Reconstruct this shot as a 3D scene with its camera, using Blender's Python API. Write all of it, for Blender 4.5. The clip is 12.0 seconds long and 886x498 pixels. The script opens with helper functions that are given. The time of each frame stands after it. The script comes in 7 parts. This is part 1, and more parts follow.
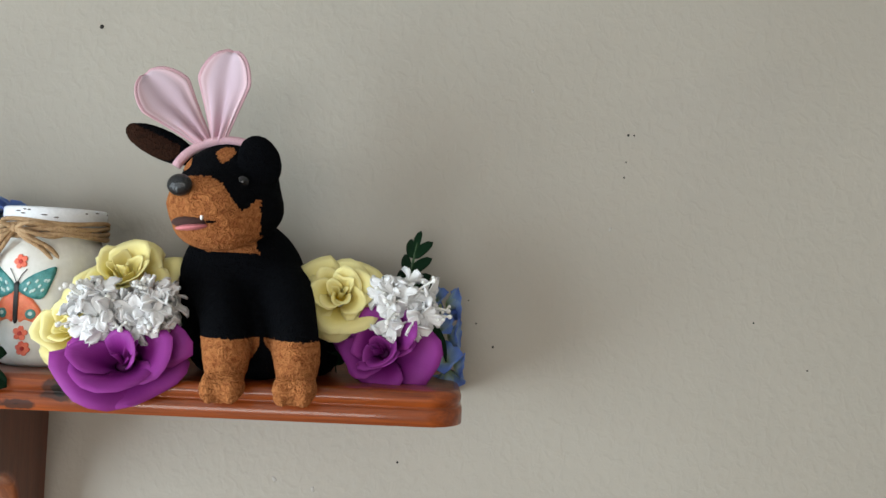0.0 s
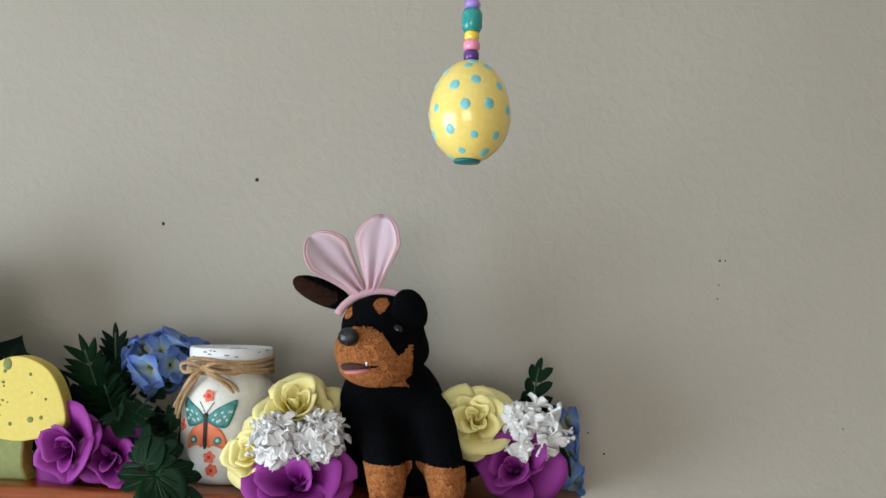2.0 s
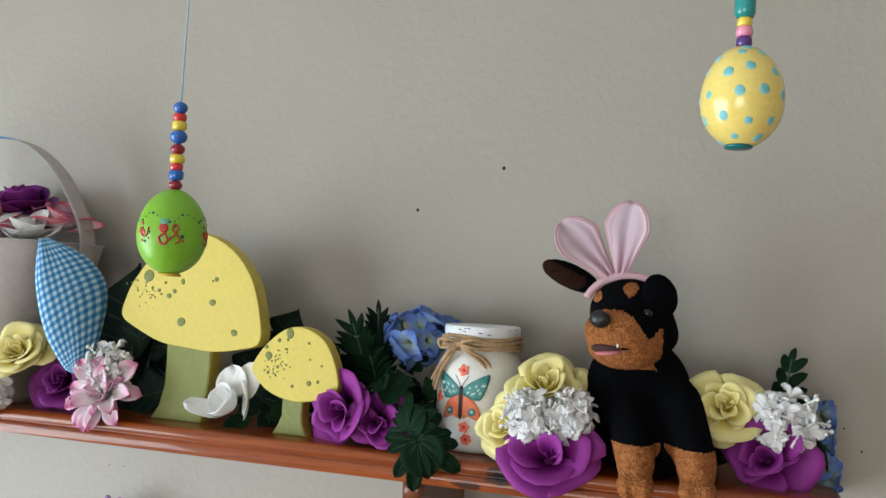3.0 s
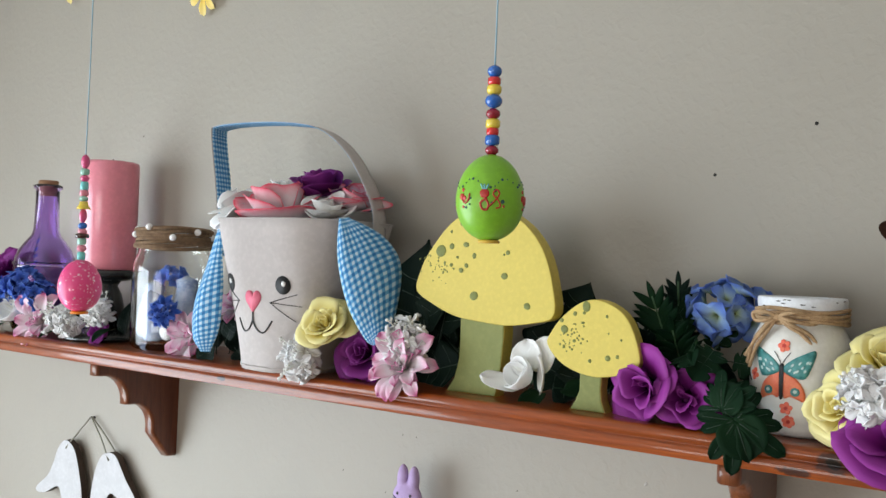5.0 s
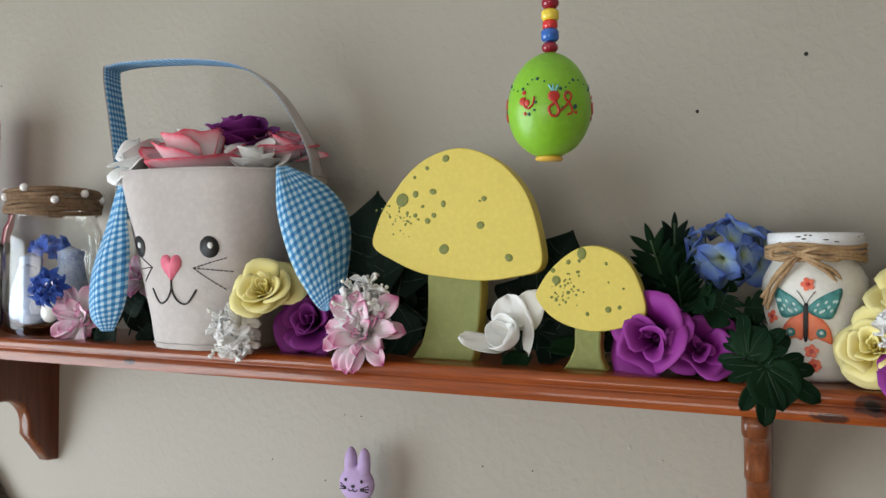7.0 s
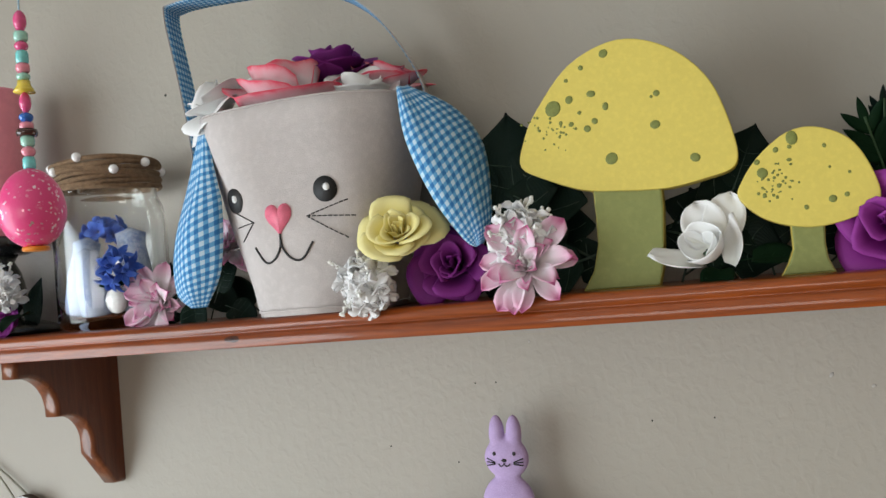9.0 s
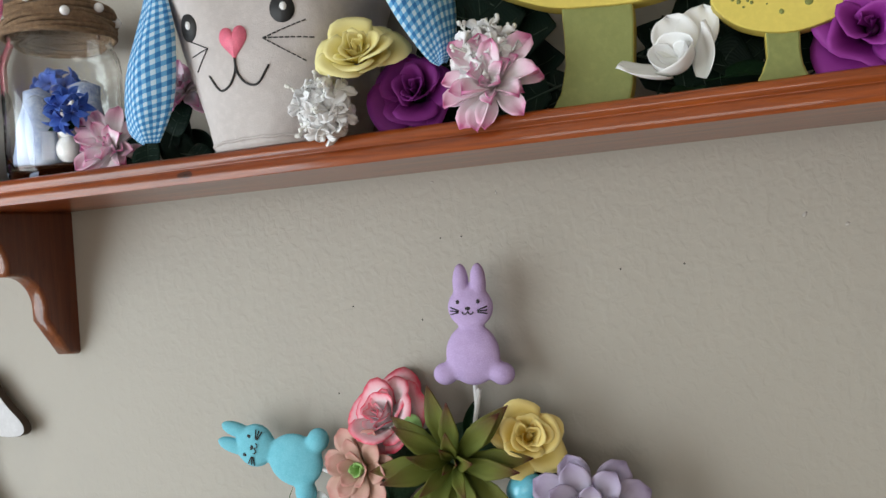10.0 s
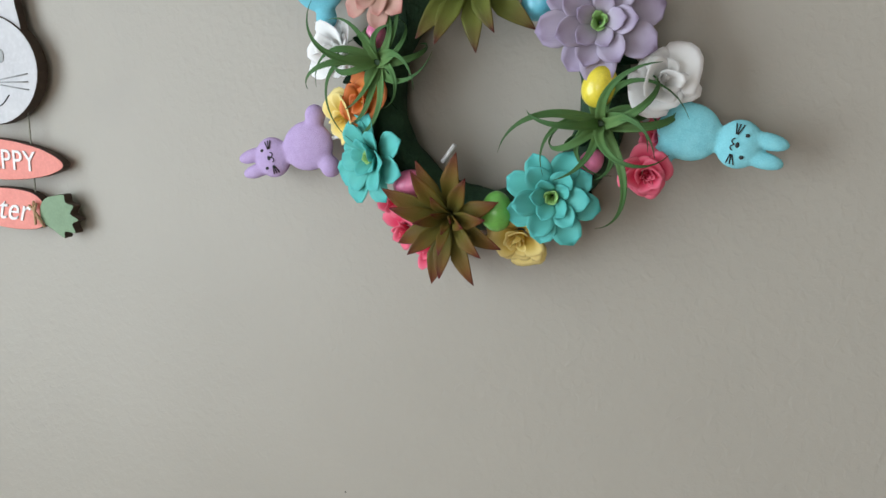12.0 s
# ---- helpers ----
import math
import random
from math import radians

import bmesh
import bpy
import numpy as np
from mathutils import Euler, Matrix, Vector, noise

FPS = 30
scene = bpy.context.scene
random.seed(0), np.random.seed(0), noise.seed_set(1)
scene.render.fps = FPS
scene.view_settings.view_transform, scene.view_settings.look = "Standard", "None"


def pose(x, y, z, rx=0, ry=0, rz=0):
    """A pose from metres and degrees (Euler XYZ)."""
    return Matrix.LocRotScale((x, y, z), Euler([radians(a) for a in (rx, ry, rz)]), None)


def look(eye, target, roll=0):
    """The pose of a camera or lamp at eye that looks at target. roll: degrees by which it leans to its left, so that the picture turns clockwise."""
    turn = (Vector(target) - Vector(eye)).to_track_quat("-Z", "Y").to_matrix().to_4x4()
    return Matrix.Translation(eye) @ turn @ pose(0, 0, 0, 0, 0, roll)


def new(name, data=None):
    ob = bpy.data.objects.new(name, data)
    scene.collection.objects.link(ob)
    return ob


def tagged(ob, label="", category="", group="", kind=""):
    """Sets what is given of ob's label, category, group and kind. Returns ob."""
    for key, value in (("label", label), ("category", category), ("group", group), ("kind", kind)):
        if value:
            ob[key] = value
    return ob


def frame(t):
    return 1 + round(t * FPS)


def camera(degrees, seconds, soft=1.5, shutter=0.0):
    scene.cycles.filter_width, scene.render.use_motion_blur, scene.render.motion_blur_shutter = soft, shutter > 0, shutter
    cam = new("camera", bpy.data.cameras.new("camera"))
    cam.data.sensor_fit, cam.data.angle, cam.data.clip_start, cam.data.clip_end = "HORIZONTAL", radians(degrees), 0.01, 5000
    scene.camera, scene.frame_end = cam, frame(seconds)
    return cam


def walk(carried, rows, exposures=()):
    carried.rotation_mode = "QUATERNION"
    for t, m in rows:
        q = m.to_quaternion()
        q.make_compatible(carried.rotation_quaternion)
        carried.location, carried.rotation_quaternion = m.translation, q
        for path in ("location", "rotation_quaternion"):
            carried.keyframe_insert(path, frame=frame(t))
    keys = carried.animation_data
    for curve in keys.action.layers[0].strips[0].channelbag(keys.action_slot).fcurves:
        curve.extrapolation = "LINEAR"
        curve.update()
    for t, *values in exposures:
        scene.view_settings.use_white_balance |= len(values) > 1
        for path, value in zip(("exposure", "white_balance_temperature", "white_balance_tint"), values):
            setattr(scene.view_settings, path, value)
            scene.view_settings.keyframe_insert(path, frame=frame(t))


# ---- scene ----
cam = camera(55.7, 12.0)
PATH = [
    (0, (-0.028, -0.701, 1.667), (0.005, 1.298, 1.718), 2.7),
    (0.5, (-0.031, -0.707, 1.68), (-0.015, 1.291, 1.777), 2.9),
    (1, (-0.041, -0.73, 1.713), (-0.038, 1.269, 1.792), 1.8),
    (1.5, (-0.066, -0.765, 1.736), (-0.093, 1.232, 1.84), 1.4),
    (2, (-0.083, -0.801, 1.735), (-0.191, 1.191, 1.88), 1.5),
    (2.5, (-0.098, -0.823, 1.73), (-0.472, 1.138, 1.859), 2.3),
    (3, (-0.111, -0.833, 1.729), (-0.706, 1.074, 1.827), 3.0),
    (3.5, (-0.131, -0.834, 1.722), (-0.877, 1.02, 1.797), 3.2),
    (5.5, (-0.191, -0.824, 1.708), (-1.324, 0.824, 1.742), 2.0),
    (6, (-0.223, -0.817, 1.696), (-1.324, 0.853, 1.718), 2.0),
    (6.5, (-0.265, -0.808, 1.685), (-1.18, 0.97, 1.692), 2.1),
    (7, (-0.322, -0.795, 1.679), (-1.087, 1.053, 1.693), 0.5),
    (7.2, (-0.352, -0.8, 1.674), (-1.103, 1.053, 1.659), -0.5),
    (9, (-0.518, -0.748, 1.602), (-1.188, 1.134, 1.682), -5.0),
    (9.5, (-0.518, -0.734, 1.555), (-1.187, 1.150, 1.606), -4.3),
    (10, (-0.52, -0.717, 1.483), (-1.16, 1.178, 1.517), -4.3),
    (10.5, (-0.514, -0.701, 1.423), (-1.154, 1.193, 1.436), -3.5),
    (11, (-0.504, -0.702, 1.373), (-1.183, 1.173, 1.213), -2.6),
    (11.5, (-0.499, -0.706, 1.323), (-1.192, 1.137, 0.973), -1.2),
    (12, (-0.488, -0.734, 1.257), (-1.234, 1.064, 0.797), 1.1),
]
EXPOSURE = [(0, 0.20, 6200, 8), (0.8, 0.16, 6200, 8), (1.5, 0.16, 6200, 8), (2.0, 0.04, 6200, 8), (3.5, -0.12, 6250, 8), (5.5, -0.16, 6300, 10), (6.0, -0.27, 6500, 10), (6.5, -0.34, 6500, 10), (9.0, -0.44, 6500, 10), (9.5, -0.44, 6500, 10), (11, -0.40, 6450, 10), (12, -0.42, 6250, 10)]
walk(cam, [(t, look(eye, target, roll)) for t, eye, target, roll in PATH], EXPOSURE)

# ---- world, window light ----
world = bpy.data.worlds.new("sky")
scene.world = world
world.use_nodes = True
wn = world.node_tree
sky = wn.nodes.new("ShaderNodeTexSky")
sky.sky_type, sky.sun_disc, sky.sun_elevation, sky.sun_rotation = "NISHITA", False, radians(40), radians(140)
wn.nodes["Background"].inputs[1].default_value = 0.1
wn.links.new(sky.outputs[0], wn.nodes["Background"].inputs[0])

WIN = dict(x=-2.2, y0=-2.75, y1=-0.55, z0=0.25, z1=2.0)


def window_lamp(name, loc, toward, size, size_y, watts, colour):
    lamp = bpy.data.lights.new(name, "AREA")
    lamp.shape, lamp.size, lamp.size_y, lamp.energy, lamp.color = "RECTANGLE", size, size_y, watts, colour
    ob = new(name, lamp)
    ob.matrix_world = look(loc, toward)
    return ob


window_lamp("window_daylight", (WIN["x"] + 0.06, -1.65, 1.125), (0, -1.65, 1.125), 2.05, 1.6, 84, (0.86, 0.95, 1.0))
# added fill lamp behind the camera, softens the shadows from the left window
window_lamp("second_window_daylight", (-0.6, -4.20, 1.35), (-0.6, 0, 1.35), 1.7, 1.2, 38, (1.0, 0.955, 0.90))

# ---- materials ----


def nodes_of(name):
    m = bpy.data.materials.new(name)
    m.use_nodes = True
    t = m.node_tree
    return m, t, t.nodes["Principled BSDF"]


def add(t, kind, **inputs):
    n = t.nodes.new(kind)
    for k, v in inputs.items():
        n.inputs[k].default_value = v
    return n


def ramp(t, source, stops):
    r = t.nodes.new("ShaderNodeValToRGB")
    e = r.color_ramp.elements
    while len(e) < len(stops):
        e.new(0.5)
    for el, (p, c) in zip(e, stops):
        el.position, el.color = p, (*c, 1)
    t.links.new(source, r.inputs[0])
    return r.outputs[0]


def mixed(t, a, b, fac, mode="MIX"):
    m = t.nodes.new("ShaderNodeMix")
    m.data_type, m.blend_type = "RGBA", mode
    for socket, v in ((m.inputs[0], fac), (m.inputs[6], a), (m.inputs[7], b)):
        if hasattr(v, "links"):
            t.links.new(v, socket)
        else:
            socket.default_value = v if isinstance(v, (int, float)) else (*v, 1)
    return m.outputs[2]


def noise_of(t, scale, detail=4, stretch=None, rough=0.55, distortion=0.0):
    n = add(t, "ShaderNodeTexNoise", Scale=scale, Detail=detail, Roughness=rough, Distortion=distortion)
    co = t.nodes.new("ShaderNodeTexCoord")
    if stretch:
        mp = t.nodes.new("ShaderNodeMapping")
        mp.inputs["Scale"].default_value = stretch
        t.links.new(co.outputs["Object"], mp.inputs[0])
        t.links.new(mp.outputs[0], n.inputs["Vector"])
    else:
        t.links.new(co.outputs["Object"], n.inputs["Vector"])
    return n.outputs["Fac"]


def bump(t, p, height, strength, distance):
    b = add(t, "ShaderNodeBump", Strength=strength, Distance=distance)
    t.links.new(height, b.inputs["Height"])
    t.links.new(b.outputs[0], p.inputs["Normal"])
    return b


def plain(name, c, c2=None, scale=60, rough=0.6, bumps=0.3, bscale=400, dist=0.0006, metal=0.0, coat=0.0, sheen=0.0, wide=0.0):
    """A surface with two scales of variation: broad tone and fine grain."""
    m, t, p = nodes_of(name)
    c2 = c2 or tuple(x * 0.8 for x in c)
    col = ramp(t, noise_of(t, scale), [(0.3, c2), (0.7, c)])
    col = mixed(t, col, tuple(min(1, x * 1.12) for x in c), ramp(t, noise_of(t, scale * 6, 2), [(0.45, (0, 0, 0)), (0.75, (0.6, 0.6, 0.6))]))
    t.links.new(col, p.inputs["Base Color"])
    p.inputs["Roughness"].default_value, p.inputs["Metallic"].default_value = rough, metal
    p.inputs["Coat Weight"].default_value, p.inputs["Sheen Weight"].default_value = coat, sheen
    p.inputs["Coat Roughness"].default_value = 0.12
    if bumps:
        bump(t, p, noise_of(t, bscale, 3), bumps, dist)
    return m


def petal_cloth(name, stops, rough=0.62, thin=0.3, across=None, veins=0.35, sheen=0.0):
    """Dyed fabric: colour along the petal from base to tip, fine ribs, some light passing through."""
    m, t, p = nodes_of(name)
    uv = t.nodes.new("ShaderNodeUVMap")
    sep = t.nodes.new("ShaderNodeSeparateXYZ")
    t.links.new(uv.outputs[0], sep.inputs[0])
    n = noise_of(t, 90, 3)
    ad = add(t, "ShaderNodeMath")
    ad.operation = "MULTIPLY_ADD"
    ad.inputs[1].default_value, ad.inputs[2].default_value = 0.22, -0.11
    t.links.new(n, ad.inputs[0])
    s = t.nodes.new("ShaderNodeMath")
    t.links.new(sep.outputs[1], s.inputs[0])
    t.links.new(ad.outputs[0], s.inputs[1])
    col = ramp(t, s.outputs[0], stops)
    if across:
        ab = t.nodes.new("ShaderNodeMath")
        ab.operation = "MULTIPLY_ADD"
        ab.inputs[1].default_value, ab.inputs[2].default_value = 2, -1
        t.links.new(sep.outputs[0], ab.inputs[0])
        aa = t.nodes.new("ShaderNodeMath")
        aa.operation = "ABSOLUTE"
        t.links.new(ab.outputs[0], aa.inputs[0])
        col = mixed(t, col, across[1], ramp(t, aa.outputs[0], [(across[0], (0, 0, 0)), (min(1, across[0] + 0.25), (1, 1, 1))]))
    info = t.nodes.new("ShaderNodeObjectInfo")
    col = mixed(t, col, (0.5, 0.5, 0.5), ramp(t, info.outputs["Random"], [(0, (0, 0, 0)), (1, (0.10, 0.10, 0.10))]), "OVERLAY")
    t.links.new(col, p.inputs["Base Color"])
    p.inputs["Roughness"].default_value = rough
    p.inputs["Specular IOR Level"].default_value = 0.2 if thin > 0.06 else 0.09
    w = t.nodes.new("ShaderNodeTexWave")
    w.inputs["Scale"].default_value, w.inputs["Distortion"].default_value, w.inputs["Detail"].default_value = 7, 2.5, 2
    t.links.new(uv.outputs[0], w.inputs[0])
    bump(t, p, w.outputs["Fac"], veins, 0.0004)
    if thin:
        tr = t.nodes.new("ShaderNodeBsdfTranslucent")
        mx = t.nodes.new("ShaderNodeMixShader")
        mx.inputs[0].default_value = thin
        t.links.new(col, tr.inputs[0])
        t.links.new(p.outputs[0], mx.inputs[1])
        t.links.new(tr.outputs[0], mx.inputs[2])
        t.links.new(mx.outputs[0], t.nodes["Material Output"].inputs[0])
    return m


def glass(name, colour, rough=0.02, ior=1.45):
    m, t, p = nodes_of(name)
    p.inputs["Base Color"].default_value = (*colour, 1)
    p.inputs["Transmission Weight"].default_value, p.inputs["Roughness"].default_value, p.inputs["IOR"].default_value = 1, rough, ior
    bump(t, p, noise_of(t, 45, 2), 0.12, 0.001)
    return m


def wall_paint():
    m, t, p = nodes_of("wall paint, trowelled plaster")
    col = ramp(t, noise_of(t, 2.2, 5), [(0.3, (0.356, 0.331, 0.283)), (0.7, (0.390, 0.364, 0.314))])
    col = mixed(t, col, (0.334, 0.312, 0.280), ramp(t, noise_of(t, 7, 4, distortion=0.6), [(0.58, (0, 0, 0)), (0.8, (0.35, 0.35, 0.35))]))
    t.links.new(col, p.inputs["Base Color"])
    p.inputs["Roughness"].default_value = 0.5
    p.inputs["Specular IOR Level"].default_value = 0.35
    a = noise_of(t, 120, 4, (1.0, 1.0, 0.85), distortion=0.5)
    b = noise_of(t, 28, 3)
    h = mixed(t, ramp(t, a, [(0.42, (0, 0, 0)), (0.68, (1, 1, 1))]), b, 0.45)
    bump(t, p, h, 0.22, 0.0022)
    return m


def wood(name, dark, light, along="x", gloss=0.16, knots=()):
    m, t, p = nodes_of(name)
    st = {"x": (1.2, 26, 26), "z": (26, 26, 1.6)}[along]
    g = noise_of(t, 5, 5, st, 0.6, 0.9)
    col = ramp(t, g, [(0.25, dark), (0.5, tuple((a + b) / 2 for a, b in zip(dark, light))), (0.72, light)])
    fine = noise_of(t, 16, 3, tuple(s * 2.2 for s in st))
    col = mixed(t, col, tuple(x * 0.45 for x in dark), ramp(t, fine, [(0.55, (0, 0, 0)), (0.8, (0.55, 0.55, 0.55))]))
    col = mixed(t, col, tuple(x * 0.6 for x in dark), ramp(t, noise_of(t, 6, 3), [(0.55, (0, 0, 0)), (0.8, (0.5, 0.5, 0.5))]))
    for centre, radii in knots:
        co = t.nodes.new("ShaderNodeTexCoord")
        warp = add(t, "ShaderNodeTexNoise", Scale=70, Detail=3)
        t.links.new(co.outputs["Object"], warp.inputs["Vector"])
        away = t.nodes.new("ShaderNodeVectorMath")
        away.operation = "SUBTRACT"
        t.links.new(co.outputs["Object"], away.inputs[0])
        away.inputs[1].default_value = centre
        scaled = t.nodes.new("ShaderNodeVectorMath")
        scaled.operation = "DIVIDE"
        t.links.new(away.outputs[0], scaled.inputs[0])
        scaled.inputs[1].default_value = radii
        far = t.nodes.new("ShaderNodeVectorMath")
        far.operation = "LENGTH"
        t.links.new(scaled.outputs[0], far.inputs[0])
        edge = t.nodes.new("ShaderNodeMath")
        edge.operation = "MULTIPLY_ADD"
        edge.inputs[1].default_value = 0.9
        t.links.new(warp.outputs["Fac"], edge.inputs[0])
        t.links.new(far.outputs["Value"], edge.inputs[2])
        col = mixed(t, col, (0.055, 0.014, 0.006), ramp(t, edge.outputs[0], [(0.0, (1, 1, 1)), (0.9, (1, 1, 1)), (1.0, (0, 0, 0))]))
        half = t.nodes.new("ShaderNodeMath")
        half.operation = "MULTIPLY"
        half.inputs[1].default_value = 1.5
        t.links.new(edge.outputs[0], half.inputs[0])
        col = mixed(t, col, (0.006, 0.004, 0.003), ramp(t, half.outputs[0], [(0.0, (1, 1, 1)), (0.85, (1, 1, 1)), (1.0, (0, 0, 0))]))
    t.links.new(col, p.inputs["Base Color"])
    p.inputs["Roughness"].default_value = 0.38
    p.inputs["Coat Weight"].default_value, p.inputs["Coat Roughness"].default_value = 0.6, gloss
    p.inputs["Specular IOR Level"].default_value = 0.25
    bump(t, p, fine, 0.15, 0.0006)
    return m


def gingham():
    m, t, p = nodes_of("blue gingham cotton")
    uv = t.nodes.new("ShaderNodeUVMap")
    sep = t.nodes.new("ShaderNodeSeparateXYZ")
    t.links.new(uv.outputs[0], sep.inputs[0])
    bands = []
    for i in (0, 1):
        f = t.nodes.new("ShaderNodeMath")
        f.operation = "FRACT"
        t.links.new(sep.outputs[i], f.inputs[0])
        bands.append(ramp(t, f.outputs[0], [(0.0, (0, 0, 0)), (0.47, (0, 0, 0)), (0.53, (1, 1, 1)), (1.0, (1, 1, 1))]))
    s = mixed(t, bands[0], bands[1], 0.5)
    col = ramp(t, s, [(0.1, (0.50, 0.66, 0.77)), (0.5, (0.11, 0.34, 0.60)), (0.9, (0.02, 0.15, 0.39))])
    t.links.new(col, p.inputs["Base Color"])
    p.inputs["Roughness"].default_value = 0.85
    bump(t, p, noise_of(t, 900, 2), 0.3, 0.0004)
    return m


def plush(name, c, c2, scale=420, depth=0.002):
    m, t, p = nodes_of(name)
    n = noise_of(t, scale, 3, distortion=1.2)
    t.links.new(ramp(t, n, [(0.32, c2), (0.62, c)]), p.inputs["Base Color"])
    p.inputs["Roughness"].default_value = 0.95
    p.inputs["Sheen Weight"].default_value, p.inputs["Sheen Roughness"].default_value = 0.04, 0.5
    p.inputs["Sheen Tint"].default_value = (*c, 1)
    p.inputs["Specular IOR Level"].default_value = 0.04
    bump(t, p, n, 0.9, depth)
    return m


def glitter(name, c, spark):
    m, t, p = nodes_of(name)
    v = add(t, "ShaderNodeTexVoronoi", Scale=620)
    co = t.nodes.new("ShaderNodeTexCoord")
    t.links.new(co.outputs["Object"], v.inputs["Vector"])
    hit = ramp(t, v.outputs["Color"], [(0.80, (0, 0, 0)), (0.86, (1, 1, 1))])
    t.links.new(mixed(t, c, spark, hit), p.inputs["Base Color"])
    t.links.new(hit, p.inputs["Metallic"])
    p.inputs["Roughness"].default_value = 0.3
    bump(t, p, v.outputs["Color"], 0.5, 0.0006)
    return m


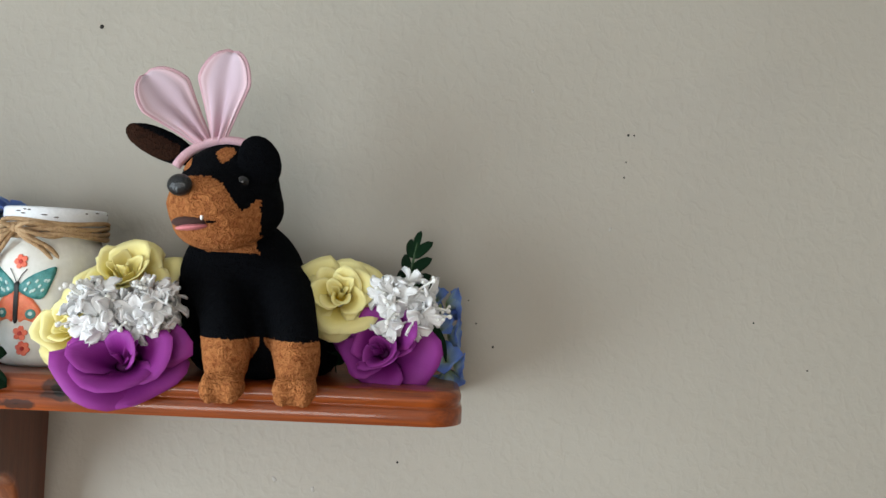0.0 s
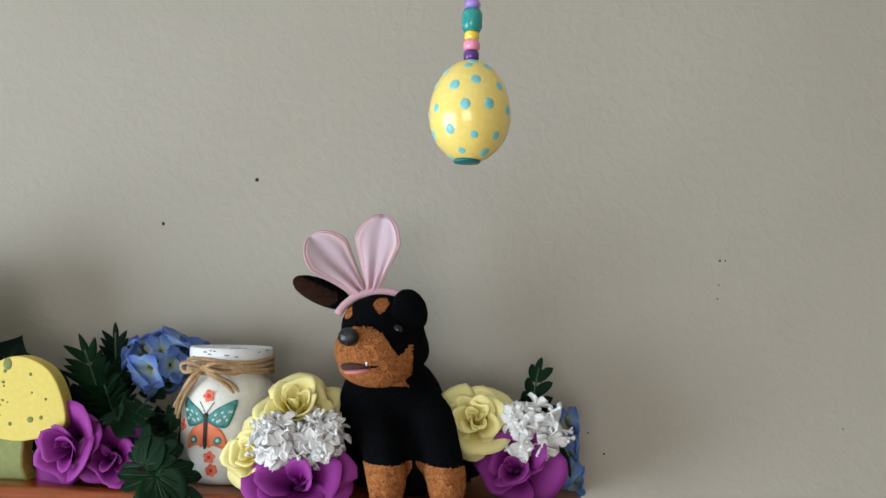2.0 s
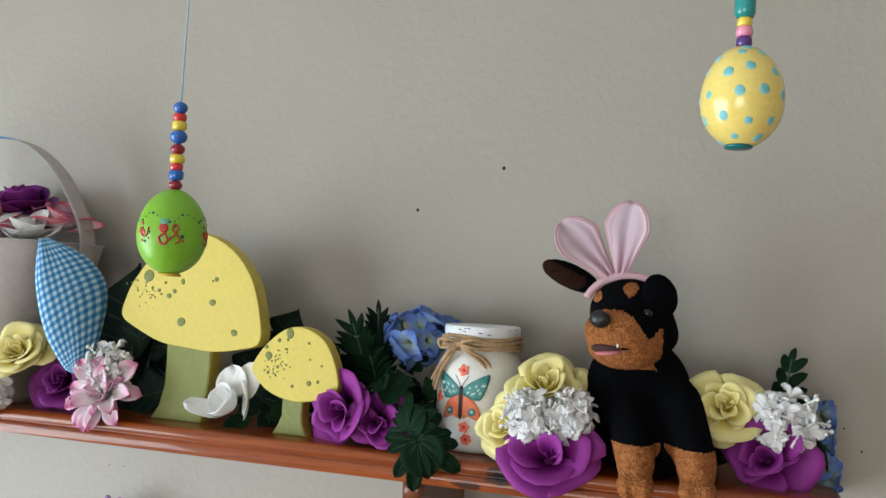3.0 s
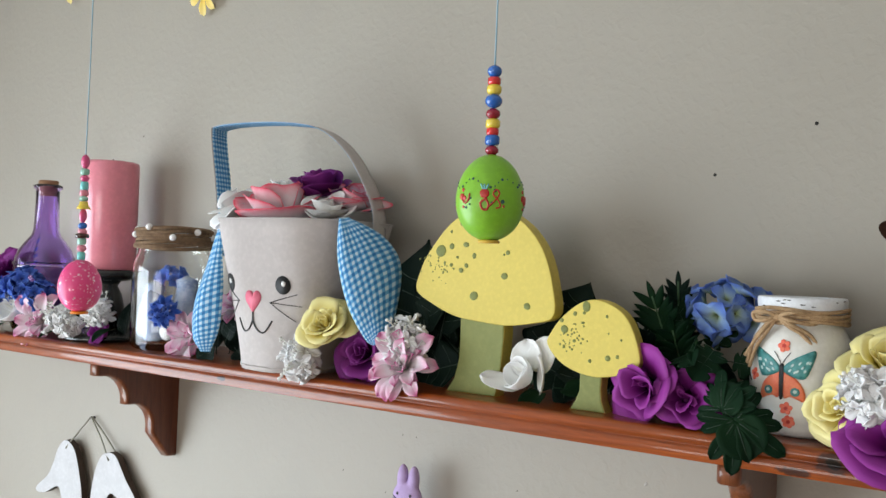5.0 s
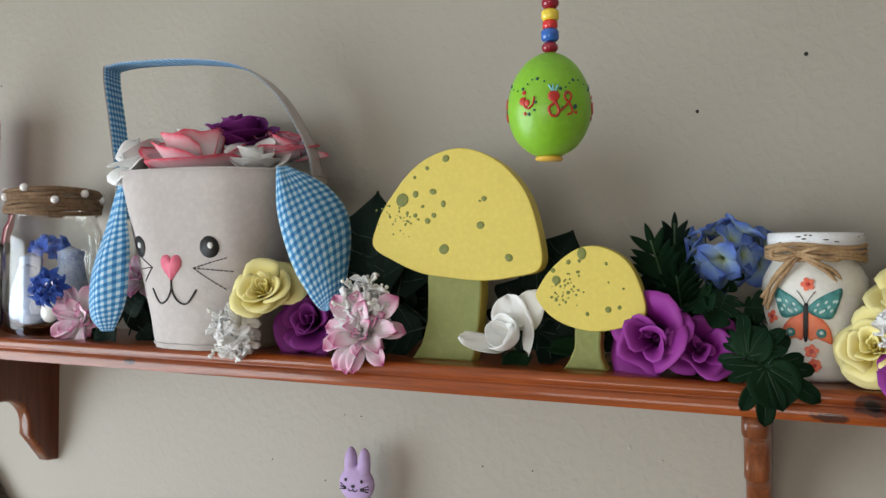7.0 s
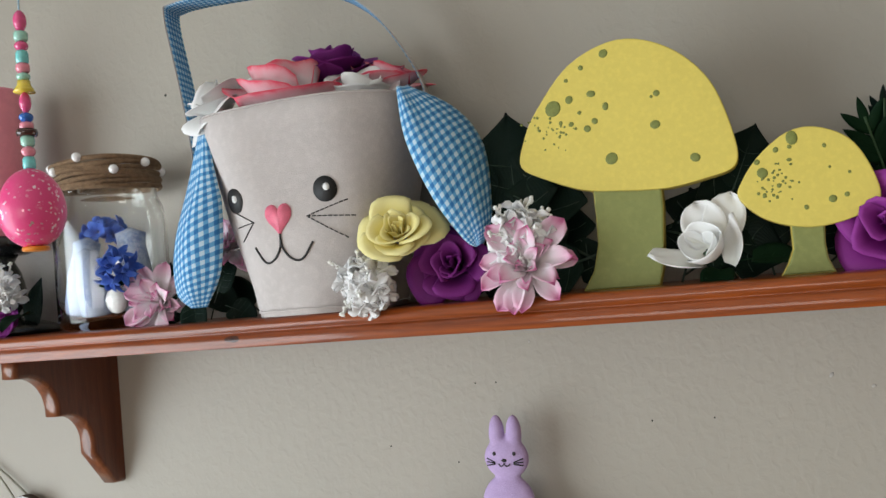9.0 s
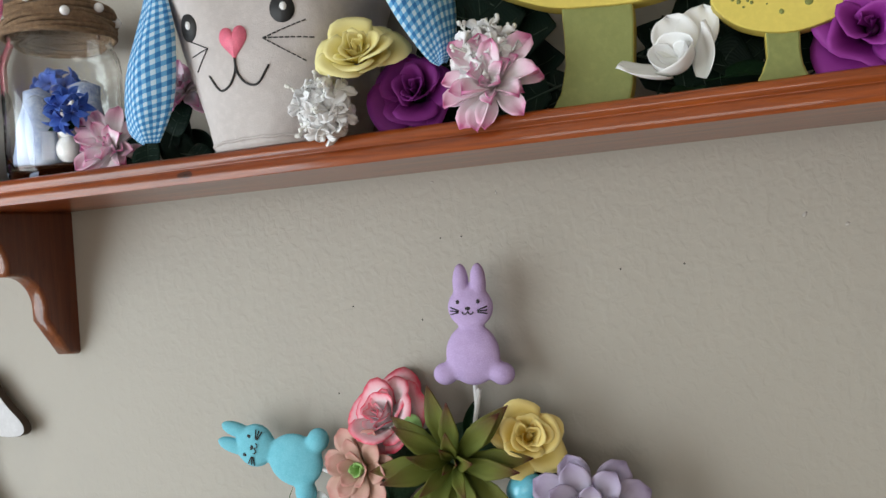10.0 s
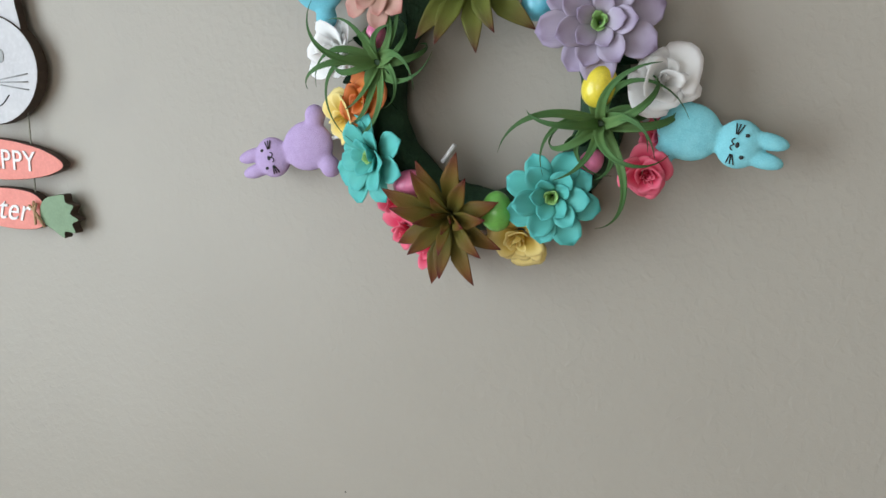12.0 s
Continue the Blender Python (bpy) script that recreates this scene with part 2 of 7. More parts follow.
M = dict(
    wall=wall_paint(),
    room=plain("room walls, matt emulsion", (0.52, 0.47, 0.41), scale=2, rough=0.8, bscale=120),
    ceiling=plain("ceiling paint", (0.74, 0.73, 0.70), scale=2, rough=0.85, bscale=90),
    floor=wood("floor boards", (0.24, 0.15, 0.09), (0.40, 0.27, 0.17)),
    winpaint=plain("white window paint", (0.78, 0.78, 0.76), scale=8, rough=0.4),
    pine=wood("orange stained pine", (0.115, 0.019, 0.003), (0.37, 0.080, 0.010), gloss=0.08, knots=(((-0.268, -0.14, 1.576), (0.026, 0.030, 0.014)), ((-0.296, -0.14, 1.566), (0.022, 0.02, 0.008)), ((-0.93, -0.14, 1.570), (0.014, 0.02, 0.006)))),
    # one bracket wood twice: edge brightened for its highlights, sides kept dark as shaded
    pine_edge=wood("bracket pine, lit edge tone", (0.075, 0.019, 0.007), (0.26, 0.080, 0.027), "z", 0.08),
    pine_up=wood("red brown stained pine, shaded side tone", (0.085, 0.021, 0.008), (0.165, 0.043, 0.016), "z"),
    yellow_wood=plain("yellow chalk paint", (0.66, 0.535, 0.105), (0.635, 0.515, 0.098), 40, 0.6, 0.25, 260),
    yellow_edge=plain("yellow paint, board edge", (0.63, 0.50, 0.10), scale=60, rough=0.6),
    moss_wood=plain("olive green chalk paint", (0.235, 0.255, 0.075), (0.195, 0.215, 0.06), 30, 0.65, 0.4, 300),
    spot=plain("olive paint dabs", (0.20, 0.225, 0.05), (0.13, 0.15, 0.03), 300, 0.6, 0.3, 700),
    linen=plain("undyed linen canvas", (0.515, 0.475, 0.462), (0.465, 0.428, 0.415), 26, 0.9, 0.5, 800),
    gingham=gingham(),
    thread=plain("black embroidery thread", (0.012, 0.012, 0.013), rough=0.6),
    eye_white=plain("white embroidery thread", (0.75, 0.75, 0.74), rough=0.7),
    nose=plain("pink satin stitch", (0.80, 0.17, 0.26), scale=200, rough=0.5, bscale=900),
    black_plush=plush("black plush", (0.0036, 0.0042, 0.0056), (0.0014, 0.0016, 0.0022)),
    tan_plush=plush("tan terry plush", (0.46, 0.185, 0.066), (0.25, 0.08, 0.026), 330, 0.0045),
    brown_plush=plush("dark brown velour", (0.035, 0.016, 0.010), (0.018, 0.009, 0.006)),
    bead_black=plain("black glossy plastic", (0.003, 0.0035, 0.005), rough=0.30, coat=0.0, bumps=0.6, bscale=300, dist=0.0015),
    eye_gloss=plain("black glass eye", (0.002, 0.002, 0.003), rough=0.10, bumps=0),
    paper=plain("blue and white patterned paper", (0.46, 0.51, 0.60), (0.13, 0.19, 0.38), 55, 0.6, 0.1),
    tongue=plain("pink felt", (0.62, 0.20, 0.22), rough=0.85, bscale=700),
    mouth=plain("dark mouth felt", (0.05, 0.018, 0.014), rough=0.9),
    pink_plush=plush("pink fleece", (0.62, 0.40, 0.45), (0.55, 0.34, 0.39), 500, 0.001),
    ear_lining=petal_cloth("pale pink ear lining", [(0.0, (0.52, 0.32, 0.38)), (0.35, (0.50, 0.37, 0.43)), (1.0, (0.52, 0.42, 0.48))], 0.85, 0.0, (0.62, (0.62, 0.46, 0.51)), 0.02),
    jar_paint=plain("chalky white paint on glass", (0.72, 0.71, 0.67), (0.65, 0.63, 0.57), 30, 0.45, 0.3, 120),
    jar_lid=plain("worn white lid paint", (0.74, 0.76, 0.79), (0.66, 0.68, 0.71), 80, 0.4, 0.3, 200),
    rust=plain("bare metal scratches", (0.10, 0.09, 0.09), rough=0.5, metal=0.6),
    twine=plain("jute twine", (0.50, 0.34, 0.19), (0.34, 0.21, 0.105), 250, 0.9, 0.9, 600, 0.002),
    twine_dark=plain("brown jute cord", (0.25, 0.155, 0.085), (0.13, 0.08, 0.045), 220, 0.9, 0.9, 600, 0.002),
    pearl=plain("white pearl", (0.82, 0.81, 0.80), rough=0.18, coat=0.7, bumps=0),
    coral=plain("coral print", (0.72, 0.10, 0.055), (0.80, 0.22, 0.12), 180, 0.45, 0.1),
    orange_print=plain("orange print", (0.80, 0.24, 0.10), (0.75, 0.12, 0.06), 150, 0.45, 0.1),
    teal_print=plain("teal print", (0.015, 0.13, 0.13), (0.10, 0.36, 0.35), 170, 0.45, 0.1),
    pale_print=plain("pale teal print flecks", (0.55, 0.70, 0.68), rough=0.45),
    wax=plain("pink candle wax", (0.76, 0.25, 0.31), (0.72, 0.22, 0.29), 25, 0.28, 0.25, 60, coat=0.5),
    black_gloss=plain("black lacquered candle stand", (0.014, 0.016, 0.017), rough=0.25, coat=0.4),
    clear=glass("clear glass", (0.97, 0.985, 0.98)),
    violet=glass("violet glass", (0.64, 0.47, 0.86), 0.05),
    cork=plain("cork", (0.30, 0.16, 0.08), (0.17, 0.09, 0.045), 300, 0.9, 0.6, 500),
    string=plain("pale blue nylon cord", (0.30, 0.50, 0.62), rough=0.4, bumps=0),
    grey_string=plain("grey cotton cord", (0.33, 0.33, 0.27), (0.22, 0.21, 0.17), 500, 0.9),
    egg_yellow=plain("yellow glazed egg", (0.83, 0.66, 0.18), (0.80, 0.62, 0.16), 60, 0.22, 0.1, 200, coat=0.5),
    egg_green=plain("lime green painted egg", (0.22, 0.50, 0.025), (0.19, 0.45, 0.02), 60, 0.4, 0.2, 200, coat=0.15),
    egg_pink=glitter("pink glitter egg", (0.82, 0.07, 0.25), (0.95, 0.70, 0.78)),
    dot_blue=plain("sky blue paint dots", (0.22, 0.58, 0.62), rough=0.4),
    teal_button=plain("teal button", (0.0, 0.15, 0.16), rough=0.3),
    orange_button=plain("orange button", (0.80, 0.25, 0.02), rough=0.3),
    yellow_button=plain("yellow button", (0.72, 0.45, 0.06), rough=0.35),
    red_paint=plain("red dimensional paint", (0.52, 0.03, 0.02), rough=0.35),
    navy_paint=plain("dark green dimensional paint", (0.02, 0.10, 0.09), rough=0.35),
    sign_white=plain("whitewashed board", (0.54, 0.54, 0.555), (0.48, 0.48, 0.495), 30, 0.6, 0.3, 120),
    sign_edge=plain("burnt board edge", (0.055, 0.035, 0.022), rough=0.7),
    sign_coral=plain("coral painted board", (0.72, 0.25, 0.20), (0.66, 0.21, 0.17), 50, 0.6),
    sign_green=plain("sage painted board", (0.18, 0.28, 0.16), (0.15, 0.24, 0.13), 50, 0.6),
    grey_paint=plain("grey painted line", (0.34, 0.35, 0.35), rough=0.6),
    white_paint=plain("white lettering paint", (0.80, 0.80, 0.80), rough=0.5),
    speck=plain("nail hole", (0.015, 0.013, 0.012), rough=0.9, bumps=0),
    chip=plain("chipped plaster", (0.46, 0.44, 0.41), rough=0.9),
    felt_lilac=plain("lilac felt", (0.48, 0.36, 0.60), (0.42, 0.31, 0.54), 120, 0.9, 0.6, 900, 0.0008),
    felt_blue=plain("turquoise felt", (0.17, 0.50, 0.60), (0.13, 0.44, 0.54), 120, 0.9, 0.6, 900, 0.0008),
    felt_aqua=plain("light turquoise felt", (0.26, 0.66, 0.74), (0.20, 0.58, 0.67), 120, 0.9, 0.6, 900, 0.0008),
    stick=plain("white plastic stick", (0.78, 0.78, 0.78), rough=0.4),
    moss=plain("dark green wreath foam", (0.022, 0.065, 0.028), (0.010, 0.035, 0.016), 90, 0.85, 0.8, 260, 0.002),
    stem=plain("green plastic stem", (0.035, 0.085, 0.03), rough=0.5),
    foil_green=plain("green foil egg", (0.22, 0.62, 0.12), scale=200, rough=0.3, bumps=0.5, bscale=260, coat=0.4),
    foil_mint=plain("mint foil egg", (0.42, 0.80, 0.28), scale=200, rough=0.3, bumps=0.5, bscale=260, coat=0.4),
    foil_pink=plain("pink foil egg", (0.84, 0.23, 0.42), scale=200, rough=0.3, bumps=0.5, bscale=260, coat=0.4),
    foil_blue=plain("blue foil egg", (0.16, 0.58, 0.74), scale=200, rough=0.3, bumps=0.5, bscale=260, coat=0.4),
    foil_yellow=plain("yellow foil egg", (0.84, 0.70, 0.06), scale=200, rough=0.3, bumps=0.5, bscale=260, coat=0.4),
    rose_yellow=petal_cloth("pale yellow petal cloth", [(0.0, (0.94, 0.72, 0.09)), (0.40, (0.96, 0.84, 0.26)), (1.0, (0.97, 0.90, 0.46))], 0.6, 0.24, None, 0.06),
    rose_gold=petal_cloth("warm yellow petal cloth", [(0.0, (0.93, 0.62, 0.08)), (0.5, (0.95, 0.76, 0.20)), (1.0, (0.96, 0.82, 0.36))], 0.6, 0.24, None, 0.06),
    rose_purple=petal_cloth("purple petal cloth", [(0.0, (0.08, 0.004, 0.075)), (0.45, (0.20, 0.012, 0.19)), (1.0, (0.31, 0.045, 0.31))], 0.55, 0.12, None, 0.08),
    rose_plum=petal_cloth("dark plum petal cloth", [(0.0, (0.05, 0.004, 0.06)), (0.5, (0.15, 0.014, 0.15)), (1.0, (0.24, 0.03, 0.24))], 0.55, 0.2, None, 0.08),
    rose_white=petal_cloth("white petal cloth", [(0.0, (0.90, 0.90, 0.82)), (0.4, (0.94, 0.94, 0.92)), (1.0, (0.95, 0.95, 0.95))], 0.6, 0.24, None, 0.06),
    rose_blush=petal_cloth("white petal cloth with red rim", [(0.0, (0.95, 0.92, 0.92)), (0.66, (0.95, 0.84, 0.87)), (0.90, (0.92, 0.46, 0.53)), (1.0, (0.86, 0.10, 0.17))], 0.6, 0.24, None, 0.06),
    rose_hot=petal_cloth("hot pink petal cloth", [(0.0, (0.72, 0.04, 0.11)), (0.5, (0.88, 0.07, 0.18)), (1.0, (0.90, 0.22, 0.32))], 0.6, 0.24, None, 0.06),
    rose_orange=petal_cloth("orange petal cloth", [(0.0, (0.80, 0.50, 0.08)), (0.5, (0.83, 0.30, 0.06)), (1.0, (0.85, 0.28, 0.10))], 0.6, 0.24, None, 0.06),
    dahlia=petal_cloth("white to pink petal cloth", [(0.0, (0.92, 0.86, 0.80)), (0.55, (0.94, 0.86, 0.90)), (0.88, (0.90, 0.56, 0.72)), (1.0, (0.78, 0.22, 0.48))], 0.6, 0.24, None, 0.06),
    blossom=petal_cloth("white blossom plastic", [(0.0, (0.95, 0.95, 0.92)), (0.4, (0.96, 0.96, 0.96)), (1.0, (0.96, 0.96, 0.97))], 0.5, 0.22, None, 0.05),
    hydrangea=petal_cloth("blue hydrangea cloth", [(0.0, (0.46, 0.56, 0.26)), (0.32, (0.36, 0.50, 0.66)), (0.7, (0.18, 0.30, 0.68)), (1.0, (0.12, 0.20, 0.62))]),
    bluebell=petal_cloth("deep blue petal cloth", [(0.0, (0.08, 0.14, 0.50)), (0.5, (0.05, 0.13, 0.56)), (1.0, (0.14, 0.26, 0.72))]),
    leaf=petal_cloth("dark green leaf cloth", [(0.0, (0.008, 0.030, 0.011)), (0.5, (0.004, 0.020, 0.007)), (1.0, (0.003, 0.015, 0.006))], 0.6, 0.05, None, 0.15),
    ivy=petal_cloth("near black green ivy leaf", [(0.0, (0.009, 0.020, 0.013)), (0.5, (0.005, 0.014, 0.009)), (1.0, (0.005, 0.012, 0.009))], 0.5, 0.04, None, 0.4),
    vein=plain("pale leaf vein", (0.022, 0.045, 0.026), rough=0.5, bumps=0),
    agave=petal_cloth("olive succulent leaf, red tip", [(0.0, (0.10, 0.14, 0.025)), (0.6, (0.15, 0.17, 0.035)), (0.86, (0.14, 0.11, 0.03)), (1.0, (0.10, 0.02, 0.02))], 0.45, 0.08, None, 0.6),
    agave_red=petal_cloth("bronze succulent leaf, red tip", [(0.0, (0.05, 0.05, 0.015)), (0.4, (0.15, 0.13, 0.025)), (0.78, (0.17, 0.085, 0.02)), (1.0, (0.13, 0.015, 0.02))], 0.45, 0.08, None, 0.6),
    succ_teal=petal_cloth("teal succulent leaf", [(0.0, (0.22, 0.44, 0.16)), (0.35, (0.14, 0.52, 0.45)), (1.0, (0.10, 0.48, 0.46))], 0.45, 0.08, None, 0.2),
    succ_lime=petal_cloth("lime succulent heart", [(0.0, (0.20, 0.36, 0.06)), (1.0, (0.32, 0.56, 0.20))], 0.45, 0.08, None, 0.2),
    succ_lilac=petal_cloth("lilac grey succulent leaf", [(0.0, (0.62, 0.64, 0.46)), (0.3, (0.56, 0.52, 0.60)), (0.8, (0.42, 0.36, 0.49)), (1.0, (0.31, 0.25, 0.38))], 0.5, 0.08, None, 0.2),
    succ_pink=petal_cloth("dusty pink succulent leaf", [(0.0, (0.42, 0.40, 0.16)), (0.35, (0.58, 0.40, 0.30)), (0.8, (0.57, 0.33, 0.28)), (1.0, (0.52, 0.22, 0.19))], 0.5, 0.08, None, 0.2),
    air=petal_cloth("soft green air plant leaf", [(0.0, (0.16, 0.27, 0.09)), (0.5, (0.085, 0.19, 0.06)), (1.0, (0.045, 0.11, 0.04))], 0.6, 0.08, None, 0.2),
)
BEADS = {k: plain(k + " plastic bead", c, rough=0.18, coat=0.4, bumps=0) for k, c in dict(
    blue=(0.02, 0.13, 0.50), red=(0.66, 0.03, 0.03), wine=(0.28, 0.01, 0.03), yellow=(0.84, 0.64, 0.07), violet=(0.09, 0.03, 0.20),
    lilac=(0.36, 0.24, 0.66), pink=(0.84, 0.30, 0.44), teal=(0.02, 0.28, 0.27), magenta=(0.74, 0.09, 0.26), aqua=(0.20, 0.66, 0.66),
    mint=(0.36, 0.66, 0.55), brown=(0.05, 0.015, 0.012), rose=(0.80, 0.27, 0.35)).items()}

# ---- building helpers ----


def to_mesh(name, bm):
    me = bpy.data.meshes.new(name)
    bm.to_mesh(me)
    bm.free()
    return me


def part(name, shape, material, parent=None, label="", m=None, smooth=True):
    """One mesh object, under a thing or a part. material: one, or a list for the slots."""
    me = shape if isinstance(shape, bpy.types.Mesh) else to_mesh(name, shape)
    if not me.materials:
        for x in material if isinstance(material, (list, tuple)) else [material]:
            me.materials.append(x)
        if smooth:
            me.shade_smooth()
    ob = new(name, me)
    if parent:
        ob.parent = parent
    if m is not None:
        ob.matrix_basis = m
    return tagged(ob, label)


def thing(name, label, category, group="", m=None):
    ob = new(name)
    ob.empty_display_size = 0.01
    if m is not None:
        ob.matrix_basis = m
    return tagged(ob, label, category, group)


def at(x, y, z):
    return Matrix.Translation((x, y, z))


def facing(loc, way, spin=0):
    """A pose whose z axis points along way."""
    return Matrix.Translation(loc) @ Vector(way).normalized().to_track_quat("Z", "Y").to_matrix().to_4x4() @ pose(0, 0, 0, 0, 0, spin)


def shell_data(P, th):
    """A closed thin sheet over a grid of points: vertices, faces, uvs by vertex."""
    a, b = P.shape[:2]
    n = np.cross(np.gradient(P, axis=0), np.gradient(P, axis=1))
    n /= np.linalg.norm(n, axis=2, keepdims=True) + 1e-12
    v = np.linspace(0, 1, a)[:, None] + np.zeros((1, b))
    u = np.linspace(0, 1, b)[None, :] + np.zeros((a, 1))
    t = th * (0.35 + 0.65 * np.clip(4 * np.minimum(np.minimum(u, 1 - u), np.minimum(v * 2, 1 - v)), 0, 1))[..., None]
    verts = np.concatenate([(P + n * t / 2).reshape(-1, 3), (P - n * t / 2).reshape(-1, 3)])
    uv = np.stack([u, v], 2).reshape(-1, 2)
    uv = np.concatenate([uv, uv])
    f, o = [], a * b
    for i in range(a - 1):
        for j in range(b - 1):
            k = i * b + j
            f.append((k, k + b, k + b + 1, k + 1))
            f.append((o + k, o + k + 1, o + k + b + 1, o + k + b))
    ring = [j for j in range(b)] + [i * b + b - 1 for i in range(1, a)] + [(a - 1) * b + j for j in range(b - 2, -1, -1)] + [i * b for i in range(a - 2, 0, -1)]
    for p, q in zip(ring, ring[1:] + ring[:1]):
        f.append((p, q, o + q, o + p))
    return verts, f, uv


def sheets(name, grids, th, uvscale=(1, 1)):
    """One mesh of one or more thin sheets."""
    V, F, U, o = [], [], [], 0
    for P in grids:
        v, f, uv = shell_data(P, th)
        V.append(v), U.append(uv)
        F += [tuple(i + o for i in x) for x in f]
        o += len(v)
    V, U = np.concatenate(V), np.concatenate(U) * np.array(uvscale)
    me = bpy.data.meshes.new(name)
    me.from_pydata(V.tolist(), [], F)
    layer = me.uv_layers.new(name="UVMap")
    idx = np.empty(len(me.loops), dtype=np.int32)
    me.loops.foreach_get("vertex_index", idx)
    layer.data.foreach_set("uv", U[idx].astype(np.float32).ravel())
    return me


def turned(P, m):
    R = np.array(m.to_3x3())
    return P @ R.T + np.array(m.translation)


def bend(L, a0, a1, r0, v, power=1.2):
    """A curved midline: radius and height at each v, leaning from a0 to a1 degrees off the axis."""
    fine = np.linspace(0, 1, 60)
    ang = np.radians(a0 + (a1 - a0) * fine ** power)
    r = r0 + np.concatenate([[0], np.cumsum(np.sin(ang[:-1]))]) * L / 59
    z = np.concatenate([[0], np.cumsum(np.cos(ang[:-1]))]) * L / 59
    return np.interp(v, fine, r), np.interp(v, fine, z)


def wrap_petal(r0, h, a0, a1, half, seed, nu=10, nv=9, ruff=0.05, curl=0.06):
    """A rose petal wrapped round the flower's axis: round rim, wavy, its lip rolled outward."""
    rnd = random.Random(seed)
    u = np.linspace(-1, 1, nu + 1)[None, :]
    v = np.linspace(0, 1, nv + 1)[:, None]
    top = 0.46 + 0.54 * np.sqrt(np.clip(1 - np.abs(u) ** 2.3, 0, 1)) - rnd.uniform(0, 0.07) * np.exp(-(u - rnd.uniform(-0.3, 0.3)) ** 2 * 30)
    vv = v * top
    r, z = bend(h, a0, a1, r0, vv, 1.4)
    w = 0.46 + 0.54 * np.clip(v / 0.55, 0, 1) ** 0.8
    phi = u * radians(half) * w
    p1, p2 = rnd.uniform(0, 6), rnd.uniform(0, 6)
    wob = h * ruff * v ** 1.7 * (np.sin(2.6 * u + p1) + 0.7 * np.sin(5.7 * u + p2))
    lip = h * curl * np.clip((v - 0.72) / 0.28, 0, 1) ** 2
    r = r + wob + lip - 0.05 * h * u ** 2 * v
    return np.stack([r * np.cos(phi), r * np.sin(phi), z + 0.6 * wob - lip * 0.8 + 0 * phi], 2)


def blade(L, W, shape, a0, a1, r0=0.0, cup=0.25, nu=6, nv=9, ruff=0.0, seed=0, z0=0.0, power=1.2, fold=0.0):
    """A leaf or flat petal: leaning off the axis, W wide, with shape(v) its outline."""
    rnd = random.Random(seed)
    u = np.linspace(-1, 1, nu + 1)[None, :]
    v1 = np.linspace(0, 1, nv + 1)
    v = v1[:, None]
    w = np.array([max(0.015, shape(x)) for x in v1])[:, None] * W / 2
    r, z = bend(L, a0, a1, r0, v, power)
    dr, dz = np.gradient(r, axis=0), np.gradient(z, axis=0)
    d = np.sqrt(dr ** 2 + dz ** 2)
    lift = cup * w * u ** 2 + fold * w * np.abs(u) + ruff * L * v * (np.sin(4 * u + 5 * v + rnd.uniform(0, 6)))
    side = u * w
    return np.stack([r - dz / d * lift + 0 * u, side + 0 * v, z + dr / d * lift + z0 + 0 * u], 2)


ROUND = lambda v: math.sqrt(max(0, 1 - (2 * v ** 0.8 - 1) ** 2)) if v > 0.02 else 0.25
SPOON = lambda v: (0.30 + 0.70 * min(1, v / 0.62) ** 1.5) * math.sqrt(max(0, 1 - max(0, (v - 0.62) / 0.38) ** 2.2))
POINT = lambda v: (0.35 + 0.65 * math.sin(math.pi * min(1, v ** 0.85) * 0.5 + 0.0) if v < 0.45 else 1.0 * (1 - ((v - 0.45) / 0.55) ** 1.7)) * 1.0
LANCE = lambda v: math.sin(math.pi * (0.08 + 0.92 * v) ** 0.75) ** 0.8 if v < 0.995 else 0
STRAP = lambda v: (1 - v) ** 0.75 * 0.9 + 0.1 * (1 - v)
LOBED = lambda v: (ROUND(v) if v < 1 else 0) * (0.36 + 0.64 * abs(math.cos(3.5 * math.pi * v)) ** 0.55)
IVY = lambda v: max(0.0, (0.30 + 2.2 * v if v < 0.26 else (0.87 - 1.0 * (v - 0.26) * 2.2 if v < 0.42 else 0.52 + 0.35 * math.sin((v - 0.42) * 9) if v < 0.62 else 0.86 * (1 - (v - 0.62) / 0.38) ** 1.15 + 0.0)))


def lathe(profile, n=40, sx=1.0, sy=1.0, closed=False):
    """Revolves (radius, z) points round z."""
    bm = bmesh.new()
    rings = []
    for r, z in profile:
        if r < 1e-6:
            rings.append([bm.verts.new((0, 0, z))])
        else:
            rings.append([bm.verts.new((r * sx * math.cos(2 * math.pi * i / n), r * sy * math.sin(2 * math.pi * i / n), z)) for i in range(n)])
    pairs = list(zip(rings, rings[1:])) + ([(rings[-1], rings[0])] if closed else [])
    for a, b in pairs:
        for i in range(n):
            j = (i + 1) % n
            q = [a[i % len(a)], a[j % len(a)], b[j % len(b)], b[i % len(b)]]
            q = list(dict.fromkeys(q))
            if len(q) > 2:
                bm.faces.new(q)
    bmesh.ops.recalc_face_normals(bm, faces=bm.faces)
    return bm


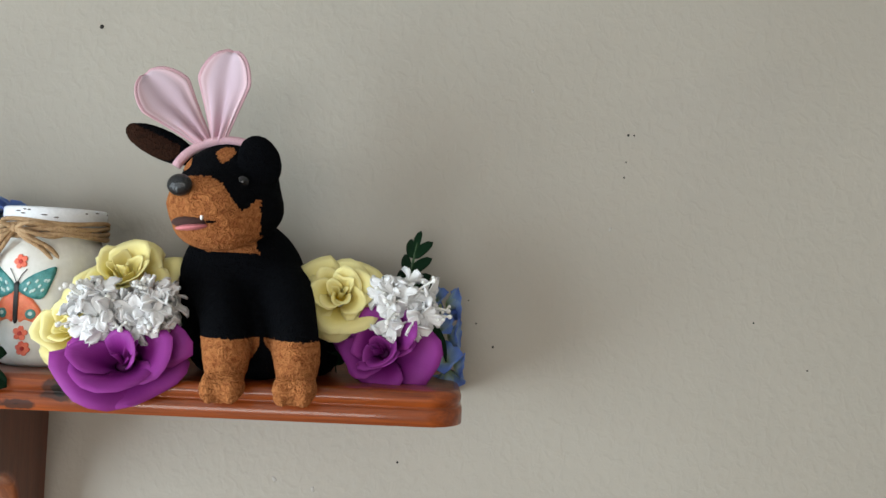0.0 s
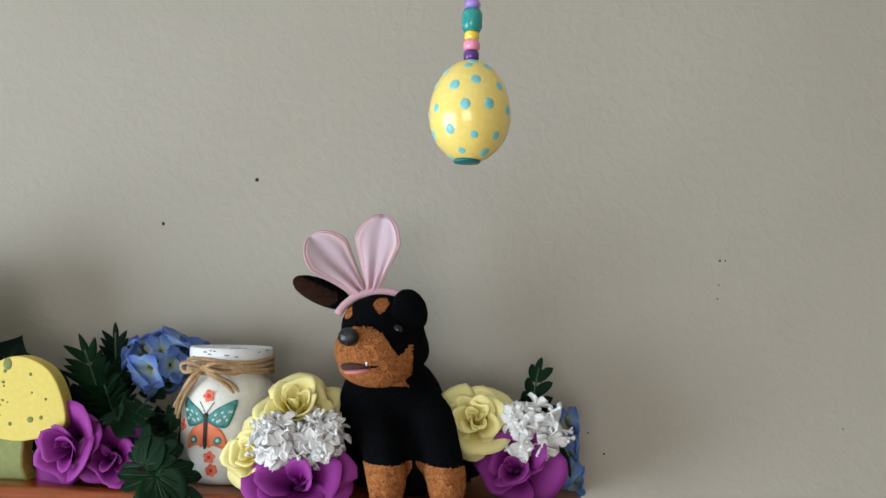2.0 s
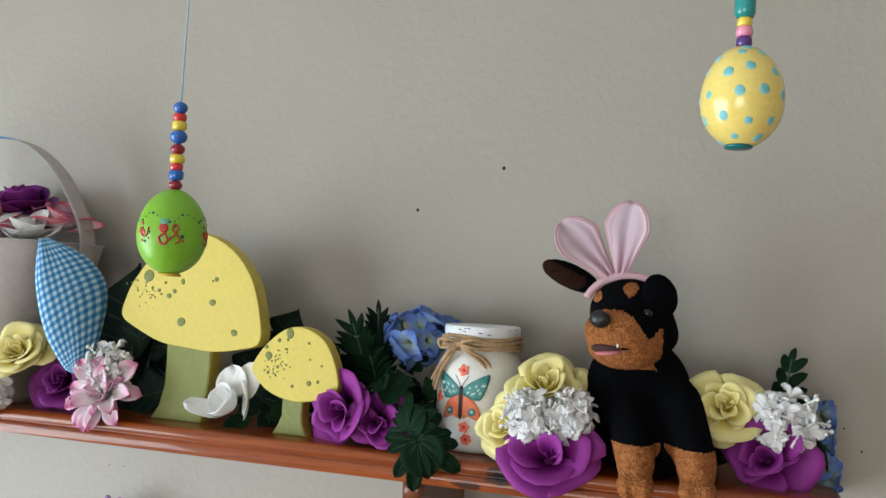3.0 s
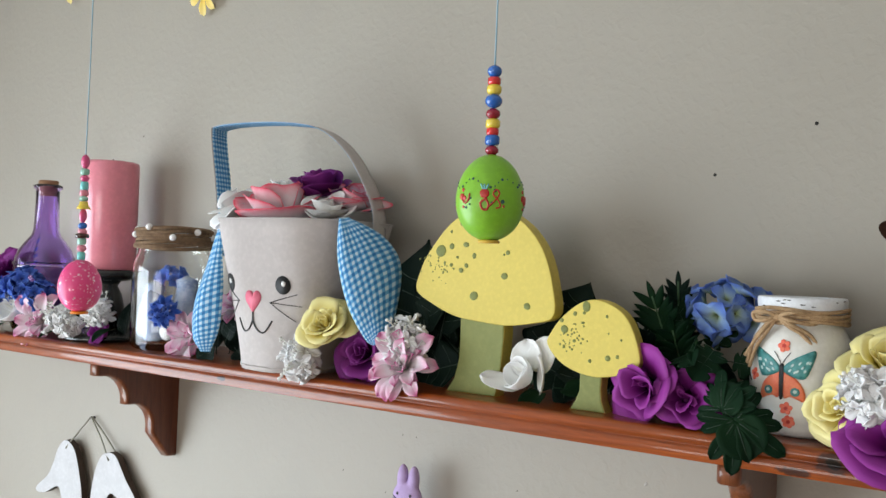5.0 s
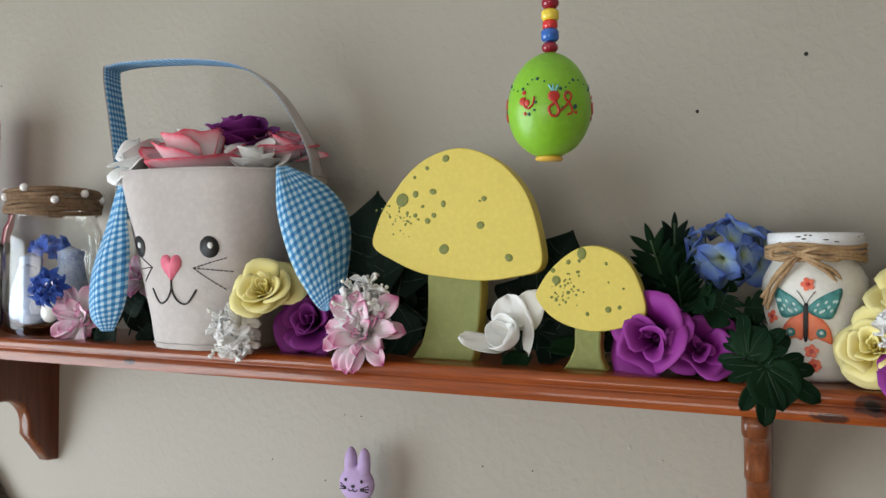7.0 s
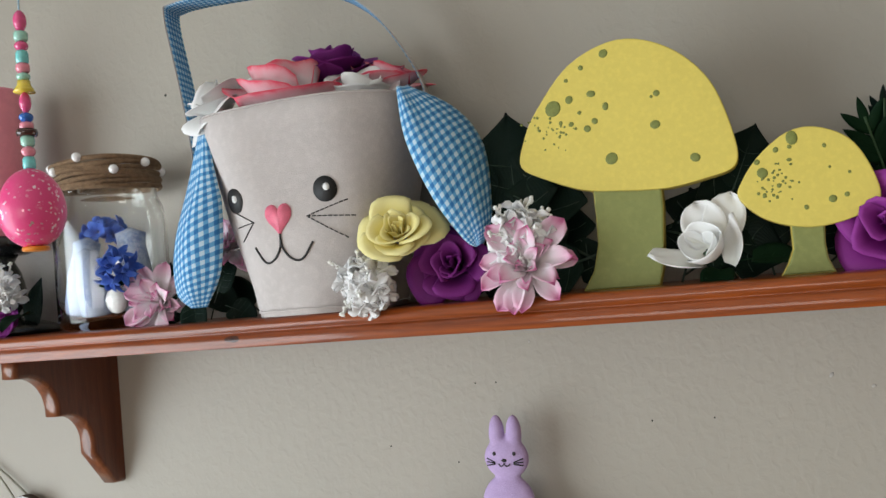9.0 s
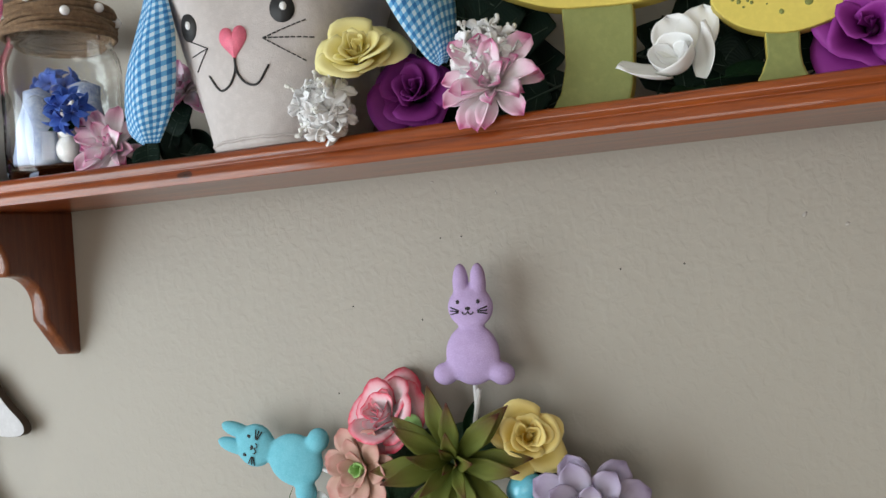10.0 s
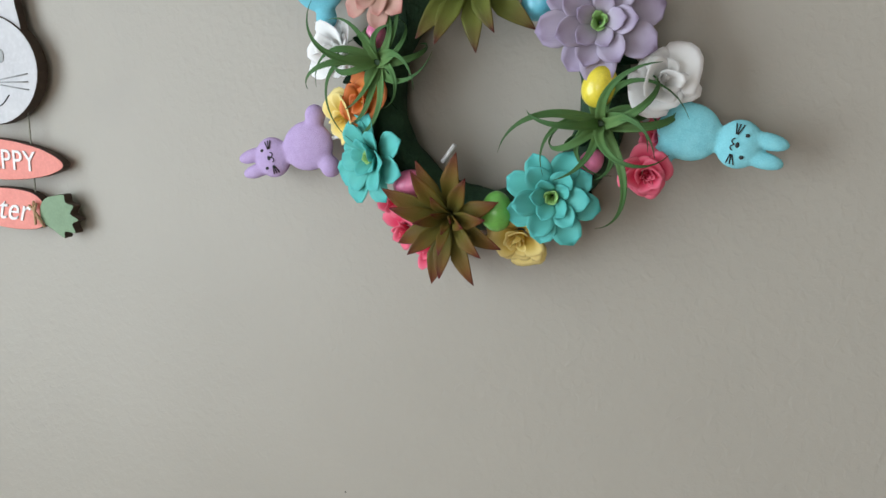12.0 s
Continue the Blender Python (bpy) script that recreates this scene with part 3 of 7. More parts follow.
def tube(points, r, n=8, bm=None, cyclic=False, taper=None):
    """A round cord along the points."""
    bm = bm or bmesh.new()
    pts = [Vector(p) for p in points]
    up, rings = Vector((0.3, 0.2, 0.9)).normalized(), []
    for i, p in enumerate(pts):
        d = (pts[(i + 1) % len(pts)] - pts[i - 1]) if cyclic else (pts[min(i + 1, len(pts) - 1)] - pts[max(i - 1, 0)])
        d.normalize()
        if abs(d.dot(up)) > 0.97:
            up = Vector((0.9, 0.3, 0.1)).normalized()
        s = d.cross(up).normalized()
        up = s.cross(d).normalized()
        rr = r * (taper(i / (len(pts) - 1)) if taper else 1)
        rings.append([bm.verts.new(p + (s * math.cos(2 * math.pi * k / n) + up * math.sin(2 * math.pi * k / n)) * rr) for k in range(n)])
    for a, b in zip(rings, rings[1:] + (rings[:1] if cyclic else [])):
        for k in range(n):
            bm.faces.new((a[k], a[(k + 1) % n], b[(k + 1) % n], b[k]))
    if not cyclic:
        bm.faces.new(rings[0][::-1]), bm.faces.new(rings[-1])
    return bm


def smooth_line(points, steps=6, cyclic=False):
    """Catmull-Rom through the points."""
    P = [Vector(p) for p in points]
    n, out = len(P), []
    for i in range(n if cyclic else n - 1):
        g = lambda k: P[k % n] if cyclic else P[max(0, min(n - 1, k))]
        a, b, c, d = g(i - 1), g(i), g(i + 1), g(i + 2)
        for s in range(steps):
            x = s / steps
            out.append(0.5 * (2 * b + (c - a) * x + (2 * a - 5 * b + 4 * c - d) * x * x + (3 * b - a - 3 * c + d) * x ** 3))
    if not cyclic:
        out.append(P[-1])
    return out


def board(outline, y0, y1, bevel=0.0015, seg=2):
    """A flat board: an outline in x and z, between two depths, with eased edges. Faces at the rim take slot 1."""
    bm = bmesh.new()
    vs = [bm.verts.new((x, y0, z)) for x, z in outline]
    f = bm.faces.new(vs)
    got = bmesh.ops.extrude_face_region(bm, geom=[f])
    bmesh.ops.translate(bm, verts=[g for g in got["geom"] if isinstance(g, bmesh.types.BMVert)], vec=(0, y1 - y0, 0))
    bmesh.ops.recalc_face_normals(bm, faces=bm.faces)
    if bevel:
        rim = [e for e in bm.edges if len(e.link_faces) == 2 and any(len(g.verts) > 4 for g in e.link_faces)]
        bmesh.ops.bevel(bm, geom=rim, offset=bevel, segments=seg, affect="EDGES", profile=0.5)
    bm.normal_update()
    for g in bm.faces:
        g.material_index = 0 if abs(g.normal.y) > 0.9 else 1
    return bm


def box(x0, x1, y0, y1, z0, z1, bevel=0.0):
    bm = bmesh.new()
    bmesh.ops.create_cube(bm, size=1, matrix=Matrix.LocRotScale(((x0 + x1) / 2, (y0 + y1) / 2, (z0 + z1) / 2), None, (x1 - x0, y1 - y0, z1 - z0)))
    if bevel:
        bmesh.ops.bevel(bm, geom=bm.edges[:], offset=bevel, segments=2, affect="EDGES", profile=0.5)
    return bm


def ball(rx, ry, rz, m=None, bm=None, n=16, slot=0):
    bm = bm or bmesh.new()
    old = set(bm.faces)
    bmesh.ops.create_uvsphere(bm, u_segments=n, v_segments=max(6, n * 2 // 3), radius=1, matrix=(m or Matrix()) @ Matrix.Diagonal((rx, ry, rz, 1)))
    for f in bm.faces:
        if f not in old:
            f.material_index = slot
    return bm


def nets(field, lo, hi, step):
    """The smooth surface where field(x, y, z) is zero."""
    ax = [np.arange(a, b + step, step) for a, b in zip(lo, hi)]
    X = np.meshgrid(*ax, indexing="ij")
    V = field(*X)
    ins = V < 0
    shp = tuple(s - 1 for s in V.shape)
    acc, cnt = np.zeros(shp + (3,)), np.zeros(shp)
    off = [(i, j, k) for i in (0, 1) for j in (0, 1) for k in (0, 1)]
    cut = lambda A, o: A[o[0]:o[0] + shp[0], o[1]:o[1] + shp[1], o[2]:o[2] + shp[2]]
    for o in off:
        for d in range(3):
            if o[d]:
                continue
            q = tuple(x + (i == d) for i, x in enumerate(o))
            A, B = cut(V, o), cut(V, q)
            hit = (A < 0) != (B < 0)
            t = np.where(hit, A / np.where(hit, A - B, 1), 0)
            p = np.zeros(shp + (3,)) + np.array(o)
            p[..., d] += t
            acc += p * hit[..., None]
            cnt += hit
    act = cnt > 0
    ids = -np.ones(shp, dtype=int)
    ids[act] = np.arange(act.sum())
    verts = (acc[act] / cnt[act][:, None] + np.argwhere(act)) * step + np.array(lo)
    faces = []
    for d in range(3):
        a, b = [x for x in range(3) if x != d]
        sl = [slice(1, -1)] * 3
        s0, s1 = list(sl), list(sl)
        s0[d], s1[d] = slice(0, -1), slice(1, None)
        A, B = ins[tuple(s0)], ins[tuple(s1)]
        for idx in np.argwhere(A != B):
            c = np.array(idx)
            c[a] += 1
            c[b] += 1
            q = []
            for da, db in ((0, 0), (1, 0), (1, 1), (0, 1)):
                e = c.copy()
                e[a] -= 1 - da
                e[b] -= 1 - db
                q.append(ids[tuple(e)])
            if min(q) >= 0:
                flip = A[tuple(idx)] ^ (d == 1)
                faces.append(q if flip else q[::-1])
    return verts, faces


def blob(x, y, z, c, r, m=None):
    """Rough distance to an ellipsoid at c with radii r, turned by m."""
    p = np.stack([x - c[0], y - c[1], z - c[2]], -1)
    if m is not None:
        p = p @ np.array(m.to_3x3())
    q = p / np.array(r)
    k0 = np.linalg.norm(q, axis=-1)
    k1 = np.linalg.norm(q / np.array(r), axis=-1)
    return k0 * (k0 - 1) / (k1 + 1e-9)


def melt(a, b, k):
    h = np.clip(0.5 + 0.5 * (b - a) / k, 0, 1)
    return b + (a - b) * h - k * h * (1 - h)


# ---- flowers and leaves ----
CACHE = {}


def keep(key, make):
    if key not in CACHE:
        CACHE[key] = make()
    return CACHE[key]


def root(name, parent, m, label, category, group, size, green="stem"):
    """The calyx of a flower: a small green cup that carries the petals."""
    bm = lathe([(0, -size * 0.5), (size * 0.5, -size * 0.35), (size * 0.8, 0), (size * 0.55, size * 0.25), (0, size * 0.3)], 10)
    ob = part(name, bm, M[green], parent, label, m)
    return ob if parent else tagged(ob, category=category, group=group)


def rose(parent, m, R, cloth, label="", name="artificial_rose", group="", seed=0, wide=1.0, tall=1.0, full=True, cup=False):
    """A cloth rose: crumpled heart, loose opening rows, broad wavy outer petals. R: radius. cup: bowl-shaped, petals standing up."""
    R = R if cup else R * 0.80
    ob = root(name, parent, m, label, "flower", group, R * 0.22, cloth)
    h = R * tall
    rows = [(3, 0.06, 0.72, 8, -6, 105, 0.05), (4, 0.14, 0.82, 14, 14, 78, 0.08), (4, 0.20, 0.94, 26, 40 * wide, 72, 0.09), (5, 0.24, 1.04, 44, 66 * wide, 64, 0.09), (5, 0.26, 1.10, 66, 88 * wide, 60, 0.08)]
    if not full:
        rows = [(3, 0.035, 0.80, 5, 2, 130, 0.08), (3, 0.15, 0.95, 20, 28, 88, 0.12), (4, 0.22, 1.08, 38, 62 * wide, 74, 0.13), (4, 0.25, 1.20, 62, 90 * wide, 70, 0.12)]
    if cup:
        rows = [(3, 0.12, 0.85, 20, -16, 100, 0.06), (4, 0.16, 0.98, 48, -6, 80, 0.07), (5, 0.18, 1.12, 74, 8 + 30 * wide, 72, 0.07)]
    wild = 12 if full or cup else 19
    rnd = random.Random(seed + 77)
    for k, (n, r0, hh, a0, a1, half, ruff) in enumerate(rows):
        for i in range(n):
            s = rnd.randrange(4)
            me = keep(("rose", round(R, 4), cloth, k, s, wide, tall, full, cup, seed), lambda: sheets("petal", [wrap_petal(R * r0, h * hh, a0, a1 + rnd.uniform(-14, 14), half * rnd.uniform(0.85, 1.1), seed * 31 + k * 7 + s, ruff=ruff * rnd.uniform(0.6, 1.2), curl=0.03 + 0.02 * k)], R * 0.015))
            part("petal", me, M[cloth], ob, m=at(0, 0, -R * 0.03 * k) @ pose(0, 0, 0, rnd.uniform(-wild, wild), rnd.uniform(-wild, wild), 360 * i / n + k * 41 + rnd.uniform(-18, 18)) @ Matrix.Scale(rnd.uniform(1 - wild * 0.012, 1 + wild * 0.009), 4))
    return ob


def rosette(parent, m, rows, label, name, piece, category="flower", group="", seed=0, green="stem", size=0.006, loose=6):
    """Rows of leaves or petals round an axis: (count, cloth, mesh key, maker, first turn)."""
    ob = root(name, parent, m, label, category, group, size, green)
    rnd = random.Random(seed)
    for n, cloth, key, maker, first in rows:
        me = keep(key, maker)
        for i in range(n):
            part(piece, me, M[cloth], ob, m=pose(0, 0, 0, rnd.uniform(-loose, loose), rnd.uniform(-loose, loose), first + 360 * i / n + rnd.uniform(-8, 8)) @ Matrix.Scale(rnd.uniform(0.96 - loose * 0.01, 1.0 + loose * 0.01), 4))
    return ob


def spiky(parent, m, L, cloth, label, name, W=0.42, rows=((7, 0.75, 78, 100), (6, 1.0, 50, 78), (5, 0.8, 22, 45), (3, 0.5, 6, 20)), shape=POINT, key="", th=0.05, category="flower", piece="leaf", group="", seed=0, cup=0.35, loose=6, ruff=0.0):
    R = []
    for k, (n, s, a0, a1) in enumerate(rows):
        c = cloth[min(k, len(cloth) - 1)] if isinstance(cloth, tuple) else cloth
        R.append((n, c, ("spiky", key or name, round(L, 4), k, c), lambda s=s, a0=a0, a1=a1, k=k: sheets(piece, [blade(L * s, L * s * W, shape, a0, a1, L * 0.04, cup, ruff=ruff, seed=k)], L * th), 37 * k))
    return rosette(parent, m, R, label, name, piece, category, group, seed, size=L * 0.12, loose=loose)


def floret_grids(L, n, W, shape, a0, a1, ruff=0.03):
    return [turned(blade(L, L * W, shape, a0, a1, L * 0.06, 0.3, 4, 5, ruff, i), pose(0, 0, 0, 0, 0, 360 * i / n)) for i in range(n)]


def cluster(m, R, n, cloth, label, name, L, petals, W, shape=ROUND, group="", seed=0, squash=0.8, a=(35, 95), sprig=0, parent=None):
    """A head of many little blossoms on a small green heart; sprig: loose buds on stalks."""
    ob = root(name, parent, m, label, "flower", group, R * 0.6, cloth)
    rnd = random.Random(seed)
    me = keep(("floret", cloth, round(L, 4), petals, a), lambda: sheets("floret", floret_grids(L, petals, W, shape, *a), L * 0.06))
    for i in range(n):
        z = 1 - 1.35 * (i + 0.5) / n
        ph = i * 2.39996 + rnd.uniform(-0.3, 0.3)
        s = math.sqrt(max(0, 1 - z * z))
        d = Vector((s * math.cos(ph), s * math.sin(ph), z * squash)).normalized()
        q = Vector((s * math.cos(ph) * R, s * math.sin(ph) * R, z * squash * R)) * rnd.uniform(0.72, 1.0)
        part("floret", me, M[cloth], ob, m=facing(q, d + Vector((rnd.uniform(-0.3, 0.3), rnd.uniform(-0.3, 0.3), rnd.uniform(-0.1, 0.3))), rnd.uniform(0, 360)) @ Matrix.Scale(rnd.uniform(0.8, 1.12), 4))
    for i in range(sprig):
        ph, tilt = rnd.uniform(0, 6.28), rnd.uniform(0.4, 1.4)
        d = Vector((math.cos(ph) * math.sin(tilt), math.sin(ph) * math.sin(tilt), math.cos(tilt)))
        bm = tube([d * R * 0.3, d * R * 1.0 + Vector((0, 0, R * 0.05)), d * R * 1.42], R * 0.045, 5)
        for s in range(5):
            ball(R * 0.085, R * 0.085, R * 0.11, Matrix.Translation(d * R * (1.0 + 0.1 * s) + Vector((rnd.uniform(-1, 1), rnd.uniform(-1, 1), rnd.uniform(-1, 1))) * R * 0.13), bm, 6)
        part("bud_sprig", bm, M[cloth], ob)
    return ob


def blossom(m, R, label, seed, sprigs=9, group=""):
    """A tattered head of white starry florets with knobbly stamens standing out of it."""
    ob = root("artificial_blossom", None, m, label, "flower", group, R * 0.95, "blossom")
    rnd = random.Random(seed)
    for i in range(24):
        z = 1 - 1.3 * (i + 0.5) / 24
        ph = i * 2.39996 + rnd.uniform(-0.5, 0.5)
        s = math.sqrt(max(0, 1 - z * z))
        d = Vector((s * math.cos(ph), s * math.sin(ph), z * 0.8))
        L, k = rnd.choice((0.0120, 0.0145, 0.0165)), rnd.randrange(3)
        me = keep(("starry", L, k), lambda: sheets("floret", [turned(blade(L * (0.75 + 0.4 * ((j * 7 + k * 3) % 5) / 4), L * 0.54, SPOON, 25 + 9 * k, 80 + 14 * ((j + k) % 3), L * 0.05, 0.5, 4, 6, 0.07, j + k), pose(0, 0, 0, 0, 0, 360 * j / 5 + 13 * ((j * 5 + k) % 3))) for j in range(5)], L * 0.09))
        part("floret", me, M["blossom"], ob, m=facing(d * R * rnd.uniform(0.45, 0.95), d + Vector((rnd.uniform(-0.5, 0.5), rnd.uniform(-0.5, 0.5), rnd.uniform(-0.1, 0.4))), rnd.uniform(0, 360)))
    for i in range(sprigs):
        ph, tilt = rnd.uniform(0, 6.28), rnd.uniform(0.5, 1.55)
        d = Vector((math.cos(ph) * math.sin(tilt), math.sin(ph) * math.sin(tilt), math.cos(tilt)))
        bow_ = Vector((rnd.uniform(-1, 1), rnd.uniform(-1, 1), rnd.uniform(-1, 1))) * R * 0.22
        reach = rnd.uniform(1.25, 1.75)
        tip = d * R * reach + bow_
        bm = tube(smooth_line([d * R * 0.3, d * R * 0.85, d * R * (reach - 0.25) + bow_ * 0.5, tip], 4), 0.00085, 5)
        ball(0.0018, 0.0018, 0.0021, Matrix.Translation(tip), bm, 8)
        for q in (0.62, 0.8, 0.92):
            side = Vector((rnd.uniform(-1, 1), rnd.uniform(-1, 1), rnd.uniform(-1, 1))) * 0.0042
            b0 = d * R * reach * q + bow_ * q * q
            tube([b0, b0 + side], 0.0007, 5, bm)
            ball(0.0014, 0.0014, 0.0016, Matrix.Translation(b0 + side), bm, 6)
        part("bud_sprig", bm, M["blossom"], ob)
    return ob


def palmate(m, L, label, group, fingers=9, spread=118):
    """A large dark leaf cut into rounded fingers round one stalk."""
    grids = []
    for i in range(fingers):
        f = 2 * i / (fingers - 1) - 1
        Lf = L * (1.0 - 0.34 * f * f) * (0.86 + 0.14 * math.cos(i * 2.4))
        P = blade(Lf, Lf * 0.34, SPOON, 84, 100 + 12 * abs(f) + 4 * math.sin(i * 3.1), 0.0, 0.25, 6, 12, 0.012, i)
        grids.append(turned(P, pose(0, 0, 0.00045 * (i % 3), 0, 0, f * spread + 6 * math.sin(i * 4.3))))
    disc = turned(blade(L * 0.74, L * 0.86, ROUND, 86, 98, -L * 0.06, 0.2, 8, 10, 0.01, 2), pose(0, 0, 0.0006))
    ob = part("artificial_leaf", sheets("leaf", grids + [disc], L * 0.014), M["leaf"], None, label, m)
    tagged(ob, category="leaf", group=group)
    bm = tube([(-L * 0.15, 0, -L * 0.25), (0, 0, 0.001)], L * 0.016, 6)
    for P in grids:
        tube([Vector(P[k, 3]) + Vector((0, 0, L * 0.012)) for k in range(1, 11)], L * 0.009, 4, bm, taper=lambda x: 1.2 - 0.8 * x)
    part("vein", bm, M["vein"], ob)
    return ob


def leaf(m, L, W, shape, label, cloth="leaf", name="artificial_leaf", a0=70, a1=100, cup=0.2, fold=0.12, veins=3, group="", parent=None, nv=36, stalk=0.35):
    """One cloth leaf with a raised midrib and side veins, on a stalk."""
    nu = 8
    P = blade(L, W, shape, a0, a1, 0.0, cup, nu, nv, 0.012, 3, 0, 1.2, fold)
    ob = part(name, sheets("leaf", [P], L * 0.012), M[cloth], parent, label, m)
    if not parent:
        tagged(ob, category="leaf", group=group)
    mid = [Vector(p) + (Vector(P[i, nu // 2]) - Vector(P[i, 0])).normalized() * 0 for i, p in enumerate(P[:, nu // 2])]
    r0, z0 = mid[0], (mid[0] - mid[2]).normalized()
    bm = tube([r0 + z0 * L * stalk, r0 + z0 * L * stalk * 0.4] + mid[:-2], L * 0.011, 5, taper=lambda x: 1.3 - x)
    for k in range(veins):
        i = int(nv * (0.14 + 0.62 * k / max(1, veins)))
        for s in (0, nu):
            j = min(nv, i + int(nv * 0.14))
            a, b = Vector(P[i, nu // 2]), Vector(P[j, s])
            tip = a.lerp(b, 0.8)
            tube([a, a.lerp(Vector(P[(i + j) // 2, (s + nu // 2) // 2]), 0.9), tip], L * 0.006, 4, bm)
    part("vein", bm, M["vein"] if shape is not LANCE else M[cloth], ob)
    return ob


def frond(m, L, n, label, size, cloth="leaf", group="", name="artificial_fern", spread=62, droop=14, parent=None, shape=ROUND):
    """A stalk with leaflets in pairs."""
    r, z = bend(L, 2, droop, 0, np.linspace(0, 1, 12))
    line = [Vector((a, 0, b)) for a, b in zip(r, z)]
    ob = part(name, tube(line, L * 0.014, 6), M["stem"], parent, label, m)
    if not parent:
        tagged(ob, category="fern", group=group)
    me = keep(("leaflet", cloth, round(size, 4), shape), lambda: sheets("leaflet", [blade(size * (1.15 if shape is LANCE else 1.0), size * (0.36 if shape is LANCE else 0.48), shape, 6, 24, 0, 0.2, 4, 7)], size * 0.03))
    for i in range(n):
        f = 0.22 + 0.76 * i / n
        p = line[int(f * 11)]
        for s in (-1, 1):
            part("leaflet", me, M[cloth], ob, m=Matrix.Translation(p) @ pose(0, 0, 0, s * -spread * (1.1 - 0.55 * f), 8, 0) @ Matrix.Scale(1.05 - 0.35 * f, 4))
    part("leaflet", me, M[cloth], ob, m=Matrix.Translation(line[-2]) @ Matrix.Scale(0.62, 4))
    return ob


# ---- eggs, beads, cords ----


def egg(H, n=32):
    return lathe([(0, -H / 2)] + [(H * 0.395 * math.sin(a) * (1 - 0.07 * math.cos(a - math.pi)), -H / 2 * math.cos(a)) for a in [math.pi * (i + 1) / 26 for i in range(25)]] + [(0, H / 2)], n)


def on_egg(H, az, lat, lift=0.0003):
    """The pose on the egg's skin at azimuth az and polar angle lat (from the bottom), z outward."""
    a = radians(lat)
    r = H * 0.395 * math.sin(a) * (1 - 0.07 * math.cos(a - math.pi))
    p = Vector((r * math.cos(radians(az)), r * math.sin(radians(az)), -H / 2 * math.cos(a)))
    nrm = Vector((p.x / (0.395 ** 2), p.y / (0.395 ** 2), p.z / 0.25)).normalized()
    return p + nrm * lift, nrm


def beads(parent, z, row, x=0.0, y=0.0):
    """Beads upward from z: (colour, height, radius, kind)."""
    for colour, h, r, kind in row:
        if kind == "round":
            prof = [(0.0008, -h / 2)] + [(r * math.sin(math.pi * i / 10), -h / 2 * math.cos(math.pi * i / 10)) for i in range(1, 10)] + [(0.0008, h / 2)]
        elif kind == "disc":
            prof = [(0.0008, -h / 2), (r * 0.9, -h / 2), (r, 0), (r * 0.9, h / 2), (0.0008, h / 2)]
        elif kind == "bell":
            prof = [(0.0008, -h / 2), (r * 1.3, -h / 2), (r * 1.1, -h * 0.2), (r * 0.8, h * 0.1), (r * 0.75, h / 2), (0.0008, h / 2)]
        else:
            prof = [(0.0008, -h / 2), (r * 0.8, -h / 2), (r, -h * 0.3), (r, h * 0.3), (r * 0.8, h / 2), (0.0008, h / 2)]
        part("bead", keep(("bead", colour, h, r, kind), lambda: to_mesh("bead", lathe(prof, 14))), BEADS[colour], parent, m=at(x, y, z + h / 2))
        z += h
    return z


def swirl(P, degrees):
    """Turns a leaf sideways more and more towards its tip."""
    a = np.radians(degrees) * np.linspace(0, 1, P.shape[0])[:, None] ** 1.8
    c, s = np.cos(a), np.sin(a)
    return np.stack([P[..., 0] * c - P[..., 1] * s, P[..., 0] * s + P[..., 1] * c, P[..., 2]], 2)


def rot(dx, dz):
    return math.degrees(math.atan2(dx, dz))

# ---- room ----
X0, X1, Y1, ZC = -2.2, 2.3, -4.2, 2.6
tagged(part("wall_north", box(X0 - 0.12, X1 + 0.12, 0, 0.12, -0.1, ZC + 0.1), M["wall"], smooth=False), "beige-grey painted wall with orange-peel plaster texture", "wall", kind="structure")
tagged(part("wall_east", box(X1, X1 + 0.12, Y1, 0, 0, ZC), M["room"], smooth=False), "plain painted room wall", "wall", kind="structure")
# opening for the added fill window, out of view
W2 = dict(x0=-1.5, x1=0.3, z0=0.7, z1=2.0)
bm = bmesh.new()
for x0, x1, z0, z1 in ((X0 - 0.12, W2["x0"], 0, ZC), (W2["x1"], X1 + 0.12, 0, ZC), (W2["x0"], W2["x1"], 0, W2["z0"]), (W2["x0"], W2["x1"], W2["z1"], ZC)):
    bmesh.ops.create_cube(bm, size=1, matrix=Matrix.LocRotScale(((x0 + x1) / 2, Y1 - 0.06, (z0 + z1) / 2), None, (x1 - x0, 0.12, z1 - z0)))
tagged(part("wall_south", bm, M["room"], smooth=False), "plain painted room wall with a window opening", "wall", kind="structure")
bm = bmesh.new()
for y0, y1, z0, z1 in ((Y1, WIN["y0"], 0, ZC), (WIN["y1"], 0, 0, ZC), (WIN["y0"], WIN["y1"], 0, WIN["z0"]), (WIN["y0"], WIN["y1"], WIN["z1"], ZC)):
    bmesh.ops.create_cube(bm, size=1, matrix=Matrix.LocRotScale((X0 - 0.06, (y0 + y1) / 2, (z0 + z1) / 2), None, (0.12, y1 - y0, z1 - z0)))
tagged(part("wall_west", bm, M["room"], smooth=False), "plain painted room wall with a window opening", "wall", kind="structure")
tagged(part("floor", box(X0 - 0.12, X1 + 0.12, Y1 - 0.12, 0.12, -0.1, 0), M["floor"], smooth=False), "brown wooden floor of the room", "floor", kind="structure")
tagged(part("ceiling", box(X0 - 0.12, X1 + 0.12, Y1 - 0.12, 0.12, ZC, ZC + 0.1), M["ceiling"], smooth=False), "plain white ceiling of the room", "ceiling", kind="structure")
win = tagged(thing("window_1", "white framed window, unseen, letting in daylight", "window"), kind="structure")
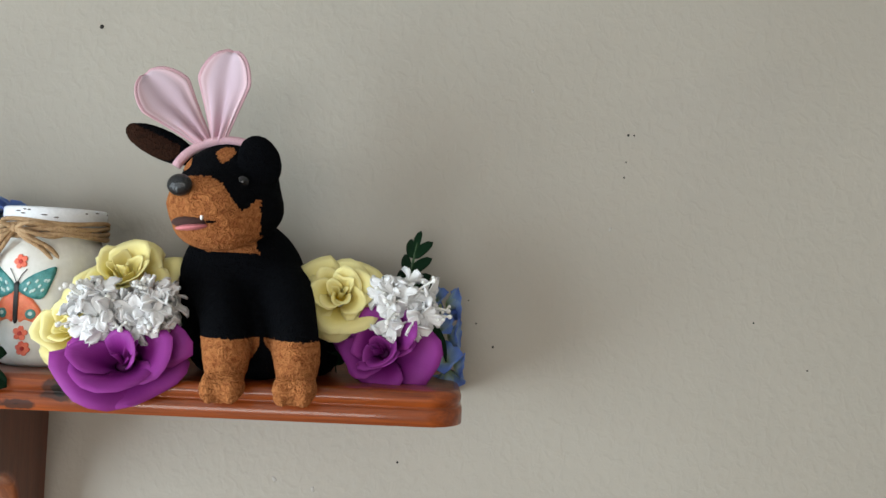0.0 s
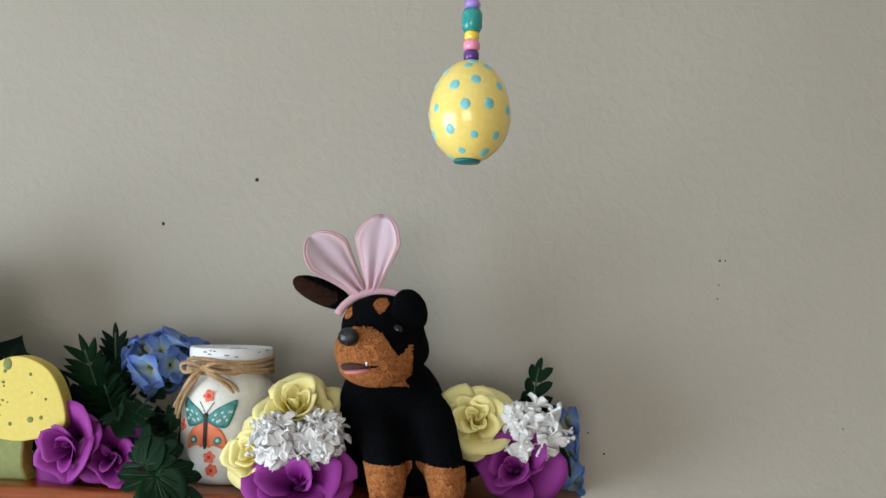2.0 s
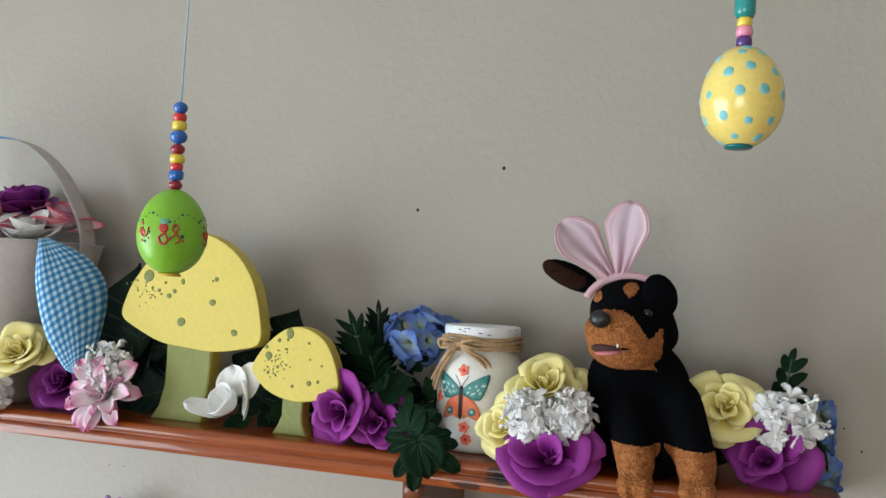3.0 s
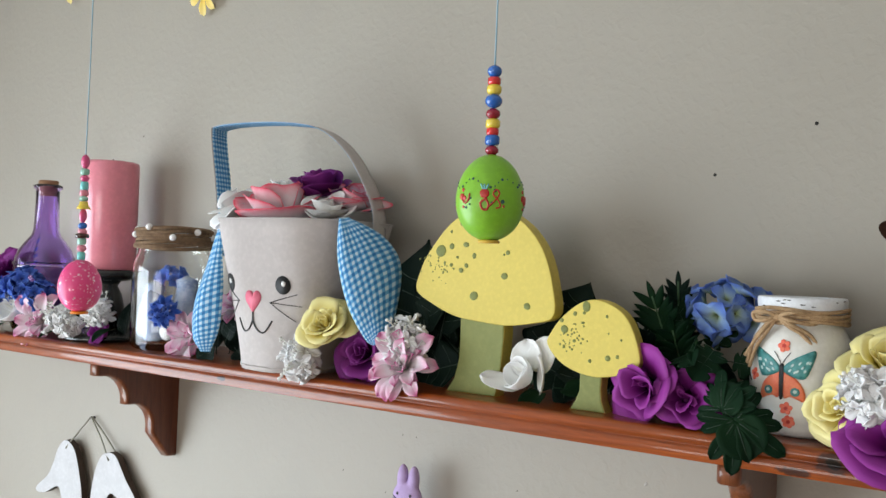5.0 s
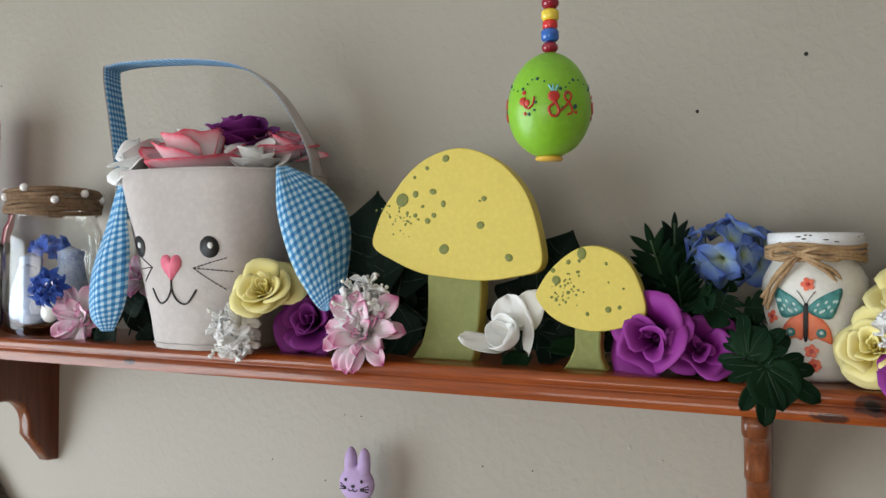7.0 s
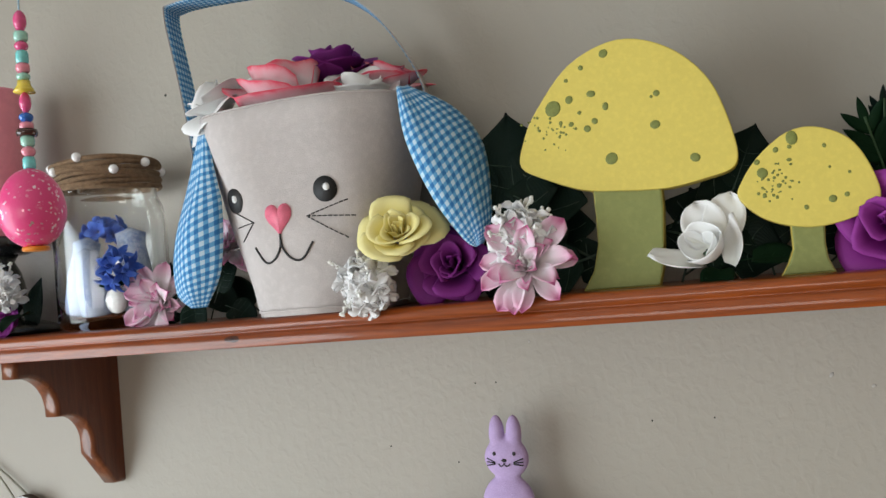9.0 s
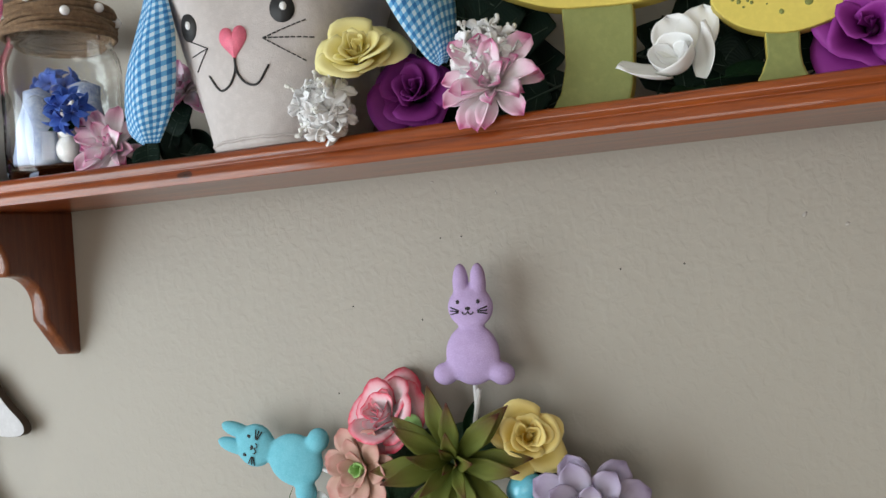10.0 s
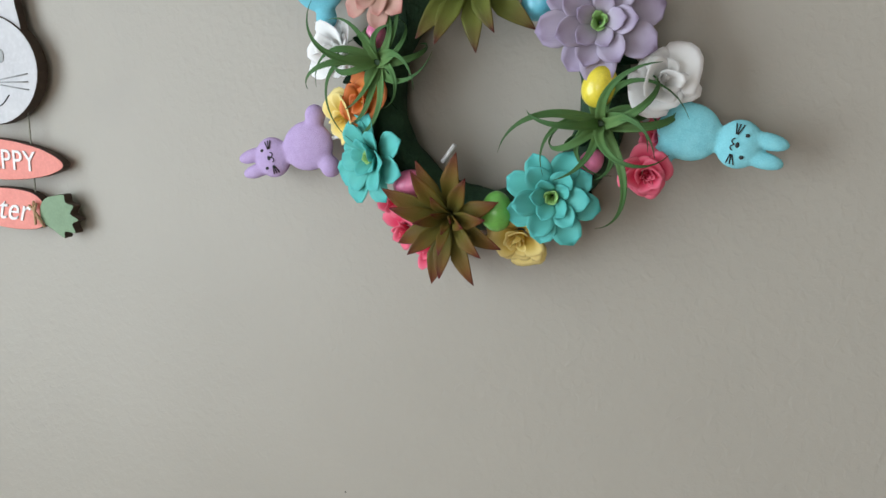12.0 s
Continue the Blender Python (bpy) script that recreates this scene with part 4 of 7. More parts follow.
yc = (WIN["y0"] + WIN["y1"]) / 2
for a, b in ((WIN["y0"], WIN["y0"] + 0.05), (yc - 0.03, yc + 0.03), (WIN["y1"] - 0.05, WIN["y1"])):
    part("window_frame", box(X0 - 0.09, X0 - 0.03, a, b, WIN["z0"] + 0.05, WIN["z1"] - 0.05), M["winpaint"], win, smooth=False)
for a, b in ((WIN["z0"], WIN["z0"] + 0.05), (WIN["z1"] - 0.05, WIN["z1"])):
    part("window_frame", box(X0 - 0.09, X0 - 0.03, WIN["y0"], WIN["y1"], a, b), M["winpaint"], win, smooth=False)
part("window_sill", box(X0 - 0.02, X0 + 0.05, WIN["y0"] - 0.03, WIN["y1"] + 0.03, WIN["z0"] - 0.03, WIN["z0"]), M["winpaint"], win, smooth=False)
for a, b in ((WIN["y0"] + 0.05, yc - 0.03), (yc + 0.03, WIN["y1"] - 0.05)):
    pane = part("pane", box(X0 - 0.062, X0 - 0.058, a, b, WIN["z0"] + 0.05, WIN["z1"] - 0.05), M["clear"], win, smooth=False)
    pane.visible_shadow = False

# invented window, never in view, that houses the fill lamp
win = tagged(thing("added_window", "white framed window, unseen, letting in daylight", "window"), kind="structure")
xc = (W2["x0"] + W2["x1"]) / 2
for a, b in ((W2["x0"], W2["x0"] + 0.05), (xc - 0.03, xc + 0.03), (W2["x1"] - 0.05, W2["x1"])):
    part("window_frame", box(a, b, Y1 - 0.09, Y1 - 0.03, W2["z0"] + 0.05, W2["z1"] - 0.05), M["winpaint"], win, smooth=False)
for a, b in ((W2["z0"], W2["z0"] + 0.05), (W2["z1"] - 0.05, W2["z1"])):
    part("window_frame", box(W2["x0"], W2["x1"], Y1 - 0.09, Y1 - 0.03, a, b), M["winpaint"], win, smooth=False)
part("window_sill", box(W2["x0"] - 0.03, W2["x1"] + 0.03, Y1 - 0.02, Y1 + 0.05, W2["z0"] - 0.03, W2["z0"]), M["winpaint"], win, smooth=False)
for a, b in ((W2["x0"] + 0.05, xc - 0.03), (xc + 0.03, W2["x1"] - 0.05)):
    pane = part("pane", box(a, b, Y1 - 0.062, Y1 - 0.058, W2["z0"] + 0.05, W2["z1"] - 0.05), M["clear"], win, smooth=False)
    pane.visible_shadow = False

# small nail holes and chips in the plaster
HOLES = [(-0.31, 1.857, 1.9), (-0.401, 1.812, 1.7), (-1.085, 1.829, 1.5), (-1.282, 1.896, 1.0), (0.135, 1.788, 1.1), (0.140, 1.788, 0.8), (0.134, 1.765, 0.7), (0.133, 1.752, 0.8),
         (0.029, 1.605, 1.0), (0.014, 1.624, 0.8), (0.247, 1.635, 0.8), (0.294, 1.597, 0.8), (-0.046, 1.506, 1.0), (-0.787, 1.433, 0.8), (-0.606, 1.467, 0.9), (-0.554, 1.468, 0.8),
         (-0.744, 1.506, 0.8), (-0.764, 1.506, 0.8), (-0.876, 1.368, 0.8), (-0.903, 0.782, 1.0), (-0.855, 1.449, 0.8), (0.007, 1.643, 0.6)]
me_hole = to_mesh("nail_hole", ball(1, 0.25, 1, n=10))
for x, z, r in HOLES:
    tagged(part("nail_hole", me_hole, M["speck"], m=at(x, 0, z) @ Matrix.Scale(r * 0.001, 4)), "small dark nail hole in the painted wall", "nail hole", "nail holes in the wall")
me_chip = to_mesh("plaster_chip", ball(1.6, 0.3, 1, n=8))
for x, z, r in [(0.123, 1.708, 1.2), (0.053, 1.821, 0.9), (-0.147, 1.488, 1.5), (-0.115, 1.481, 1.4), (-0.709, 1.542, 1.0), (-0.768, 1.557, 1.0), (-0.46, 1.50, 1.5), (-0.40, 1.46, 1.5), (-0.43, 1.49, 1.2)]:
    tagged(part("plaster_chip", me_chip, M["chip"], m=at(x, 0, z) @ pose(0, 0, 0, 0, x * 900, 0) @ Matrix.Scale(r * 0.001, 4)), "small chipped scuff in the wall paint", "scuff", "scuffs in the wall")

# ---- shelf ----
ST, SF = 1.586, -0.141
shelf = thing("wall_shelf", "orange varnished pine wall shelf with scalloped brackets", "shelf")


def shelf_top():
    """Plan with rounded front corners, moulded front edge."""
    bm = bmesh.new()
    rings = []
    for z, d in ((1.5622, 0.0003), (1.5625, 0.0), (1.5725, 0.0), (1.5737, 0.0012), (1.5745, 0.003), (1.5755, 0.0022), (1.578, 0.0008), (1.581, 0.0008), (1.584, 0.0026), (1.5855, 0.006), (1.586, 0.011)):
        ring = [(-1.60 + d, 0.0)]
        for cx, s in ((-1.575, -1), (-0.025, 1)):
            for k in range(7):
                a = radians(90 * k / 6)
                ca, sa = (math.sin(a), math.cos(a)) if s > 0 else (math.cos(a), math.sin(a))
                ring.append((cx + s * (0.025 - d) * ca, SF + 0.025 - (0.025 - d) * sa))
        ring.append((-d, 0.0))
        rings.append([bm.verts.new((x, y, z)) for x, y in ring])
    for a, b in zip(rings, rings[1:]):
        for i in range(len(a)):
            j = (i + 1) % len(a)
            bm.faces.new((a[i], a[j], b[j], b[i]))
    low = rings[0]
    for ring in rings:
        for v in (ring[0], ring[-1]):
            v.co.y, v.co.z = 0.004, max(v.co.z, 1.567)
    for i in range(1, 7):
        bm.faces.new((low[0], low[i], low[i + 1]))
        bm.faces.new((low[15], low[i + 7], low[i + 8]))
    bm.faces.new((low[0], low[7], low[8], low[15]))
    bm.faces.new(rings[-1])
    bmesh.ops.recalc_face_normals(bm, faces=bm.faces)
    return bm


ob = part("shelf_board", shelf_top(), M["pine"], shelf, smooth=False)
for f in ob.data.polygons:
    f.use_smooth = len(f.vertices) == 4 and abs(f.normal.z) < 0.95


def arc(cy, cz, r, a0, a1, n=8):
    return [(cy + r * math.cos(radians(a0 + (a1 - a0) * i / n)), cz + r * math.sin(radians(a0 + (a1 - a0) * i / n))) for i in range(n + 1)]


profile = [(0.004, 1.569), (-0.137, 1.5635), (-0.137, 1.546), (-0.128, 1.545)]
profile += arc(-0.126, 1.507, 0.038, 82, 8)[0:]
profile += [(-0.088, 1.502), (-0.080, 1.501)]
profile += arc(-0.078, 1.467, 0.034, 84, 2)
profile += [(-0.044, 1.456), (-0.014, 1.418), (0.004, 1.416)]
bm = board([(y, z) for y, z in profile], 0, 0.020, 0.0045, 3)
me_bracket = to_mesh("bracket", bm)
for f in me_bracket.polygons:
    f.use_smooth = abs(f.normal.y) < 0.97
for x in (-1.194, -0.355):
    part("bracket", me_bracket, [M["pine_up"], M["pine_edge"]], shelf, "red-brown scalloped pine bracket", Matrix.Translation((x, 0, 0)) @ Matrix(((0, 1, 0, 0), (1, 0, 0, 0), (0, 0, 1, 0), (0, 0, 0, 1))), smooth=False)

# ---- mushrooms ----


def mushroom(cap, stem, y0, th, spots, dabs, label, seed):
    ob = thing("wooden_mushroom", label, "mushroom ornament", "painted wooden mushrooms")
    part("cap", board([(v.x, v.y) for v in smooth_line([(x, z, 0) for x, z in cap], 6, True)], y0, y0 + th, 0.0011), [M["yellow_wood"], M["yellow_edge"]], ob, "pale yellow painted cap", smooth=False)
    part("stem", board(stem, y0 + 0.003, y0 + th + 0.004, 0.0016), [M["moss_wood"], M["yellow_edge"]], ob, "olive green painted stem", smooth=False)
    rnd = random.Random(seed)
    for x, z, r in spots:
        bm = ball(r * rnd.uniform(0.9, 1.2), 0.0006, r * rnd.uniform(0.85, 1.15), n=14)
        for v in bm.verts:
            v.co *= 1 + 0.05 * math.sin(2 * math.atan2(v.co.z, v.co.x) + seed + x * 900)
        part("spot", bm, M["spot"], ob, "", at(x, y0, z))
    me = to_mesh("spot", ball(0.0009, 0.0004, 0.0009, n=8))
    for cx, cz, n, sx, sz in dabs:
        for i in range(n):
            part("spot", me, M["spot"], ob, "", at(cx + rnd.gauss(0, sx), y0, cz + rnd.gauss(0, sz)) @ Matrix.Scale(rnd.uniform(0.6, 1.3), 4))
    return ob


mushroom([(-0.674, 1.686), (-0.671, 1.705), (-0.659, 1.728), (-0.630, 1.760), (-0.592, 1.773), (-0.556, 1.761), (-0.529, 1.732), (-0.516, 1.690), (-0.517, 1.668), (-0.538, 1.661), (-0.567, 1.657), (-0.600, 1.659), (-0.628, 1.663), (-0.655, 1.674)],
         [(-0.621, 1.668), (-0.6205, 1.640), (-0.621, 1.620), (-0.626, 1.600), (-0.635, 1.586), (-0.578, 1.586), (-0.574, 1.600), (-0.572, 1.620), (-0.570, 1.645), (-0.570, 1.664)], -0.1115, 0.019,
         [(-0.645, 1.728, 0.0062), (-0.632, 1.733, 0.003), (-0.615, 1.735, 0.0031), (-0.605, 1.724, 0.0027), (-0.614, 1.714, 0.0025), (-0.620, 1.709, 0.0025), (-0.632, 1.714, 0.0019), (-0.625, 1.722, 0.0016),
          (-0.567, 1.728, 0.0022), (-0.571, 1.726, 0.0011), (-0.570, 1.705, 0.0036), (-0.604, 1.684, 0.0043), (-0.544, 1.677, 0.0038), (-0.633, 1.748, 0.0015), (-0.603, 1.764, 0.003), (-0.621, 1.756, 0.0018), (-0.640, 1.716, 0.0016)],
         [(-0.662, 1.716, 10, 0.004, 0.004), (-0.640, 1.707, 26, 0.008, 0.006)], "large yellow wooden mushroom with olive spots and stem", 3)
mushroom([(-0.517, 1.643), (-0.514, 1.655), (-0.502, 1.671), (-0.483, 1.685), (-0.464, 1.687), (-0.443, 1.676), (-0.431, 1.654), (-0.428, 1.632), (-0.445, 1.622), (-0.472, 1.618), (-0.500, 1.626)],
         [(-0.485, 1.624), (-0.485, 1.604), (-0.489, 1.594), (-0.494, 1.586), (-0.459, 1.586), (-0.463, 1.596), (-0.464, 1.606), (-0.463, 1.622)], -0.120, 0.016,
         [(-0.479, 1.681, 0.0042), (-0.490, 1.674, 0.002), (-0.481, 1.675, 0.0016), (-0.482, 1.666, 0.0014), (-0.500, 1.659, 0.0036), (-0.490, 1.649, 0.0016), (-0.459, 1.673, 0.0014), (-0.457, 1.658, 0.001), (-0.445, 1.653, 0.0012),
          (-0.448, 1.638, 0.0016), (-0.457, 1.636, 0.0028), (-0.474, 1.632, 0.0016), (-0.500, 1.643, 0.0016), (-0.492, 1.641, 0.0012), (-0.503, 1.667, 0.002)],
         [(-0.490, 1.655, 22, 0.007, 0.009), (-0.496, 1.645, 14, 0.005, 0.004)], "small yellow wooden mushroom with olive spots and stem", 8)

# ---- rabbit bucket ----
BX, BY, BH = -0.860, -0.083, 0.172


def bucket_size(h):
    f = h / BH
    return 0.060 + 0.039 * f, 0.066 + 0.014 * f


def bucket_point(az, h, lift=0.0):
    """A point on the bucket's outside, a rounded box in plan: az degrees from straight ahead, to the right; h height."""
    rx, ry = bucket_size(h)
    a, f = radians(az), h / BH
    e = 2 / (2.2 + 0.9 * f)
    sag = 0.0016 * math.sin(5 * a + 1) * math.sin(7 * f + 2 * a)
    sx, cx = math.sin(a), math.cos(a)
    return Vector(((rx + lift + sag) * math.copysign(abs(sx) ** e, sx), -(ry + lift + sag) * math.copysign(abs(cx) ** e, cx), h))


def front_point(x, h, lift=0.0):
    """A point on the bucket's front, x to the right of its middle."""
    lo, hi = -89.0, 89.0
    for _ in range(40):
        mid = (lo + hi) / 2
        lo, hi = (mid, hi) if bucket_point(mid, h).x < x else (lo, mid)
    return bucket_point(lo, h, lift)


bucket = thing("rabbit_bucket", "linen fabric Easter bucket with stitched rabbit face and gingham ears", "basket", m=at(BX, BY, ST))
bm = bmesh.new()
N = 72
levels = [(h * BH, 0.0) for h in (0.0, 0.02, 0.06, 0.15, 0.25, 0.35, 0.45, 0.55, 0.65, 0.75, 0.85, 0.93, 1.0)] + [(1.006 * BH, -0.0012), (BH, -0.0025), (0.8 * BH, -0.003), (0.55 * BH, -0.004)]
rings = [[bm.verts.new(bucket_point(360 * i / N, h, lift + 0.0009 * math.sin(9 * i) * (h < 0.02))) for i in range(N)] for h, lift in levels]
for a, b in zip(rings, rings[1:]):
    for i in range(N):
        bm.faces.new((a[i], a[(i + 1) % N], b[(i + 1) % N], b[i]))
bm.faces.new(rings[0][::-1]), bm.faces.new(rings[-1])
bmesh.ops.recalc_face_normals(bm, faces=bm.faces)
part("body", bm, M["linen"], bucket, "creased off-white linen body")
part("base_seam", tube([bucket_point(360 * i / N, 0.0045 + 0.0005 * math.sin(i * 1.7), 0.0008) for i in range(N)], 0.0011, 6, cyclic=True), M["linen"], bucket)
part("rim_seam", tube([bucket_point(360 * i / N, BH, 0.0002) for i in range(N)], 0.0008, 6, cyclic=True), M["linen"], bucket)


def stitched(points, r=0.0006, steps=8):
    return tube([front_point(a, h, 0.0006) for a, h in ((v.x, v.y) for v in smooth_line([(a, h, 0) for a, h in points], steps))], r, 6)


def disc_on(az, h, ra, rh, lift, heart=False):
    """A flat embroidered patch that follows the bucket."""
    bm = bmesh.new()
    c = bm.verts.new(front_point(az, h, lift + 0.0004))
    ring = []
    for i in range(36):
        t = 2 * math.pi * i / 36
        if heart:
            x, z = math.sin(t) ** 3, (13 * math.cos(t) - 5 * math.cos(2 * t) - 2 * math.cos(3 * t) - math.cos(4 * t)) / 15
        else:
            x, z = math.cos(t), math.sin(t)
        ring.append((x, z))
    va = [bm.verts.new(front_point(az + x * ra, h + z * rh, lift)) for x, z in ring]
    vb = [bm.verts.new(front_point(az + x * ra * 1.02, h + z * rh * 1.02, -0.0004)) for x, z in ring]
    for i in range(36):
        j = (i + 1) % 36
        bm.faces.new((c, va[i], va[j]))
        bm.faces.new((va[i], vb[i], vb[j], va[j]))
    bmesh.ops.recalc_face_normals(bm, faces=bm.faces)
    return bm


NX = -0.0070
for s, ea in ((-1, -0.0510), (1, 0.0355)):
    e = part("eye", disc_on(ea, 0.0985, 0.0098, 0.0102, 0.0009), M["thread"], bucket, "black embroidered eye")
    part("eye_highlight", disc_on(ea + 0.0012, 0.1000, 0.0027, 0.0030, 0.0016), M["eye_white"], e)
    hub = NX + s * 0.025
    for wx, wh in ((0.060, 0.0890), (0.064, 0.0755), (0.056, 0.0580)) if s > 0 else ((0.046, 0.0890), (0.047, 0.0765), (0.043, 0.0640)):
        for k in range(9):
            a, b = k / 9, (k + 0.72) / 9
            x0, h0 = hub, 0.0785
            dx, dh = NX + s * wx - x0, wh - h0
            part("whisker", stitched([(x0 + dx * a, h0 + dh * a), (x0 + dx * b, h0 + dh * b)], 0.0005, 3), M["thread"], bucket)
    part("mouth", stitched([(NX, 0.067), (NX + s * 0.001, 0.056), (NX + s * 0.008, 0.0465), (NX + s * 0.018, 0.0450), (NX + s * 0.028, 0.0580)], 0.0009), M["thread"], bucket)
part("nose", disc_on(NX, 0.080, 0.0118, 0.0135, 0.0012, True), M["nose"], bucket, "pink heart-shaped stitched nose")


def bucket_ear(inner, outer, puff):
    """A long drooping gingham ear between its two edges, puffed along the middle."""
    a, b = smooth_line(inner, 6), smooth_line(outer, 6)
    n, nu = len(a), 12
    P = np.zeros((n, nu + 1, 3))
    for i, (p, q) in enumerate(zip(a, b)):
        v = i / (n - 1)
        for j in range(nu + 1):
            u = j / nu
            w = (q - p).length
            P[i, j] = p.lerp(q, u) - Vector((BX, BY, ST)) + Vector(puff) * (w * (0.9 * u * (1 - u)) + 0.0020 * math.sin(8 * u + 4 * v) * math.sin(math.pi * u))
    part("ear", sheets("ear", [P], 0.0022, (0.056 / 0.0060, 0.150 / 0.0060)), M["gingham"], bucket, "blue and white gingham ear")


bucket_ear([(-0.950, -0.130, 1.757), (-0.966, -0.130, 1.708), (-0.983, -0.136, 1.650), (-0.984, -0.138, 1.614), (-0.970, -0.138, 1.599)],
           [(-0.942, -0.136, 1.757), (-0.930, -0.147, 1.715), (-0.923, -0.150, 1.680), (-0.931, -0.146, 1.630), (-0.952, -0.140, 1.599)], (-0.25, -0.95, 0))
bucket_ear([(-0.764, -0.134, 1.760), (-0.757, -0.142, 1.716), (-0.737, -0.147, 1.668), (-0.717, -0.141, 1.634), (-0.709, -0.136, 1.627)],
           [(-0.756, -0.128, 1.761), (-0.726, -0.104, 1.742), (-0.708, -0.094, 1.710), (-0.701, -0.112, 1.655), (-0.704, -0.131, 1.630)], (0.25, -0.95, 0))

# strap handle: linen outside, gingham inside, set askew across the bucket
arch = smooth_line([(-0.096, 0, 0.128), (-0.100, 0, 0.176), (-0.106, 0, 0.225), (-0.1135, 0, 0.280), (-0.107, 0, 0.2905), (-0.07, 0, 0.2935), (-0.017, 0, 0.292), (0.025, 0, 0.284), (0.056, 0, 0.262), (0.079, 0, 0.229), (0.098, 0, 0.183), (0.098, 0, 0.130)], 6)
for lift, cloth, lab in ((0.0, "linen", "linen outer face of strap"), (0.0009, "gingham", "blue gingham lining of strap")):
    P = np.zeros((len(arch), 5, 3))
    for i, p in enumerate(arch):
        d = (arch[min(i + 1, len(arch) - 1)] - arch[max(0, i - 1)]).normalized()
        inward = d.cross(Vector((0, 1, 0)))
        inward = inward if inward.dot(Vector((0, 0, 0.12)) - p) > 0 else -inward
        for j in range(5):
            P[i, j] = p + Vector((0, (j / 4 - 0.5) * (0.031 - 3 * lift), 0)) + inward * lift
    part("strap", sheets("strap", [P], 0.0009, (0.030 / 0.0054, 0.55 / 0.0054)), M[cloth], bucket, lab, pose(-0.010, 0, 0, 0, 0, 9) @ Matrix.Diagonal((1.11, 1, 1, 1)))

# flowers lying in the bucket
BF = "flowers in the rabbit bucket"
bp = lambda x, y, z: (x - 0.870, BY + y, ST + z)
rose(None, facing(bp(-0.066, -0.034, 0.180), (-0.35, -0.45, 0.85), 40), 0.042, "rose_white", "white cloth rose lying in the fabric bucket", group=BF, seed=1, wide=1.2, full=False)
rose(None, facing(bp(-0.040, 0.030, 0.196), (-0.1, -0.25, 1)), 0.040, "rose_white", "white cloth rose standing in the fabric bucket", group=BF, seed=2, wide=0.6, cup=True)
rose(None, facing(bp(0.000, -0.030, 0.170), (0.0, -0.18, 1), 25) @ Matrix.Diagonal((1.15, 0.75, 1.2, 1)), 0.046, "rose_blush", "white cloth rose with red petal rims", group=BF, seed=3, wide=0.5, cup=True)
rose(None, facing(bp(0.020, 0.012, 0.206), (0.05, -0.3, 1)), 0.030, "rose_plum", "dark purple cloth rose in the fabric bucket", group=BF, seed=4, wide=0.3, tall=1.2, cup=True)
rose(None, facing(bp(0.060, -0.014, 0.178), (0.2, -0.3, 1)), 0.028, "rose_white", "small white cloth rose in the fabric bucket", group=BF, seed=5, wide=0.5, cup=True)
rose(None, facing(bp(0.070, 0.022, 0.190), (0.2, -0.2, 1)), 0.034, "rose_blush", "white cloth rose with coral rims at the bucket rim", group=BF, seed=6, wide=0.5, cup=True)

# ---- plush dog ----


